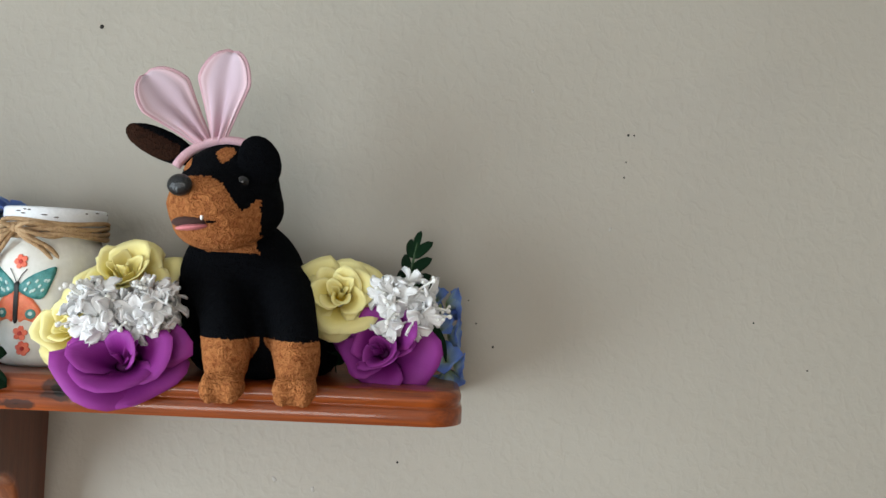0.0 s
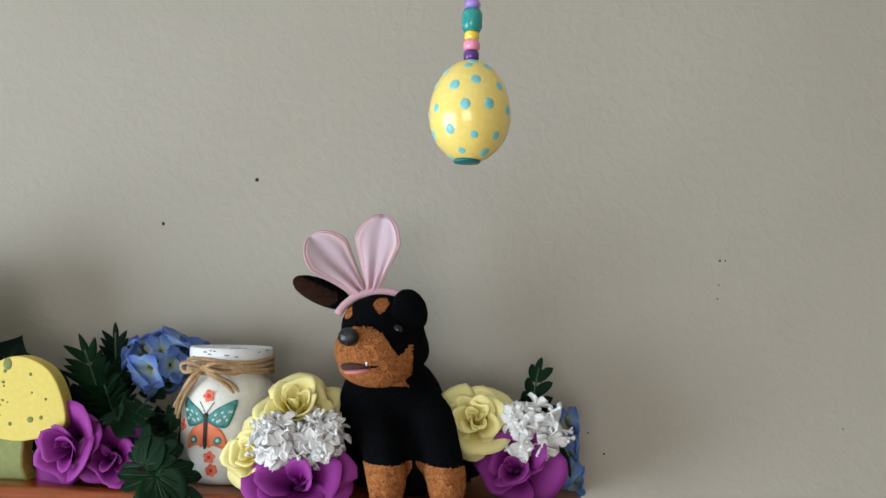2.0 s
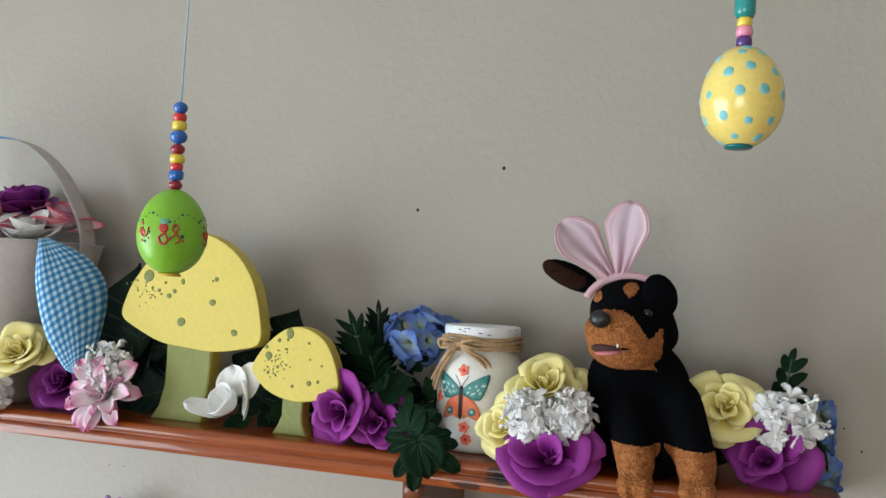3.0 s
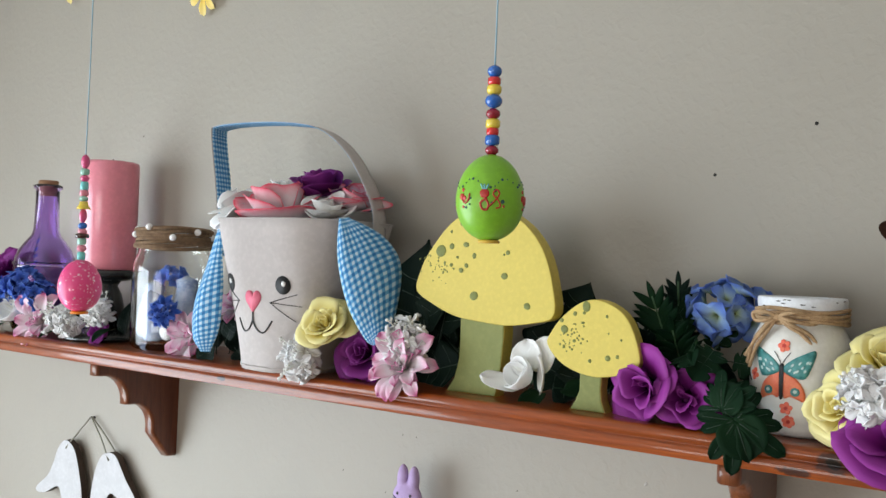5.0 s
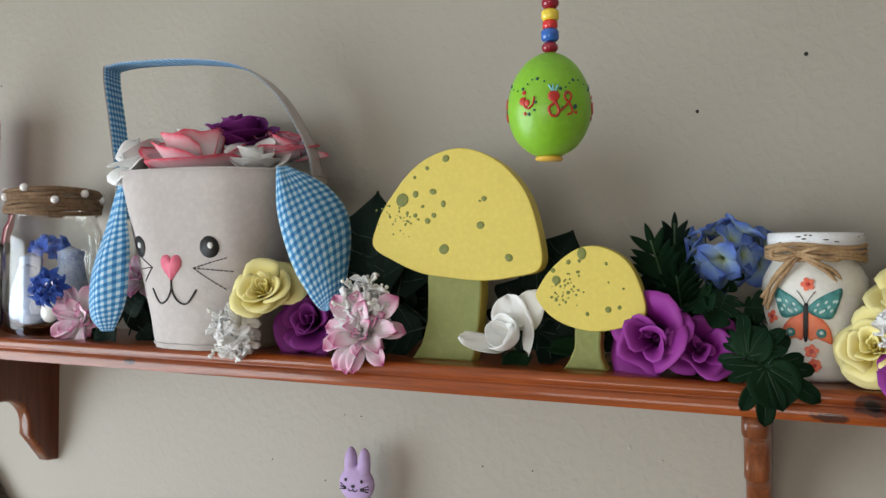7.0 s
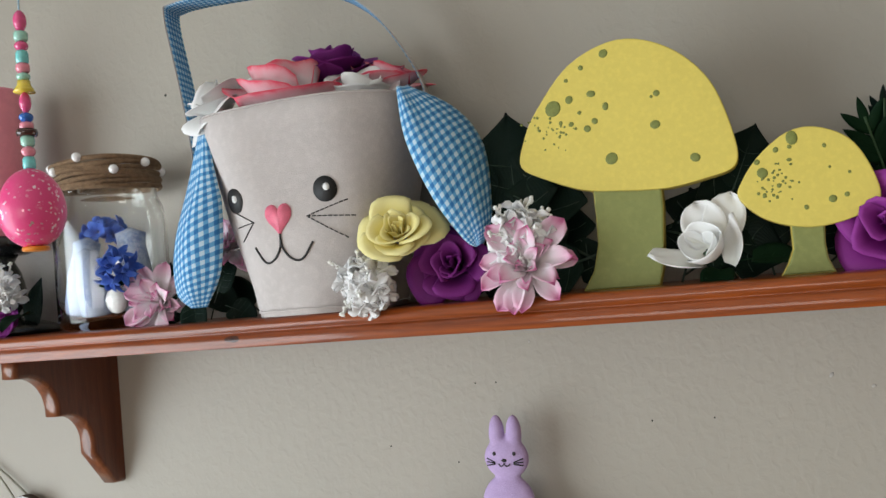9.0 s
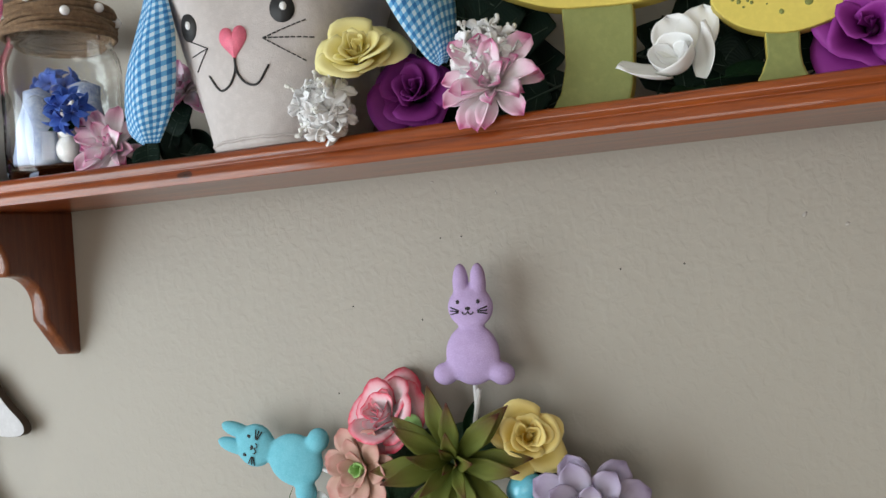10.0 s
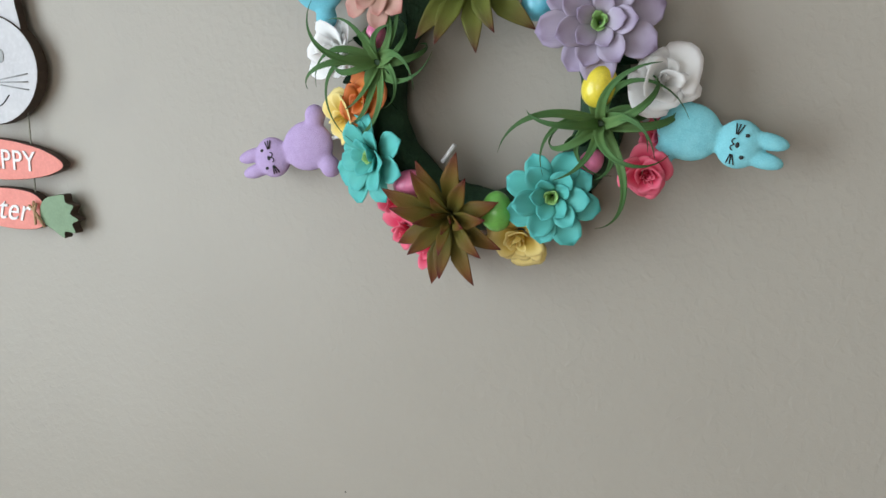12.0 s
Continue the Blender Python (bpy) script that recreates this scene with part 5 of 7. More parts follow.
def plush_dog():
    """One soft toy: sitting body, legs, paws over the shelf's edge, turned head, ears."""
    tilt = pose(0, 0, 0, 0, 0, -14)
    earl, earr = pose(0, 0, 0, 0, 22, 12), pose(0, 0, 0, 0, -22, 20)

    def field(x, y, z):
        d = blob(x, y, z, (-0.150, -0.078, 1.630), (0.037, 0.040, 0.050))
        d = melt(d, blob(x, y, z, (-0.160, -0.092, 1.662), (0.036, 0.030, 0.036)), 0.02)
        d = melt(d, blob(x, y, z, (-0.186, -0.098, 1.650), (0.018, 0.022, 0.034)), 0.014)
        d = melt(d, blob(x, y, z, (-0.142, -0.112, 1.612), (0.026, 0.022, 0.028)), 0.012)
        d = melt(d, blob(x, y, z, (-0.120, -0.072, 1.604), (0.030, 0.036, 0.024)), 0.012)
        d = melt(d, blob(x, y, z, (-0.178, -0.072, 1.604), (0.024, 0.036, 0.022)), 0.012)
        for lx, px in ((-0.172, -0.1565), (-0.126, -0.1105)):
            for i in range(6):
                f = i / 5
                d = melt(d, blob(x, y, z, (lx + (px - lx) * f, -0.108 - 0.042 * f, 1.648 - 0.044 * f), (0.0160 - 0.0025 * f, 0.0165 - 0.002 * f, 0.017)), 0.010)
            d = melt(d, blob(x, y, z, (px, -0.152, 1.597), (0.0118, 0.0150, 0.0185)), 0.006)
            d = melt(d, blob(x, y, z, (px + 0.001, -0.162, 1.587), (0.0142, 0.0120, 0.0110)), 0.004)
            for k in (-1, 1):
                d = melt(d, blob(x, y, z, (px + 0.001 + k * 0.0068, -0.1685, 1.5855), (0.0062, 0.0070, 0.0090)), 0.002)
        h = blob(x, y, z, (-0.168, -0.116, 1.7185), (0.0335, 0.0345, 0.0290))
        h = melt(h, blob(x, y, z, (-0.173, -0.146, 1.703), (0.0285, 0.0265, 0.0205), tilt), 0.012)
        h = melt(h, blob(x, y, z, (-0.170, -0.140, 1.688), (0.0275, 0.0225, 0.0150), tilt), 0.010)
        h = melt(h, blob(x, y, z, (-0.149, -0.128, 1.702), (0.0205, 0.022, 0.018)), 0.012)
        d = melt(d, h, 0.010)
        d = melt(d, blob(x, y, z, (-0.221, -0.104, 1.747), (0.0270, 0.0050, 0.0108), earl), 0.004)
        d = melt(d, blob(x, y, z, (-0.1435, -0.141, 1.7335), (0.0140, 0.0055, 0.0180), earr), 0.0010)
        return d

    verts, faces = nets(field, (-0.256, -0.200, 1.564), (-0.076, -0.022, 1.782), 0.0014)
    rnd = np.random.RandomState(4)
    me = bpy.data.meshes.new("plush_dog")
    me.from_pydata(verts.tolist(), [], faces)
    cen = np.array([verts[f].mean(0) for f in faces])
    x, y, z = cen.T
    fuzz = rnd.uniform(-0.0005, 0.0005, len(x)) + 0.0006 * np.sin(x * 2300) * np.sin(y * 1900 + z * 1700)
    head = (z > 1.672) & (y < -0.118)
    line = np.interp(x, [-0.205, -0.194, -0.186, -0.172, -0.162, -0.154, -0.149, -0.146, -0.142, -0.138], [1.706, 1.714, 1.7205, 1.7205, 1.7160, 1.7055, 1.699, 1.702, 1.7075, 1.7070])
    muzzle = head & (z < line + fuzz) & (x < -0.1395 + 0.25 * np.clip(z - 1.690, -0.02, 0) + fuzz)
    chin = (z > 1.6765 + fuzz) & (z < 1.692) & (y < -0.137) & (x < -0.146)
    brow = ((x + 0.1665) / (0.0030 + 0.45 * np.clip(z - 1.731, 0, 0.008))) ** 2 + ((z - 1.7370) / 0.0062) ** 2 + fuzz * 150 < 1
    brow2 = ((x + 0.1940) / 0.0042) ** 2 + ((z - 1.7310) / 0.0055) ** 2 + fuzz * 150 < 1
    paw = (z < 1.6165 + fuzz) & (y < -0.134)
    brow = (brow | brow2) & (y < -0.11)
    inner = (x < -0.205) & (z > 1.728) & (y < -0.1055) & (z < 1.7515 - 0.42 * (x + 0.219))
    slot = np.zeros(len(x), dtype=np.int32)
    slot[muzzle | chin | paw | brow] = 1
    slot[inner] = 2
    me.polygons.foreach_set("material_index", slot)
    bm = bmesh.new()
    bm.from_mesh(me)
    bm.normal_update()
    for v in bm.verts:
        curl = any(f.material_index == 1 for f in v.link_faces)
        v.co += v.normal * float(rnd.uniform(-1, 1)) * (0.00042 if curl else 0.00016)
    ball(0.0084, 0.0052, 0.0070, at(-0.1865, -0.1725, 1.7130) @ tilt, bm, 20, 3)
    for ex, ey, ez in ((-0.1520, -0.1500, 1.7190),):
        ball(0.0044, 0.0036, 0.0042, at(ex, ey, ez), bm, 16, 7)
    ball(0.0130, 0.0075, 0.0040, at(-0.1815, -0.1625, 1.6905) @ pose(0, 0, 0, 0, -3, -18), bm, 20, 5)
    ball(0.0112, 0.0080, 0.0022, at(-0.1800, -0.1640, 1.6872) @ pose(0, 0, 0, 6, -6, -18), bm, 20, 4)
    tube(smooth_line([(-0.1700, -0.1688, 1.6905), (-0.1640, -0.1668, 1.6915), (-0.1580, -0.1618, 1.6945)], 4), 0.0009, 6, bm)
    ball(0.0011, 0.0011, 0.0022, at(-0.1725, -0.1695, 1.6935), bm, 8, 6)
    ob = part("plush_dog", bm, [M[k] for k in ("black_plush", "tan_plush", "brown_plush", "bead_black", "tongue", "mouth", "pearl", "eye_gloss")])
    return tagged(ob, "black and tan plush dog sitting on the shelf edge", "soft toy")


plush_dog()

band = thing("rabbit_ear_headband", "pink fleece headband with rabbit ears on a plush dog", "headband", m=at(-0.171, -0.116, 1.7185))
pts = []
for i in range(17):
    a = radians(38 + 124 * i / 16)
    pts.append(Vector((0.0375 * math.cos(a), -0.012 + 0.004 * math.sin(a), 0.0305 * math.sin(a))))
part("band", tube(pts, 0.0034, 8), M["pink_plush"], band, m=pose(0.003, 0, 0, 0, 2, 0))
for bx, lean, L, spin in ((-0.013, -43, 0.064, 14), (-0.006, 8, 0.066, -12)):
    shape = lambda v: (0.24 + 0.76 * min(1, v / 0.66) ** 1.15) * math.sqrt(max(0.0, 1 - max(0.0, (v - 0.58) / 0.43) ** 2))
    P = blade(L, 0.0395, shape, 0, 3, 0, 0.42, 16, 24, 0.008, 2)
    folds = 0.0030 * np.cos(7 * np.linspace(-1, 1, 17))[None, :] * np.linspace(1, 0, 25)[:, None] ** 0.8 * np.linspace(0.3, 1, 25)[:, None] ** 0.3
    P[..., 0] += folds
    e = part("ear", sheets("ear", [P], 0.0034), M["pink_plush"], band, "pink fleece rabbit ear", at(bx, -0.006, 0.0270) @ pose(0, 0, 0, 6, lean, 0) @ pose(0, 0, 0, 0, 0, 90 + spin))
    Q = blade(L * 0.95, 0.0352, shape, 0, 3, 0, 0.33, 16, 24, 0.008, 2)
    Q[..., 0] += folds
    part("lining", sheets("lining", [Q], 0.0012), M["ear_lining"], e, "pale pink satin lining", at(-0.0024, 0, 0.0015))

# ---- painted jar with butterfly ----
JX, JY = -0.304, -0.077
jar = thing("painted_mason_jar", "white painted glass jar with butterfly print and jute bow", "jar", m=at(JX, JY, ST))
JP = [(0, 0.0), (0.030, 0.0), (0.0355, 0.0025), (0.0385, 0.008), (0.0395, 0.02), (0.0398, 0.045), (0.0395, 0.066), (0.0375, 0.078), (0.0335, 0.086), (0.0315, 0.090), (0.0312, 0.100)]
part("body", lathe(JP + [(0.030, 0.106), (0.0, 0.106)], 56), M["jar_paint"], jar, "chalky white painted glass body")
part("lid", lathe([(0.030, 0.099), (0.0345, 0.0992), (0.0350, 0.101), (0.0346, 0.1035), (0.0350, 0.106), (0.0350, 0.1110), (0.0340, 0.1125), (0.0325, 0.1118), (0.0318, 0.1105), (0.0, 0.1105)], 56), M["jar_lid"], jar, "worn white painted metal lid")
rnd = random.Random(5)
for i in range(16):
    a = rnd.uniform(0, 6.28)
    q = Vector((math.sin(a) * 0.0349, -math.cos(a) * 0.0349, rnd.uniform(0.103, 0.111)))
    part("scratch", ball(rnd.uniform(0.001, 0.0028), 0.0005, 0.0005, n=6), M["rust"], jar, "", Matrix.Translation(q) @ pose(0, 0, 0, 0, 0, math.degrees(a)))
part("slot_mark", ball(0.010, 0.0012, 0.0005, n=10), M["rust"], jar, "dark coin slot", at(0.006, 0.004, 0.1106))


def on_jar(s, z, lift=0.0005):
    """A point on the jar's front: s metres round from straight ahead, z up."""
    a = s / 0.0398 + radians(JTURN)
    r = float(np.interp(z, [q[1] for q in JP[1:]], [q[0] for q in JP[1:]])) + lift
    return Vector((r * math.sin(a), -r * math.cos(a), z))


JTURN = -10


def decal(points, lift, steps=4, cyclic_smooth=True):
    line = smooth_line([(a, b, 0) for a, b in points], steps, True) if cyclic_smooth else [Vector((a, b, 0)) for a, b in points]
    bm = bmesh.new()
    cx, cz = sum(v.x for v in line) / len(line), sum(v.y for v in line) / len(line)
    rows = [[bm.verts.new(on_jar(cx + (v.x - cx) * f, cz + (v.y - cz) * f, lift)) for v in line] for f in (0.35, 0.7, 1.0)]
    rows.append([bm.verts.new(on_jar(v.x, v.y, -0.0003)) for v in line])
    c = bm.verts.new(on_jar(cx, cz, lift))
    n = len(line)
    for i in range(n):
        j = (i + 1) % n
        bm.faces.new((c, rows[0][i], rows[0][j]))
        for a, b in zip(rows, rows[1:]):
            bm.faces.new((a[i], b[i], b[j], a[j]))
    bmesh.ops.recalc_face_normals(bm, faces=bm.faces)
    return bm


bz = 0.053
fly = part("butterfly", decal([(-0.0013, bz - 0.020), (0.0013, bz - 0.020), (0.0016, bz), (0.0012, bz + 0.006), (-0.0012, bz + 0.006), (-0.0016, bz)], 0.0012), M["thread"], jar, "printed teal and coral butterfly")
for s in (-1, 1):
    part("lower_wing", decal([(s * 0.001, bz + 0.001), (s * 0.010, bz - 0.004), (s * 0.017, bz - 0.013), (s * 0.018, bz - 0.023), (s * 0.013, bz - 0.0215), (s * 0.007, bz - 0.0195), (s * 0.002, bz - 0.020)], 0.0007), M["orange_print"], fly, "coral lower wing")
    part("upper_wing", decal([(s * 0.001, bz + 0.003), (s * 0.008, bz + 0.010), (s * 0.018, bz + 0.0155), (s * 0.0255, bz + 0.0175), (s * 0.023, bz + 0.007), (s * 0.018, bz - 0.004), (s * 0.011, bz - 0.0045), (s * 0.003, bz - 0.001)], 0.0009), M["teal_print"], fly, "teal upper wing")
    part("eye_spot", decal([(s * (0.0105 + 0.0034 * math.cos(a)), bz - 0.0155 + 0.0034 * math.sin(a)) for a in [k * math.pi / 4 for k in range(8)]], 0.0013), M["teal_print"], fly)
    part("eye_spot", decal([(s * (0.0105 + 0.0014 * math.cos(a)), bz - 0.0152 + 0.0014 * math.sin(a)) for a in [k * math.pi / 4 for k in range(8)]], 0.0017), M["pale_print"], fly)
    for k in range(9):
        q, w = 0.006 + 0.0018 * k, bz + 0.0005 + 0.0065 * math.sin(k * 1.9) * 0.6 + 0.0006 * k
        part("fleck", decal([(s * q, w - 0.0006), (s * (q + 0.0016), w + 0.0012), (s * (q + 0.0009), w + 0.0022), (s * (q - 0.0006), w + 0.0008)], 0.0015, 2), M["pale_print"], fly)
    part("antenna", tube([on_jar(s * 0.0005, bz + 0.006, 0.0008), on_jar(s * 0.003, bz + 0.011, 0.0008), on_jar(s * 0.0065, bz + 0.0155, 0.0008)], 0.0003, 5), M["thread"], fly)
for fx, fz, k in ((0.001, 0.0735, 5), (0.006, 0.0135, 6), (0.004, 0.024, 5), (-0.027, 0.048, 4)):
    f = part("printed_flower", decal([(fx + 0.0015 * math.cos(a), fz + 0.0015 * math.sin(a)) for a in [i * math.pi / 3 for i in range(6)]], 0.0013), M["red_paint"], jar, "printed coral flower")
    for i in range(k):
        a = 2 * math.pi * i / k + fz * 60
        part("printed_petal", decal([(fx + 0.0032 * math.cos(a) + 0.0020 * math.cos(b), fz + 0.0032 * math.sin(a) + 0.0020 * math.sin(b)) for b in [j * math.pi / 3 for j in range(6)]], 0.0009), M["coral"], f)

for i in range(4):
    part("twine_wrap", tube([Vector((0.0358 * math.sin(a), -0.0358 * math.cos(a), 0.0925 + 0.0032 * i + 0.0012 * math.sin(3 * a + i))) for a in [2 * math.pi * k / 40 for k in range(40)]], 0.0017, 7, cyclic=True), M["twine"], jar, "jute twine wound round the neck")
bow = part("bow", ball(0.0035, 0.003, 0.0035, n=12), M["twine"], jar, "jute bow", at(-0.012, -0.0372, 0.0965))
for k, line in enumerate([[(0, 0, 0), (-0.010, -0.004, 0.004), (-0.019, 0.002, 0.002), (-0.017, 0.002, -0.004), (-0.008, -0.003, -0.003), (0, 0, 0)],
                          [(0, 0, 0), (0.012, -0.005, 0.004), (0.026, 0.004, 0.003), (0.030, 0.010, -0.002), (0.024, 0.003, -0.005), (0.010, -0.004, -0.002), (0, 0, 0)],
                          [(0, 0, 0), (-0.009, -0.001, -0.008), (-0.019, 0.005, -0.022), (-0.024, 0.008, -0.040)], [(0, 0, 0), (-0.007, -0.002, -0.007), (-0.017, 0.003, -0.020), (-0.026, 0.008, -0.034)],
                          [(0, 0, 0), (-0.006, 0.0, -0.010), (-0.016, 0.004, -0.025), (-0.022, 0.007, -0.043)],
                          [(0, 0, 0), (0.010, -0.004, -0.005), (0.024, 0.002, -0.013), (0.030, 0.006, -0.022)], [(0, 0, 0), (0.009, -0.003, -0.007), (0.020, 0.000, -0.014), (0.029, 0.006, -0.026)]]):
    part("strand", tube(smooth_line(line, 6), 0.0016, 7), M["twine"], bow)

# ---- left end: glass jar, candle, bottle ----
gj = thing("glass_jar", "clear glass jar with jute wrapped rim and pearls", "jar", m=at(-1.106, -0.074, ST))
OUT = [(0.0, 0.0), (0.044, 0.0), (0.050, 0.003), (0.053, 0.009), (0.0535, 0.03), (0.0535, 0.105), (0.052, 0.117), (0.048, 0.126), (0.0465, 0.130), (0.0465, 0.156), (0.0455, 0.158)]
INN = [(0.0435, 0.157), (0.0435, 0.130), (0.046, 0.122), (0.0495, 0.114), (0.0505, 0.104), (0.0505, 0.03), (0.049, 0.014), (0.042, 0.009), (0.0, 0.008)]
b = part("glass_body", lathe(OUT + INN, 56), M["clear"], gj, "clear glass body")
b.visible_shadow = False
rnd = random.Random(9)
for i in range(8):
    part("twine_wrap", tube([Vector(((0.0495 + 0.0012 * math.sin(5 * a + i)) * math.cos(a), (0.0495 + 0.0012 * math.sin(5 * a + i)) * math.sin(a), 0.136 + 0.0036 * i + 0.0016 * math.sin(2 * a + i * 1.3))) for a in [2 * math.pi * k / 44 for k in range(44)]], 0.0026, 7, cyclic=True), M["twine_dark"], gj, "brown jute cord round the rim")
for i, z in enumerate((0.161, 0.153, 0.163, 0.150, 0.158, 0.152, 0.160)):
    a = radians(-150 + 36 * i)
    part("pearl", ball(0.0046, 0.0046, 0.0046, n=14), M["pearl"], gj, "white pearl", at(0.052 * math.cos(a), 0.052 * math.sin(a), z))
# what stands in the jar
for i, (x, y, z, h, r) in enumerate([(-0.024, -0.020, 0.0095, 0.082, 0.017), (0.010, 0.016, 0.0095, 0.090, 0.020), (0.002, -0.028, 0.0095, 0.070, 0.014)]):
    bm = lathe([(0, 0), (r * 0.9, 0.0), (r, 0.004), (r * 0.95, h * 0.5), (r * 0.7, h * 0.8), (r * 0.75, h * 0.92), (0, h)], 18)
    tagged(part("paper_roll", bm, M["paper"], m=at(-1.106 + x, -0.074 + y, ST + z) @ pose(0, 0, 0, 4 * (i - 1), 5 * (1 - i), 0)), "rolled white and blue paper kept in the glass jar", "paper roll", "rolls in the glass jar")
bm = ball(0.011, 0.009, 0.014, at(0, 0, 0.016))
ball(0.008, 0.008, 0.008, at(0, 0, 0.034), bm)
for s in (-1, 1):
    ball(0.0026, 0.0024, 0.013, at(s * 0.005, 0, 0.050) @ pose(0, 0, 0, 0, s * 14, 0), bm, 10)
tagged(part("rabbit_figurine", bm, M["pearl"], m=at(-1.082, -0.100, ST + 0.0095)), "tiny white rabbit figurine standing in the glass jar", "figurine")
cluster(facing((-1.122, -0.064, ST + 0.094), (0, -0.4, 1)), 0.015, 8, "bluebell", "blue cloth flowers kept in the glass jar", "artificial_flower", 0.014, 5, 0.7, group="blue flowers", seed=3)

stand = thing("candle_stand", "black lacquered turned candle stand", "candle holder", m=at(-1.262, -0.068, ST))
part("foot", lathe([(0, 0), (0.058, 0), (0.060, 0.003), (0.058, 0.008), (0.040, 0.014), (0.020, 0.019), (0.016, 0.022), (0, 0.022)], 40), M["black_gloss"], stand)
part("stem", lathe([(0, 0.022), (0.017, 0.022), (0.024, 0.030), (0.026, 0.048), (0.022, 0.066), (0.016, 0.078), (0.020, 0.085), (0, 0.085)], 36), M["black_gloss"], stand)
part("tray", lathe([(0, 0.085), (0.030, 0.086), (0.046, 0.092), (0.048, 0.097), (0.046, 0.1025), (0.042, 0.099), (0, 0.098)], 40), M["black_gloss"], stand)
candle = thing("pillar_candle", "thick pink pillar candle on a black stand", "candle", m=at(-1.262, -0.068, ST + 0.099))
part("wax", lathe([(0, 0), (0.038, 0), (0.0395, 0.002), (0.0395, 0.156), (0.0385, 0.160), (0.036, 0.161), (0.030, 0.159), (0.0, 0.1575)], 48), M["wax"], candle)
part("wick", tube([(0, 0, 0.156), (0.0005, 0, 0.161), (0.002, 0.0005, 0.166)], 0.0007, 6), M["thread"], candle)

bottle = thing("violet_bottle", "violet glass bottle closed with a cork", "bottle", m=at(-1.432, -0.062, ST))
OUT = [(0, 0), (0.040, 0), (0.044, 0.004), (0.0455, 0.012), (0.046, 0.075), (0.0460, 0.098), (0.0440, 0.114), (0.0385, 0.128), (0.0290, 0.141), (0.0215, 0.150), (0.0190, 0.160), (0.0178, 0.185), (0.0172, 0.216), (0.0178, 0.223), (0.0215, 0.2245), (0.0215, 0.2290), (0.0180, 0.2310)]
INN = [(0.0150, 0.2305), (0.0148, 0.185), (0.0160, 0.160), (0.0186, 0.149), (0.0262, 0.139), (0.0357, 0.126), (0.0412, 0.112), (0.0430, 0.098), (0.043, 0.012), (0.038, 0.006), (0, 0.006)]
b = part("glass_body", lathe(OUT + INN, 48), M["violet"], bottle, "violet glass body with raised band")
b.visible_shadow = False
part("band", lathe([(0.0455, 0.102), (0.0472, 0.103), (0.0472, 0.107), (0.0455, 0.108)], 48, closed=True), M["violet"], bottle)
part("cork", lathe([(0, 0.212), (0.0140, 0.212), (0.0148, 0.234), (0.0140, 0.2375), (0, 0.2375)], 24), M["cork"], bottle, "brown cork stopper")

# ---- hanging eggs ----
EGGS = "blown eggs hung on strings"


def hanging_egg(x, y, zc, H, shell, row, cord, label):
    ob = thing("hanging_egg", label, "egg ornament", EGGS, at(x, y, zc))
    sh = part("eggshell", egg(H), M[shell], ob)
    top = beads(ob, H / 2 - 0.0006, row)
    part("string", tube([(0, 0, top - 0.001), (0.0006, 0, top + 0.1), (-0.001, 0, top + 0.3), (0, 0, ZC - zc)], 0.0006, 6), M[cord], ob, "thin pale blue nylon string")
    return ob, sh


yegg, sh = hanging_egg(-0.0945, -0.3585, 1.8415, 0.0555, "egg_yellow", [("violet", 0.0058, 0.0042, "drum"), ("pink", 0.0055, 0.0045, "drum"), ("yellow", 0.0050, 0.0040, "drum"), ("teal", 0.0120, 0.0056, "drum"), ("lilac", 0.0060, 0.0045, "round"), ("pink", 0.0055, 0.0045, "drum"), ("yellow", 0.0050, 0.0040, "drum"), ("teal", 0.0120, 0.0056, "drum"), ("violet", 0.006, 0.0045, "round")], "string", "pale yellow egg with blue dots hanging on beads")
rnd = random.Random(2)
for lat, n, first in ((28, 5, -112), (56, 8, -125), (84, 9, -100), (112, 9, -118), (138, 7, -95), (160, 4, -80)):
    for i in range(n):
        p, nn = on_egg(0.0555, first + 360 * i / n + rnd.uniform(-6, 6), lat + rnd.uniform(-5, 5), -0.0006)
        part("dot", keep("dot", lambda: to_mesh("dot", ball(0.0029, 0.0031, 0.0009, n=14))), M["dot_blue"], sh, "", facing(p, nn) @ Matrix.Scale(rnd.uniform(0.85, 1.1), 4))
part("button", lathe([(0, -0.0008), (0.0070, -0.0008), (0.0074, 0), (0.0069, 0.0008), (0, 0.0007)], 24), M["teal_button"], yegg, "teal button", at(-0.001, 0, -0.0272))

gegg, sh = hanging_egg(-0.4385, -0.3700, 1.7575, 0.0550, "egg_green", [("wine", 0.0066, 0.0044, "round"), ("blue", 0.0062, 0.0047, "drum"), ("red", 0.0046, 0.0040, "drum"), ("yellow", 0.0056, 0.0047, "drum"), ("wine", 0.0072, 0.0047, "round"), ("blue", 0.0090, 0.0056, "round"), ("yellow", 0.0056, 0.0047, "drum"), ("red", 0.0050, 0.0042, "drum"), ("blue", 0.0078, 0.0047, "round")], "string", "lime green painted egg hanging on coloured beads")


def drawn(line, mat, r=0.00055):
    """A raised painted line on the green egg: azimuth and polar degrees."""
    bm = tube([on_egg(0.055, v.x, v.y, 0.0002)[0] for v in smooth_line([(a, b, 0) for a, b in line], 5)], r, 6)
    part("painted_line", bm, M[mat], sh)


def dab(az, lat, r, mat):
    p, nn = on_egg(0.055, az, lat, 0.0001)
    part("painted_dot", ball(r, r, 0.0004, n=10), M[mat], sh, "", facing(p, nn))


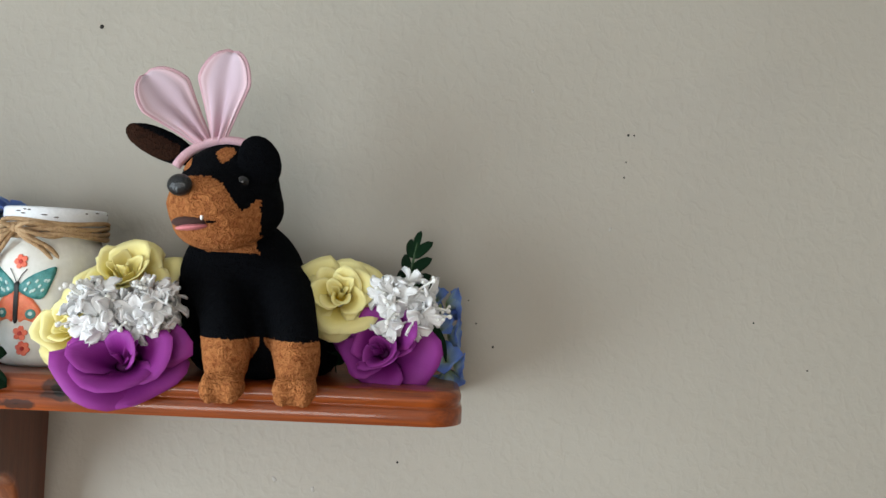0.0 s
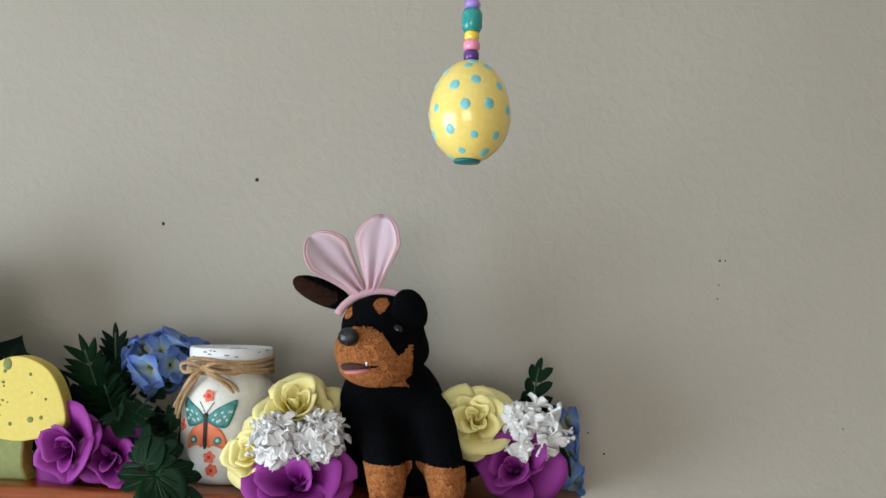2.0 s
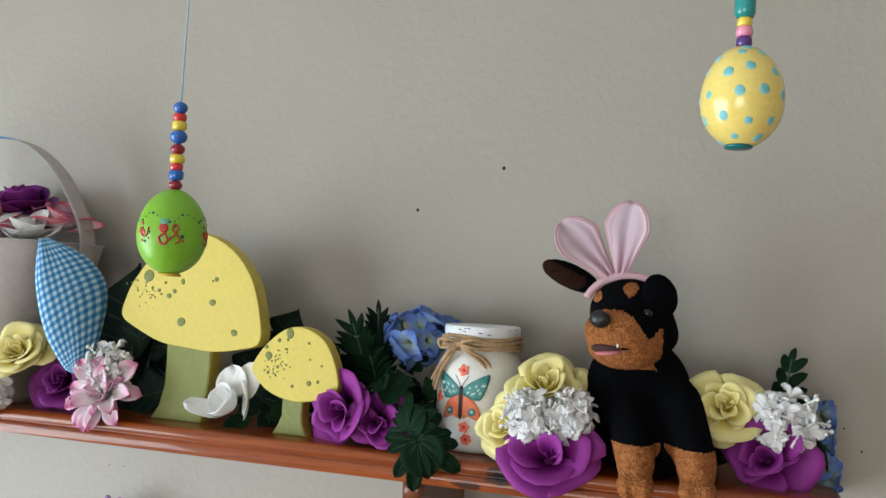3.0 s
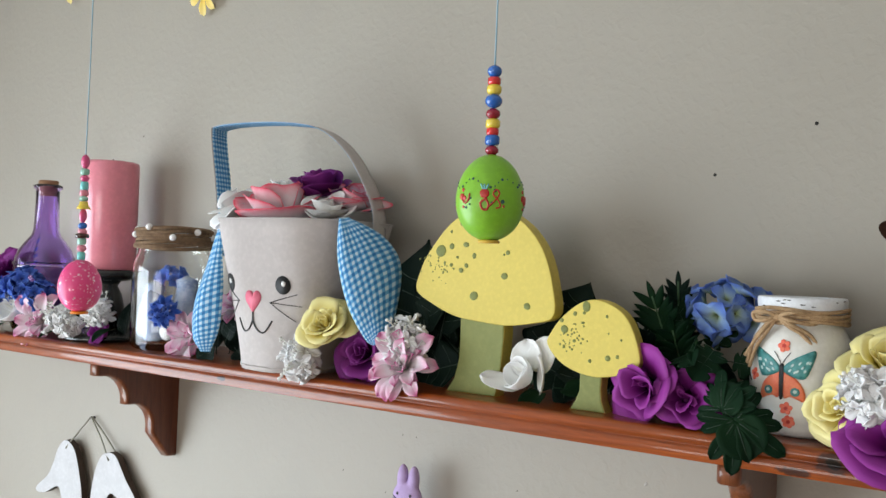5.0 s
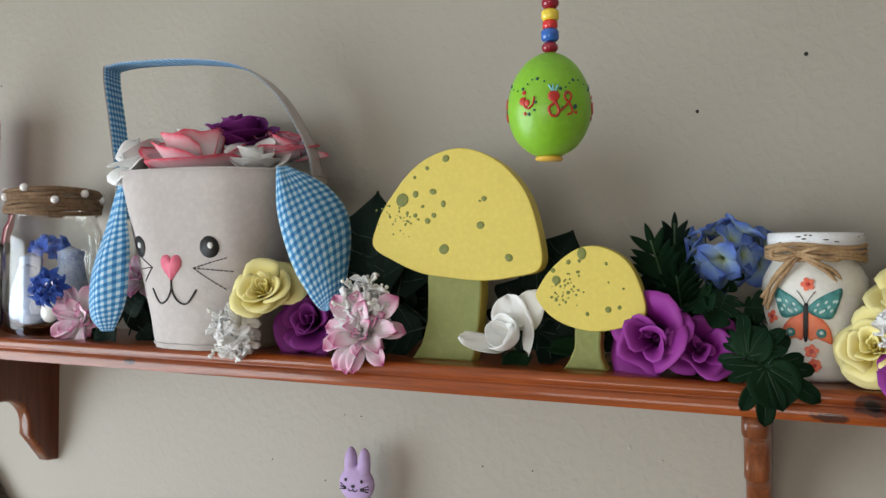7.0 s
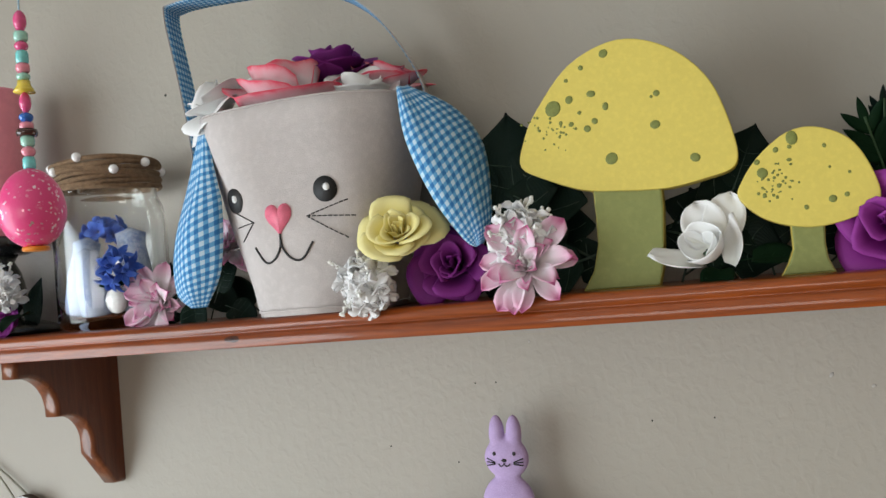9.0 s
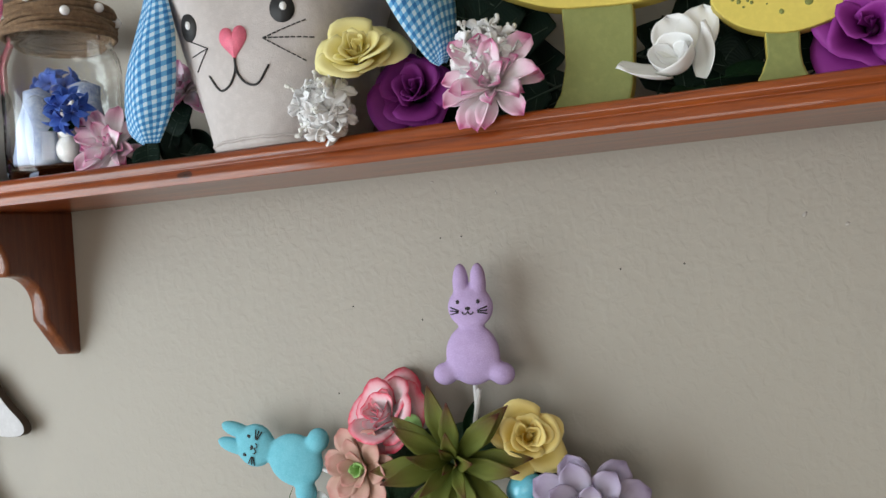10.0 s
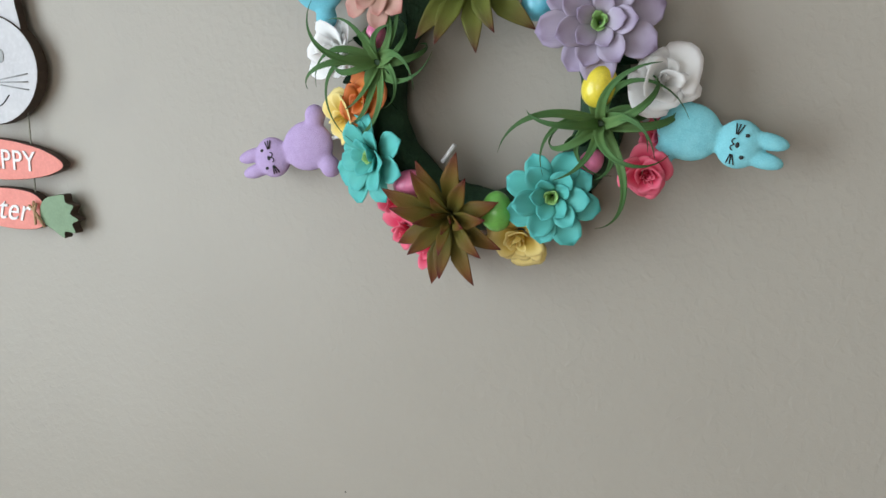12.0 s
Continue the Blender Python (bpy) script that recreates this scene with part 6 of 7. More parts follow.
GA = -69
for base in (GA, GA + 120, GA - 120):
    dab(base, 92, 0.0030, "red_paint")
    drawn([(base + 4, 86), (base - 6, 80), (base - 3, 72), (base + 5, 72), (base + 6, 80), (base, 87)], "red_paint", 0.0007)
    drawn([(base + 5, 74), (base + 16, 82), (base + 24, 92), (base + 19, 97), (base + 14, 91), (base + 22, 84), (base + 26, 76), (base + 19, 73)], "red_paint")
    for da in (-7, -1, 6):
        drawn([(base + da * 0.3, 97), (base + da, 104)], "dot_blue", 0.0005)
    drawn([(base - 26, 92), (base - 28, 84), (base - 35, 80), (base - 41, 84), (base - 40, 92)], "red_paint")
    for a, l, r, c in ((-44, 88, 0.0021, "red_paint"), (-37, 86, 0.0018, "red_paint"), (-42, 97, 0.0013, "red_paint"), (-24, 86, 0.0007, "navy_paint"), (-26, 78, 0.0007, "navy_paint"), (-34, 74, 0.0009, "navy_paint"), (-40, 75, 0.001, "red_paint"), (30, 82, 0.0013, "navy_paint"), (32, 76, 0.0009, "red_paint"), (12, 80, 0.0008, "navy_paint"), (17, 96, 0.0011, "navy_paint")):
        dab(base + a, l, r, c)
for i in range(40):
    dab(i * 9 + 3 * math.sin(i), 106 + 6 * math.sin(i * 0.9), 0.0005 + 0.0004 * (i % 3 == 0), "navy_paint")
part("button", lathe([(0, -0.001), (0.0068, -0.001), (0.0072, 0), (0.0066, 0.001), (0, 0.0008)], 20), M["yellow_button"], gegg, "yellow button", at(0, 0, -0.0278))

pegg, sh = hanging_egg(-0.9725, -0.3015, 1.6775, 0.0550, "egg_pink", [("aqua", 0.0085, 0.0042, "drum"), ("rose", 0.0075, 0.0048, "round"), ("mint", 0.0070, 0.0046, "drum"), ("brown", 0.0045, 0.0072, "disc"), ("rose", 0.0050, 0.0046, "drum"), ("blue", 0.0070, 0.0048, "round"), ("magenta", 0.0140, 0.0040, "round"), ("yellow", 0.0080, 0.0056, "bell"), ("mint", 0.0060, 0.0046, "round"), ("rose", 0.0060, 0.0046, "drum"), ("aqua", 0.0090, 0.0042, "drum"), ("magenta", 0.0070, 0.0046, "round"), ("mint", 0.0065, 0.0046, "drum"), ("magenta", 0.0150, 0.0044, "round")], "string", "pink glitter egg hanging on pastel beads")
part("button", lathe([(0, -0.0014), (0.0085, -0.0014), (0.009, 0), (0.0085, 0.0014), (0, 0.0012)], 24), M["orange_button"], pegg, "orange button", at(0.001, 0, -0.0282))

# yellow paper flowers hung high on the wall
for x, z in ((-1.140, 2.097), (-1.475, 2.162), (-1.79, 2.199)):
    spiky(None, facing((x, -0.014, z), (0.1, -1, -0.35)), 0.032, "rose_gold" if x > -1.7 else "succ_lime", "yellow cloth daisy pinned high on the wall" if x > -1.7 else "lime green cloth daisy pinned high on the wall", "artificial_daisy", 0.42, ((7, 1.0, 70, 95),), SPOON, "daisy%d" % (x > -1.7), 0.03, "flower", "petal", "daisies pinned on the wall", 4)

# ---- flowers along the shelf ----
FL = "artificial flowers along the shelf"
PURP = "purple cloth rose lying on the wooden shelf"
# right end, beside the plush dog
rose(None, facing((-0.090, -0.098, 1.644), (0.02, -1, 0.30)), 0.0300, "rose_yellow", "pale yellow cloth rose beside the plush dog", group=FL, seed=11, wide=0.78)
blossom(facing((-0.045, -0.104, 1.640), (0.25, -1, 0.25), 20), 0.020, "white blossom cluster at the shelf end", 1, 7, FL)
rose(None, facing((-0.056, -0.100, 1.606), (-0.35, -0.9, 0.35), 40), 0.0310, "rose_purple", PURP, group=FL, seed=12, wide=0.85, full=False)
frond(facing((-0.046, -0.070, 1.622), (0.06, -0.05, 1), 0), 0.066, 5, "dark green fern sprig behind the flowers", 0.025, group=FL)
for x, y, z, w, s in ((-0.018, -0.058, 1.640, (0.8, -0.5, 0.5), 1), (-0.016, -0.066, 1.616, (0.9, -0.6, 0.1), 2), (-0.010, -0.072, 1.597, (0.8, -0.7, -0.1), 3), (-0.034, -0.050, 1.632, (0.2, -0.8, 0.6), 4)):
    cluster(facing((x, y, z), w), 0.006, 3, "hydrangea", "blue hydrangea florets hanging over the shelf end", "artificial_hydrangea", 0.017, 4, 0.95, ROUND, FL, s)
leaf(facing((-0.030, -0.080, 1.604), (0.1, -0.1, 1), -20), 0.036, 0.012, LANCE, "narrow dark green leaf at the shelf end", a0=80, a1=115, group=FL)
leaf(facing((-0.034, -0.092, 1.632), (0.0, -0.3, 1), -40), 0.040, 0.013, LANCE, "narrow dark green leaf at the shelf end", a0=110, a1=160, group=FL)
leaf(facing((-0.098, -0.080, 1.630), (0, -0.1, 1), 200), 0.034, 0.018, LANCE, "dark green leaf behind a yellow rose", a0=40, a1=70, group=FL)
leaf(facing((-0.094, -0.070, 1.592), (0, -0.2, 1), -90), 0.036, 0.020, LANCE, "dark green leaf behind a yellow rose", a0=40, a1=80, group=FL)

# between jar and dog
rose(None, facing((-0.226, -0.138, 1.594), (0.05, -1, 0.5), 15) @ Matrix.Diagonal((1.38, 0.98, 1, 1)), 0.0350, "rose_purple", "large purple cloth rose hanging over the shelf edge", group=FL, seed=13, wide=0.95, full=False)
rose(None, facing((-0.236, -0.112, 1.646), (-0.02, -0.7, 0.8)), 0.0350, "rose_yellow", "pale yellow cloth rose beside the painted jar", group=FL, seed=14, wide=0.62)
rose(None, facing((-0.264, -0.124, 1.615), (-0.3, -0.95, 0.2)), 0.0280, "rose_yellow", "small yellow cloth rose beside the painted jar", group=FL, seed=15, wide=0.68)
blossom(facing((-0.243, -0.140, 1.630), (-0.1, -1, 0.3)), 0.016, "white blossom cluster between yellow and purple roses", 2, 8, FL)
blossom(facing((-0.211, -0.136, 1.632), (0.2, -1, 0.3)), 0.016, "white blossom cluster between yellow and purple roses", 3, 7, FL)
leaf(facing((-0.216, -0.104, 1.642), (0, -0.4, 1), -60), 0.024, 0.011, LANCE, "small green leaf under a yellow rose", a0=60, a1=90, group=FL)

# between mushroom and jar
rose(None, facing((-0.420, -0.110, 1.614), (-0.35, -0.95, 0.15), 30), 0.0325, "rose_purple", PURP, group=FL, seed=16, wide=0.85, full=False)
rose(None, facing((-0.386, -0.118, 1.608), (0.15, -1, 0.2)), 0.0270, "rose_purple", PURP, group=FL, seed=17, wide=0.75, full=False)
cluster(facing((-0.372, -0.066, 1.684), (-0.1, -0.8, 0.6)), 0.021, 11, "hydrangea", "blue hydrangea head behind the painted jar", "artificial_hydrangea", 0.0205, 4, 0.95, ROUND, FL, 5, 0.7, (45, 100))
cluster(facing((-0.350, -0.050, 1.682), (0.1, -0.7, 0.7)), 0.012, 4, "hydrangea", "blue hydrangea head behind the painted jar", "artificial_hydrangea", 0.0195, 4, 0.95, ROUND, FL, 6, 0.7, (45, 100))
G = "dark green foliage between mushroom and jar"
frond(facing((-0.412, -0.080, 1.634), (-0.28, -0.05, 1), -10), 0.062, 6, "dark green fern sprig behind purple roses", 0.030, group=G, spread=56, shape=LANCE)
frond(facing((-0.412, -0.060, 1.634), (-0.02, 0.0, 1), 10), 0.074, 8, "dark green feathery fern sprig behind purple roses", 0.024, group=G, spread=54, cloth="ivy", shape=LANCE)
frond(facing((-0.415, -0.080, 1.620), (-0.75, -0.2, 0.8), 0), 0.070, 5, "dark green fern sprig leaning on the mushroom", 0.026, group=G, spread=55, cloth="ivy")
frond(facing((-0.400, -0.070, 1.610), (-0.2, -0.35, 1), -30), 0.060, 6, "dark green fern sprig behind purple roses", 0.030, group=G, spread=60, shape=LANCE)
for x, y, z, w, sp, L in ((-0.392, -0.098, 1.645, (-0.5, -0.5, 0.6), -20, 0.042), (-0.368, -0.105, 1.650, (0.3, -0.7, 0.5), -120, 0.040), (-0.385, -0.090, 1.630, (0.6, -0.5, 0.3), -80, 0.045), (-0.360, -0.100, 1.622, (0.2, -0.8, 0.4), -60, 0.044), (-0.425, -0.085, 1.618, (-0.7, -0.4, 0.5), -140, 0.042), (-0.395, -0.075, 1.605, (0.0, -0.6, 0.7), -90, 0.046), (-0.400, -0.070, 1.660, (-0.3, -0.8, 0.3), 120, 0.040), (-0.415, -0.078, 1.645, (-0.5, -0.7, 0.3), 170, 0.040), (-0.380, -0.070, 1.650, (0.2, -0.9, 0.2), 60, 0.038), (-0.355, -0.090, 1.640, (0.3, -0.9, 0.2), -10, 0.036), (-0.430, -0.075, 1.640, (-0.5, -0.8, 0.1), 150, 0.036)):
    leaf(facing((x, y, z), w, sp), L, L * 0.80, LOBED, "dark green lobed leaf above purple roses", a0=60, a1=105, group=G)
# the large lobed leaves hanging over the shelf edge
H = "large lobed leaves over the shelf edge"
for loc, way, spin, L in (((-0.338, -0.147, 1.600), (0.25, -1.0, 0.25), -65, 0.046), ((-0.350, -0.140, 1.606), (-0.30, -1.0, 0.30), 70, 0.036)):
    palmate(facing(loc, way, spin), L, "large dark green lobed leaf over the shelf edge", H)

# beside the small mushroom
WF = "white cloth flower between the two mushrooms"
def lily(x, y, z, label, k=1.0, turn=0):
    """A white cloth flower lying on its side: a wrapped bud, two petals standing behind it, one reaching out, one hooked over."""
    ob = root("artificial_magnolia", None, at(x, y, z) @ pose(0, 0, 0, 0, 0, turn) @ Matrix.Scale(k, 4), label, "flower", FL, 0.007)
    for i, (a0, a1, hh, spin) in enumerate(((58, -20, 0.024, 200), (60, -14, 0.027, 320), (54, -8, 0.026, 80), (36, -10, 0.021, 20))):
        part("petal", sheets("petal", [wrap_petal(0.004, hh, a0, a1, 96, 3 + i, 12, 12, 0.05, 0.02)], 0.0009), M["rose_white"], ob, m=facing((0, 0, 0), (-0.35, -0.75, 0.5), spin))
    for loc, way, face, L, W, curl, shape in (((0.000, 0.004, 0.008), (-0.25, 0.05, 1), (0.1, -1, 0.1), 0.032, 0.032, -12, ROUND), ((0.008, 0.006, 0.008), (0.25, 0.05, 1), (-0.1, -1, 0.2), 0.037, 0.030, -14, ROUND),
                                              ((-0.006, -0.006, -0.008), (-1, -0.25, 0.12), (0.1, -0.6, 1), 0.040, 0.026, 24, ROUND), ((0.014, 0.000, -0.010), (0.40, -0.10, 1), (-0.8, -0.6, 0.1), 0.040, 0.024, 50, LANCE)):
        zz = Vector(way).normalized()
        yy = zz.cross(Vector(face)).normalized()
        xx = yy.cross(zz)
        m = Matrix(((xx.x, yy.x, zz.x, loc[0]), (xx.y, yy.y, zz.y, loc[1]), (xx.z, yy.z, zz.z, loc[2]), (0, 0, 0, 1)))
        part("petal", sheets("petal", [blade(L, W, shape, 0, curl, 0, -0.35, 10, 12, 0.05, 4)], 0.0009), M["rose_white"], ob, m=m)
    return ob


lily(-0.540, -0.112, 1.6065, WF)
for x, y, z, w, sp in ((-0.512, -0.090, 1.600, (0.3, -0.6, 0.7), -30), (-0.535, -0.095, 1.594, (0.0, -0.7, 0.5), -100)):
    leaf(facing((x, y, z), w, sp), 0.040, 0.024, LANCE, "dark green leaf beside a white flower", a0=60, a1=95, group=FL)

# dark ivy leaves behind the large mushroom
I = "dark ivy leaves behind the mushrooms"
for x, y, z, w, sp, L in ((-0.668, -0.070, 1.640, (-0.10, -1, 0.1), 78, 0.092), (-0.655, -0.062, 1.625, (-0.3, -1, 0.2), 150, 0.085), (-0.545, -0.060, 1.640, (0.2, -1, 0.15), 20, 0.085), (-0.520, -0.070, 1.655, (0.3, -1, 0.0), 66, 0.052), (-0.640, -0.075, 1.610, (-0.2, -1, 0.4), -160, 0.075), (-0.550, -0.075, 1.620, (0.1, -1, 0.3), -20, 0.07)):
    leaf(facing((x, y, z), w, sp), L, L * 0.92, IVY, "near-black green ivy leaf behind the mushroom", "ivy", a0=85, a1=96, group=I, veins=3)
for x, y, z, w, sp, L in ((-0.690, -0.070, 1.640, (-0.1, -1, 0.1), 94, 0.102), (-0.702, -0.066, 1.640, (-0.1, -1, 0.1), 128, 0.066), (-0.690, -0.060, 1.612, (-0.1, -1, 0.2), 110, 0.075), (-0.700, -0.055, 1.600, (-0.1, -1, 0.3), 170, 0.060), (-0.665, -0.058, 1.600, (0, -1, 0.3), 80, 0.070), (-0.645, -0.062, 1.600, (0, -1, 0.2), 20, 0.060),
                          (-0.560, -0.062, 1.600, (0, -1, 0.2), 70, 0.070), (-0.530, -0.058, 1.600, (0.1, -1, 0.2), 110, 0.066), (-0.545, -0.055, 1.602, (0.1, -1, 0.2), 30, 0.066), (-0.500, -0.075, 1.600, (0.1, -1, 0.2), 100, 0.060), (-0.475, -0.070, 1.600, (0.1, -1, 0.2), 60, 0.060), (-0.440, -0.080, 1.598, (0.1, -1, 0.2), 120, 0.056), (-0.450, -0.075, 1.600, (0.1, -1, 0.2), 40, 0.058)):
    leaf(facing((x, y, z), w, sp), L, L * 0.95, IVY, "near-black green ivy leaf behind the mushroom", "ivy", a0=85, a1=96, group=I, veins=3)
# extra leaves that stand in for foliage and shelf shadow in the gaps
rnd = random.Random(12)
for x0, x1, n in ((-1.56, -1.20, 12), (-1.18, -1.07, 4), (-1.06, -0.955, 8), (-0.765, -0.70, 3), (-0.42, -0.33, 4), (-0.275, -0.20, 4), (-0.105, -0.035, 4)):
    for i in range(n):
        x = x0 + (x1 - x0) * (i + 0.5) / n
        leaf(facing((x, rnd.uniform(-0.075, -0.05), 1.596), (rnd.uniform(-0.3, 0.3), -1, 0.3), 90 + rnd.uniform(-55, 55)), rnd.uniform(0.040, 0.052), rnd.uniform(0.024, 0.032), LANCE, "dark green leaf added to darken the gaps behind the flowers", "ivy", a0=80, a1=96, group="dark leaves behind the flowers")

# beside the rabbit bucket
rose(None, facing((-0.770, -0.140, 1.642), (0.2, -0.8, 0.55)), 0.0310, "rose_yellow", "pale yellow cloth rose leaning on the fabric bucket", group=FL, seed=18, wide=0.75)
blossom(facing((-0.797, -0.148, 1.606), (-0.1, -1, 0.15)), 0.019, "white blossom cluster hanging over the shelf edge", 7, 10, FL)
rose(None, facing((-0.735, -0.112, 1.614), (0.1, -1, 0.25), 20), 0.0320, "rose_plum", "plum purple cloth rose beside the fabric bucket", group=FL, seed=19, wide=0.8)
blossom(facing((-0.677, -0.122, 1.634), (0.0, -0.8, 0.6)), 0.019, "white blossom cluster above a pink dahlia", 8, 10, FL)


def dahlia(m, L, label, seed):
    return spiky(None, m, L, "dahlia", label, "artificial_dahlia", 0.46, ((8, 1.08, 62, 100), (8, 0.98, 46, 84), (7, 0.86, 30, 66), (5, 0.68, 14, 46), (4, 0.5, 4, 24)), SPOON, "dahlia", 0.016, "flower", "petal", FL, seed, 0.6, 17, 0.05)


dahlia(facing((-0.672, -0.128, 1.606), (0.05, -1, 0.35)), 0.039, "pink and white cloth dahlia on the shelf edge", 1)

# under the bucket's other ear
dahlia(facing((-1.028, -0.100, 1.606), (0.1, -1, 0.2)), 0.034, "pink cloth dahlia under a gingham ear", 2)
dahlia(facing((-0.962, -0.088, 1.648), (0.2, -0.7, 0.6)), 0.030, "pink cloth dahlia behind a gingham ear", 3)
for x, y, z, w, sp, L in ((-0.985, -0.112, 1.604, (0.2, -1, 0.2), -80, 0.036), (-0.968, -0.100, 1.612, (0.2, -1, 0.2), 60, 0.034), (-1.010, -0.090, 1.600, (0.0, -1, 0.2), 200, 0.034), (-0.965, -0.085, 1.596, (0.1, -0.8, 0.5), -30, 0.034)):
    leaf(facing((x, y, z), w, sp), L, L * 0.72, ROUND, "dark green rounded leaf beside the fabric bucket", "ivy", a0=70, a1=100, group="leaves by the fabric bucket")
cluster(facing((-1.054, -0.128, 1.640), (-0.3, -1, 0.3)), 0.013, 9, "bluebell", "deep blue cloth flowers before the glass jar", "artificial_flower", 0.0155, 5, 0.5, LANCE, "blue flowers", 9, 0.8, sprig=3)
leaf(facing((-1.056, -0.118, 1.628), (0, -0.8, 0.5), 190), 0.026, 0.013, LANCE, "green leaf under blue flowers", a0=70, a1=95, group=FL)

# left end
rose(None, facing((-1.545, -0.092, 1.608), (0.5, -1, 0.3)), 0.0430, "rose_yellow", "pale yellow cloth rose at the shelf's end", group=FL, seed=20, wide=0.85)
lily(-1.415, -0.112, 1.613, "white cloth flower before the violet bottle", 1.2, 35)
dahlia(facing((-1.355, -0.108, 1.604), (0.3, -1, 0.3)), 0.042, "pink cloth dahlia before the candle stand", 4)
blossom(facing((-1.258, -0.132, 1.616), (0.3, -1, 0.3)), 0.021, "white blossom cluster before the candle stand", 10, 12, FL)
blossom(facing((-1.205, -0.118, 1.632), (0.3, -0.8, 0.5)), 0.015, "white blossom cluster before the candle stand", 11, 11, FL)
for x, y, z, s in ((-1.400, -0.112, 1.660, 12), (-1.375, -0.105, 1.640, 13), (-1.535, -0.070, 1.642, 14), (-1.500, -0.085, 1.640, 15), (-1.440, -0.110, 1.650, 16)):
    cluster(facing((x, y, z), (0.2, -0.8, 0.6)), 0.020, 12, "bluebell", "deep blue cloth flowers round the violet bottle", "artificial_flower", 0.0165, 5, 0.7, ROUND, "blue flowers", s, 0.8)
rose(None, facing((-1.540, -0.055, 1.672), (0.2, -0.8, 0.6)), 0.046, "rose_plum", "dark purple cloth rose at the shelf's end", group=FL, seed=21, wide=0.85)
frond(facing((-1.500, -0.045, 1.680), (0.05, 0, 1), 0), 0.060, 4, "blue flower sprig behind the bottle", 0.012, "bluebell", FL, "artificial_sprig")
rose(None, facing((-1.215, -0.105, 1.600), (0.3, -0.9, 0.4)), 0.021, "rose_purple", "small purple cloth rose beside the candle stand", group=FL, seed=22, wide=0.8, full=False)
for x, y, z, w, sp in ((-1.470, -0.095, 1.598, (0, -0.6, 0.8), -60), (-1.300, -0.105, 1.600, (0, -0.6, 0.8), -110), (-1.190, -0.105, 1.606, (0, -0.6, 0.8), -80), (-1.400, -0.090, 1.600, (0, -0.5, 0.8), -90), (-1.520, -0.08, 1.600, (0, -0.5, 0.8), -90)):
    leaf(facing((x, y, z), w, sp), 0.040, 0.024, LANCE, "dark green leaf under the flowers", a0=60, a1=95, group=FL)

# ---- wooden rabbit sign ----
sign = thing("rabbit_sign", "whitewashed wooden rabbit sign with coral carrot boards", "wall sign")
YF, YB = -0.019, -0.007
ear_l = [(-1.425, 1.406), (-1.442, 1.390), (-1.453, 1.365), (-1.468, 1.342), (-1.497, 1.320), (-1.494, 1.311), (-1.470, 1.314), (-1.437, 1.329), (-1.424, 1.305), (-1.415, 1.270), (-1.366, 1.262), (-1.369, 1.305), (-1.376, 1.345), (-1.392, 1.388), (-1.408, 1.404)]
ear_r = [(-1.308, 1.404), (-1.326, 1.396), (-1.340, 1.372), (-1.349, 1.335), (-1.353, 1.300), (-1.352, 1.262), (-1.306, 1.262), (-1.312, 1.310), (-1.301, 1.342), (-1.270, 1.333), (-1.243, 1.334), (-1.240, 1.346), (-1.262, 1.368), (-1.284, 1.395), (-1.295, 1.403)]
head = [(-1.364 + 0.083 * math.cos(a) * (1 + 0.04 * math.sin(a)), 1.226 + 0.064 * math.sin(a)) for a in [2 * math.pi * i / 40 for i in range(40)]]
face = part("head", board(head, YF - 0.0035, YB, 0.0012), [M["sign_white"], M["sign_edge"]], sign, "white painted head board", smooth=False)
for o in (ear_l, ear_r):
    part("ear", board([(v.x, v.y) for v in smooth_line([(x, z, 0) for x, z in o], 4, True)], YF, YB - 0.001, 0.001), [M["sign_white"], M["sign_edge"]], sign, "white painted ear board", smooth=False)
FZ = YF - 0.0040
for s in (-1, 1):
    part("eye", ball(0.006, 0.0006, 0.008, n=14), M["grey_paint"], face, "", at(-1.366 + s * 0.030, FZ, 1.242))
    for k in (-1, 0, 1):
        part("whisker", tube([(-1.362 + s * 0.022, FZ, 1.212 + 0.003 * k), (-1.362 + s * 0.066, FZ, 1.214 + 0.009 * k)], 0.0008, 5), M["grey_paint"], face)
    part("mouth", tube(smooth_line([(-1.362, FZ, 1.196), (-1.362 + s * 0.010, FZ, 1.186), (-1.362 + s * 0.022, FZ, 1.187), (-1.362 + s * 0.034, FZ, 1.198)], 5), 0.0008, 5), M["thread"], face)
part("nose", ball(0.008, 0.0008, 0.006, n=14), M["coral"], face, "", at(-1.362, FZ, 1.208))
carrot1 = [(v.x, v.y) for v in smooth_line([(-1.258, 1.121, 0), (-1.285, 1.136, 0), (-1.340, 1.145, 0), (-1.400, 1.145, 0), (-1.446, 1.137, 0), (-1.450, 1.110, 0), (-1.400, 1.098, 0), (-1.340, 1.098, 0), (-1.285, 1.107, 0)], 5, True)]
carrot2 = [(v.x, v.y) for v in smooth_line([(-1.470, 1.064, 0), (-1.430, 1.078, 0), (-1.370, 1.087, 0), (-1.318, 1.086, 0), (-1.296, 1.075, 0), (-1.294, 1.050, 0), (-1.318, 1.040, 0), (-1.370, 1.039, 0), (-1.430, 1.050, 0)], 5, True)]
planks = []
for o in (carrot1, carrot2):
    planks.append(part("carrot_board", board(o, YF, YB, 0.0012), [M["sign_coral"], M["sign_edge"]], sign, "coral painted carrot board", smooth=False))
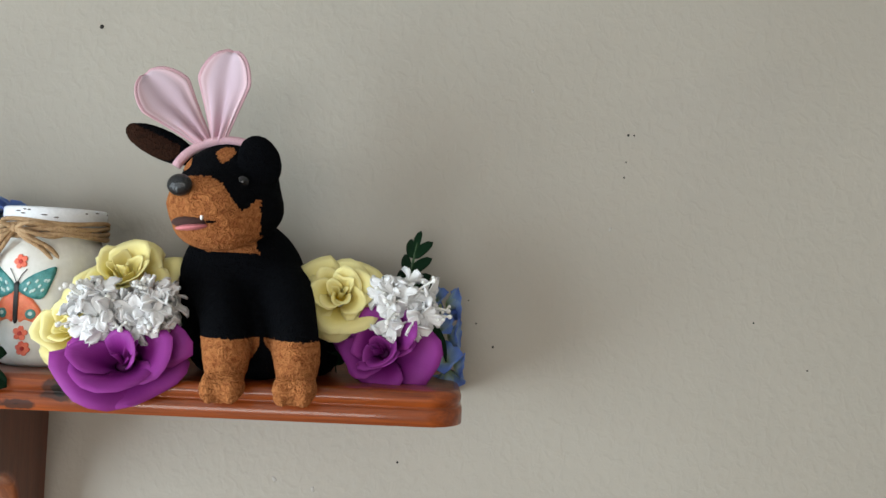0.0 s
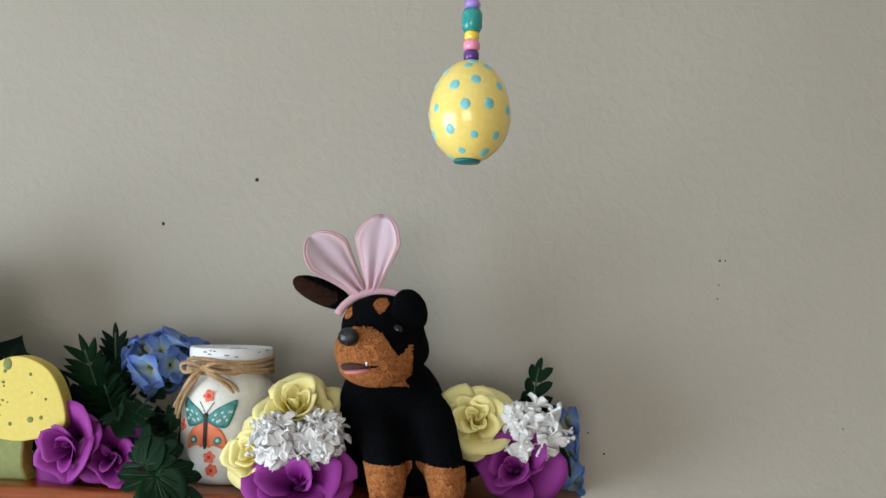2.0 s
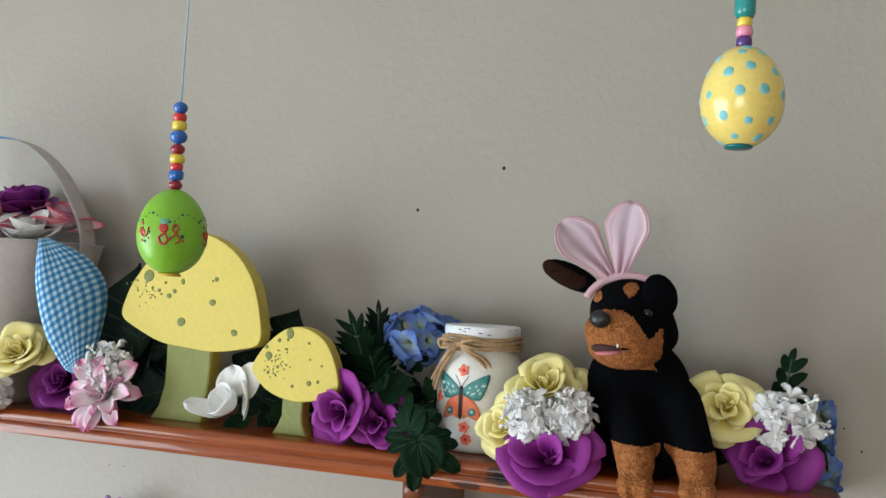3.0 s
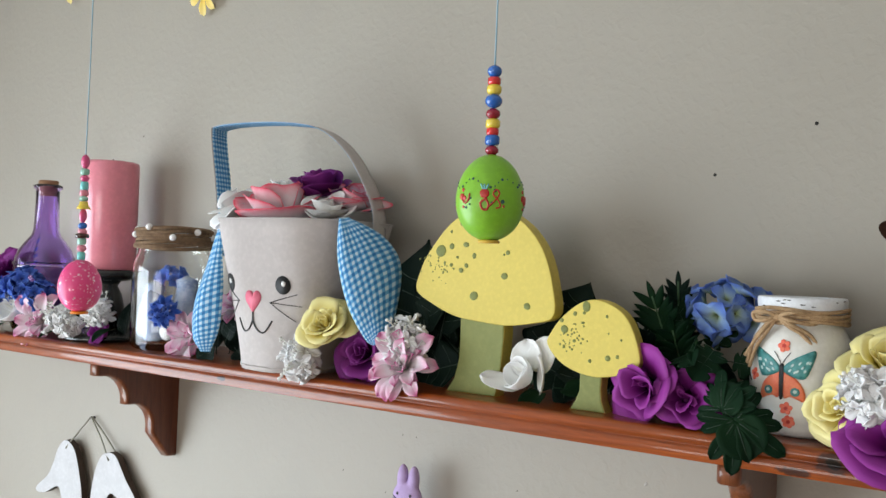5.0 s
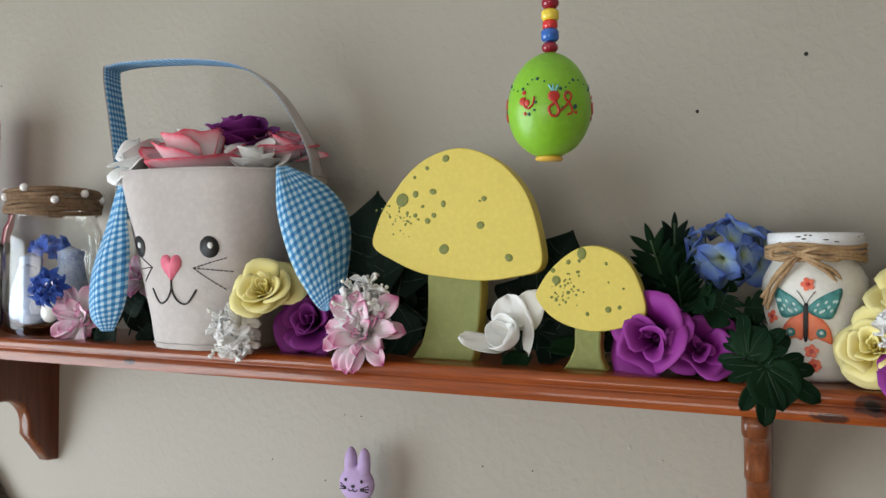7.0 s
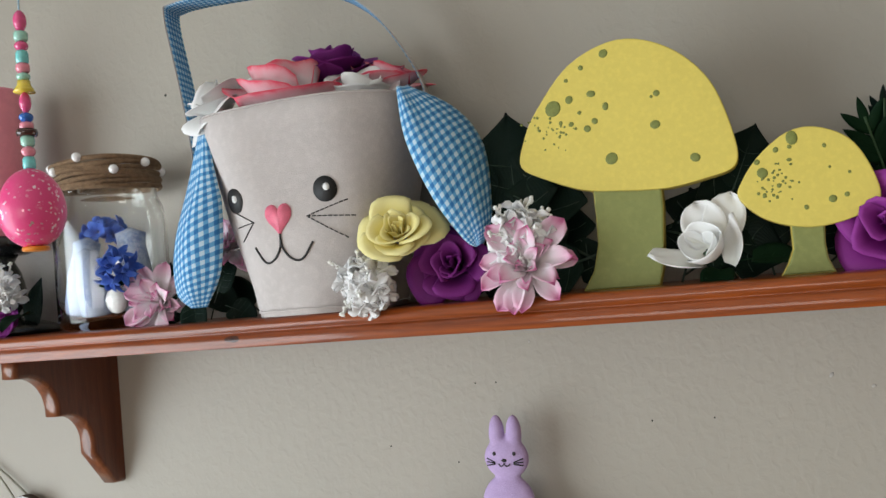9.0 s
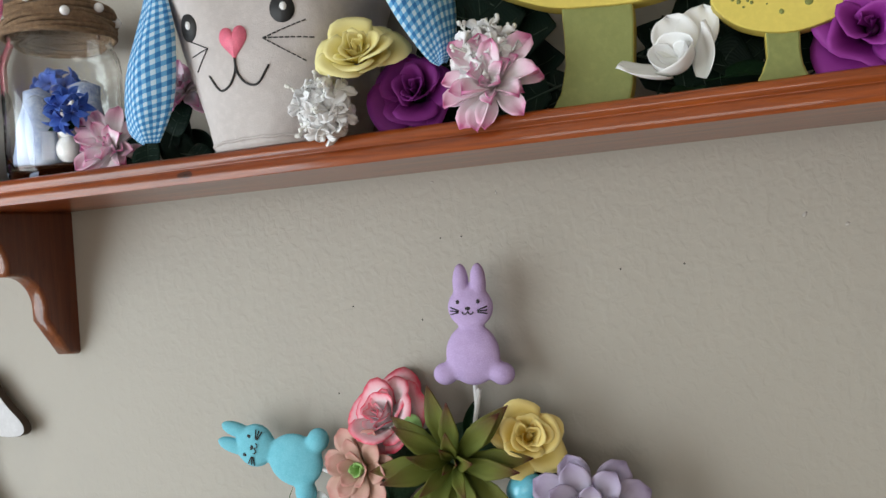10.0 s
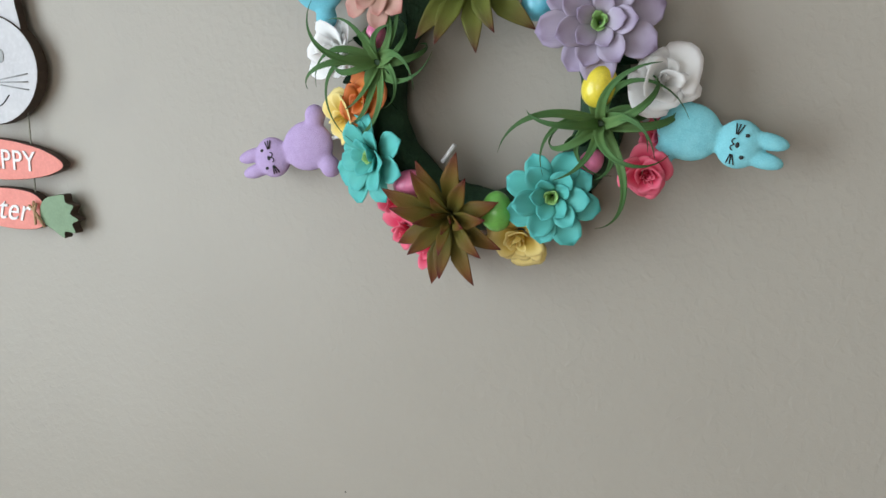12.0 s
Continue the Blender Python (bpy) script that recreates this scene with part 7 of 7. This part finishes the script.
greens = lambda cx, cz, s: [(cx + s * x, cz + z) for x, z in ((0.0, 0.008), (0.010, 0.018), (0.024, 0.022), (0.038, 0.024), (0.040, 0.015), (0.052, 0.012), (0.046, 0.002), (0.058, -0.004), (0.048, -0.010), (0.052, -0.020), (0.036, -0.020), (0.034, -0.028), (0.018, -0.020), (0.0, -0.010))]
for cx, cz, s, par in ((-1.298, 1.063, 1, planks[1]), (-1.444, 1.122, -1, planks[0])):
    part("carrot_leaf", board([(v.x, v.y) for v in smooth_line([(x, z, 0) for x, z in greens(cx, cz, s)], 3, True)], YF - 0.0015, YB - 0.0015, 0.0008), [M["sign_green"], M["sign_edge"]], par, "sage green leaf board", smooth=False)
for k, (a, b) in enumerate((((-0.004, 0.012), (0.008, -0.018)), ((-0.012, 0.006), (0.004, -0.012)), ((0.0, 0.010), (-0.006, -0.016)))):
    part("ribbon", tube(smooth_line([(-1.302 + a[0], YF - 0.003, 1.064 + a[1]), (-1.303, YF - 0.0055, 1.064), (-1.300 + b[0], YF - 0.003, 1.064 + b[1])], 5), 0.0016, 6), M["twine"], planks[1], "jute bow")


def lettering(words, x, z, size, shear, parent):
    c = bpy.data.curves.new("lettering", "FONT")
    c.body, c.size, c.align_x, c.align_y, c.extrude, c.shear = words, size, "CENTER", "CENTER", 0.0006, shear
    c.space_character = 1.05
    c.materials.append(M["white_paint"])
    tmp = bpy.data.objects.new("lettering", c)
    scene.collection.objects.link(tmp)
    me = bpy.data.meshes.new_from_object(tmp.evaluated_get(bpy.context.evaluated_depsgraph_get()))
    bpy.data.objects.remove(tmp)
    ob = new("lettering", me)
    ob.parent = parent
    ob.matrix_basis = pose(x, YF - 0.0009, z, 90, 0, 0)
    return ob


lettering("HAPPY", -1.352, 1.121, 0.034, 0.0, planks[0])
lettering("Easter", -1.372, 1.062, 0.040, 0.35, planks[1])
part("nail", tube([(-1.374, -0.008, 1.447), (-1.374, 0.004, 1.447)], 0.0022, 10), M["rust"], sign, "small steel nail")
for line in ([(-1.419, YF - 0.001, 1.394), (-1.398, -0.012, 1.422), (-1.374, -0.007, 1.449)], [(-1.306, YF - 0.001, 1.392), (-1.338, -0.012, 1.420), (-1.374, -0.007, 1.449)], [(-1.302, YB, 1.398), (-1.336, -0.006, 1.424), (-1.374, -0.005, 1.449)]):
    part("cord", tube(smooth_line(line, 5), 0.0012, 6), M["grey_string"], sign, "grey cotton hanging cord")
for x in (-1.312, -1.412):
    for za, zb in ((1.180, 1.130), (1.108, 1.072)):
        part("cord", tube([(x, (YF + YB) / 2, za), (x, (YF + YB) / 2, zb)], 0.0010, 6), M["grey_string"], sign)

# ---- Easter wreath ----
WX, WZ = -0.742, 1.220
wreath = thing("easter_wreath", "round wreath of succulents, roses, eggs and felt rabbits", "wreath", m=at(WX, 0, WZ))
bm = bmesh.new()
n1, n2, R, r = 60, 14, 0.104, 0.020
ring = [[bm.verts.new(((R + (r + 0.002 * math.sin(7 * i + 3 * j)) * math.cos(2 * math.pi * j / n2)) * math.cos(2 * math.pi * i / n1), -0.021 + r * math.sin(2 * math.pi * j / n2), (R + (r + 0.002 * math.sin(5 * i + 2 * j)) * math.cos(2 * math.pi * j / n2)) * math.sin(2 * math.pi * i / n1))) for j in range(n2)] for i in range(n1)]
for i in range(n1):
    for j in range(n2):
        bm.faces.new((ring[i][j], ring[(i + 1) % n1][j], ring[(i + 1) % n1][(j + 1) % n2], ring[i][(j + 1) % n2]))
bmesh.ops.recalc_face_normals(bm, faces=bm.faces)
part("ring", bm, M["moss"], wreath, "dark green foam ring")
wp = lambda x, y, z: (x - WX, y, z - WZ)


def rabbit_mesh():
    """A puffy stitched felt rabbit, upright, face towards -y, with its thread face."""
    def field(x, y, z):
        d = blob(x, y, z, (0, 0, 0), (0.0245, 0.0095, 0.0270))
        d = melt(d, blob(x, y, z, (0, 0, 0.0415), (0.0205, 0.0090, 0.0190)), 0.004)
        for s in (-1, 1):
            d = melt(d, blob(x, y, z, (s * 0.0080, 0, 0.0630), (0.0072, 0.0060, 0.0170)), 0.002)
            d = melt(d, blob(x, y, z, (s * 0.0260, 0, -0.0170), (0.0110, 0.0080, 0.0100)), 0.005)
        return d

    verts, faces = nets(field, (-0.044, -0.014, -0.034), (0.044, 0.014, 0.092), 0.0016)
    me = bpy.data.meshes.new("tmp")
    me.from_pydata(verts.tolist(), [], faces)
    bm = bmesh.new()
    bm.from_mesh(me)
    for s in (-1, 1):
        ball(0.0017, 0.0008, 0.0019, at(s * 0.0092, -0.0080, 0.0465), bm, 10, 1)
        old = set(bm.faces)
        for k in (-1, 0, 1):
            tube([(s * 0.0085, -0.0088, 0.0382 + 0.0008 * k), (s * 0.0168, -0.0058, 0.0388 + 0.0032 * k)], 0.0006, 5, bm)
        tube(smooth_line([(0, -0.0094, 0.0385), (s * 0.0018, -0.0094, 0.0358), (s * 0.0042, -0.0094, 0.0362), (s * 0.005, -0.0092, 0.038)], 4), 0.0005, 5, bm)
        for f in bm.faces:
            if f not in old:
                f.material_index = 1
    ball(0.0026, 0.0008, 0.0016, at(0, -0.0090, 0.0408), bm, 10, 1)
    return bm


for bx, bz_, hx, hz, felt, y, lab in ((-0.731, 1.404, -0.730, 1.446, "felt_lilac", -0.034, "lilac felt rabbit on a stick"), (-0.907, 1.314, -0.952, 1.3290, "felt_blue", -0.036, "turquoise felt rabbit on a stick"), (-0.922, 1.165, -0.969, 1.1490, "felt_lilac", -0.034, "lilac felt rabbit on a stick"), (-0.566, 1.198, -0.526, 1.190, "felt_aqua", -0.040, "light turquoise felt rabbit on a stick")):
    ang = rot(hx - bx, hz - bz_)
    k = 0.94 if felt == "felt_aqua" else 0.97
    rb = part("felt_rabbit", rabbit_mesh(), [M[felt], M["thread"]], wreath, lab, at(*wp(bx, y, bz_)) @ pose(0, 0, 0, 0, ang, 0) @ Matrix.Diagonal((k, k, k * (1.06 if hx < -0.9 else 1.0), 1)))
    part("stick", tube([(0, 0.002, -0.02), (0, 0.004, -0.075)], 0.0021, 8), M["stick"], rb, "white plastic stick")
part("stick", tube([wp(-0.765, -0.044, 1.176), wp(-0.778, -0.040, 1.160)], 0.0022, 8), M["stick"], wreath, "white plastic stick end")
part("stick", tube([wp(-0.726, -0.040, 1.375), wp(-0.735, -0.036, 1.335)], 0.0022, 8), M["stick"], wreath, "white plastic stick end")

Wd = lambda x, z, t=0.3, up=0.0: ((x - WX) * t * 6, -1, (z - WZ) * t * 6 + up)
rose(wreath, facing(wp(-0.812, -0.036, 1.350), (-0.35, -0.9, 0.7)), 0.038, "rose_blush", "white rose with red petal rims", "rose", seed=31, wide=0.9)
spiky(wreath, facing(wp(-0.830, -0.052, 1.312), (-0.15, -1, 0.1), 10), 0.040, ("succ_pink", "succ_pink", "succ_pink", "succ_lime"), "dusty pink succulent", "succulent", 0.56, ((7, 1.0, 62, 88), (6, 0.85, 44, 66), (5, 0.66, 26, 44), (5, 0.42, 8, 24)), SPOON, "pinksucc", 0.05)
spiky(wreath, facing(wp(-0.747, -0.056, 1.318), (0.05, -1, 0.1), 5), 0.069, "agave", "olive succulent with red leaf tips", "succulent", 0.30, ((8, 1.0, 66, 90), (7, 0.92, 48, 76), (5, 0.7, 26, 48), (3, 0.45, 8, 22)), POINT, "agave", 0.03, seed=3, cup=0.45)
spiky(wreath, facing(wp(-0.762, -0.056, 1.114), (-0.05, -1, -0.15), 25), 0.062, "agave_red", "bronze succulent with red leaf tips", "succulent", 0.32, ((8, 1.0, 68, 92), (7, 0.9, 48, 76), (4, 0.66, 26, 48), (3, 0.42, 8, 22)), POINT, "agave_red", 0.03, seed=4, cup=0.45)
rose(wreath, facing(wp(-0.686, -0.046, 1.336), (0.3, -1, 0.35)), 0.0285, "rose_gold", "warm yellow rose", "rose", seed=32, wide=0.68)
spiky(wreath, facing(wp(-0.640, -0.050, 1.281), (0.12, -1, 0.05), 12), 0.049, ("succ_lilac", "succ_lilac", "succ_lilac", "succ_lime"), "lilac grey succulent", "succulent", 0.58, ((8, 1.0, 64, 92), (7, 0.86, 46, 70), (5, 0.62, 28, 48), (5, 0.34, 8, 26)), SPOON, "lilacsucc", 0.045, seed=5)
rose(wreath, facing(wp(-0.590, -0.044, 1.236), (0.3, -1, 0.1)), 0.0275, "rose_white", "white rose", "rose", seed=41, wide=0.75, full=False)
rose(wreath, facing(wp(-0.596, -0.050, 1.164), (0.2, -1, -0.1)), 0.0195, "rose_hot", "hot pink rose", "rose", seed=33, wide=0.7)
rose(wreath, facing(wp(-0.588, -0.030, 1.196), (0.3, -1, 0.0)), 0.020, "rose_hot", "hot pink rose", "rose", seed=34, wide=0.7)
for x, z, s in ((-0.672, 1.140, 7), (-0.838, 1.162, 8)):
    spiky(wreath, facing(wp(x, -0.050, z), (0.15 if s == 7 else -0.45, -1, -0.05), 30), 0.044, ("succ_teal", "succ_teal", "succ_teal", "succ_lime"), "teal succulent", "succulent", 0.58, ((8, 1.0, 62, 92), (6, 0.86, 44, 70), (5, 0.62, 26, 48), (5, 0.36, 8, 26)), SPOON, "tealsucc", 0.05, seed=s)
rose(wreath, facing(wp(-0.702, -0.040, 1.101), (0.1, -1, -0.5)), 0.028, "rose_gold", "warm yellow rose", "rose", seed=35, wide=0.9)
for x, z, s in ((-0.822, 1.118, 36), (-0.812, 1.094, 37), (-0.790, 1.080, 38)):
    rose(wreath, facing(wp(x, -0.036, z), (-0.4, -1, -0.4)), 0.0185, "rose_hot", "hot pink rosebud", "rose", seed=s, wide=0.75, full=False)
rose(wreath, facing(wp(-0.856, -0.044, 1.212), (-0.2, -1, 0.1)), 0.022, "rose_orange", "orange rose", "rose", seed=39, wide=0.75, full=False)
rose(wreath, facing(wp(-0.877, -0.036, 1.196), (-0.5, -1, 0.0)), 0.022, "rose_gold", "warm yellow rose", "rose", seed=40, wide=0.8, full=False)
rose(wreath, facing(wp(-0.884, -0.036, 1.256), (-0.5, -1, 0.15)), 0.028, "rose_white", "white rose", "rose", seed=42, wide=0.75, full=False)
for x, z, s in ((-0.837, 1.246, 1), (-0.634, 1.202, 2)):
    ob = root("air_plant", wreath, facing(wp(x, -0.052, z), (0.1 * (s - 1.5), -1, 0.1)), "soft green air plant with curling leaves", "", "", 0.007)
    rnd = random.Random(s + 50)
    for i in range(20):
        L = rnd.uniform(0.042, 0.080 if s == 1 else 0.098)
        P = blade(L * 1.08, 0.0102, STRAP, rnd.uniform(20, 60), rnd.uniform(80, 170) if i % 3 else rnd.uniform(180, 300), 0.002, 0.5, 4, 20, 0.0, i, 0, rnd.uniform(1.0, 2.2))
        part("leaf", sheets("leaf", [swirl(P, rnd.choice((-1, 1)) * rnd.uniform(15, 95))], 0.0009), M["air"], ob, m=pose(0, 0, 0, rnd.uniform(-6, 6), rnd.uniform(-6, 6), 18 * i * 2.2 + rnd.uniform(-10, 10)))
for x, z, y, foil, rr, ang in ((-0.783, 1.347, -0.056, "foil_mint", 0.0092, 10), (-0.689, 1.296, -0.054, "foil_blue", 0.0135, 60), (-0.635, 1.232, -0.062, "foil_yellow", 0.0142, 20), (-0.641, 1.170, -0.050, "foil_pink", 0.0100, 40), (-0.719, 1.123, -0.058, "foil_green", 0.0145, 0), (-0.802, 1.140, -0.056, "foil_pink", 0.0135, 75), (-0.842, 1.270, -0.046, "foil_pink", 0.0098, 0)):
    part("foil_egg", egg(rr * 2.45, 20), M[foil], wreath, foil.split("_")[1] + " glitter foil egg", at(*wp(x, y, z)) @ pose(0, 0, 0, 0, ang, 0))
for i in range(26):
    a = 2 * math.pi * i / 26 + 0.1
    rr = 0.104 + 0.012 * math.sin(i * 2.3)
    leaf(facing((rr * math.cos(a), -0.036, rr * math.sin(a)), (0.5 * math.cos(a + 2 * math.sin(i * 7)), -1, 0.5 * math.sin(a)), math.degrees(a) + 70 * math.sin(i * 3.7)), 0.030, 0.014, LANCE, "small dark green leaf", a0=60, a1=100, parent=wreath, nv=12, veins=0)
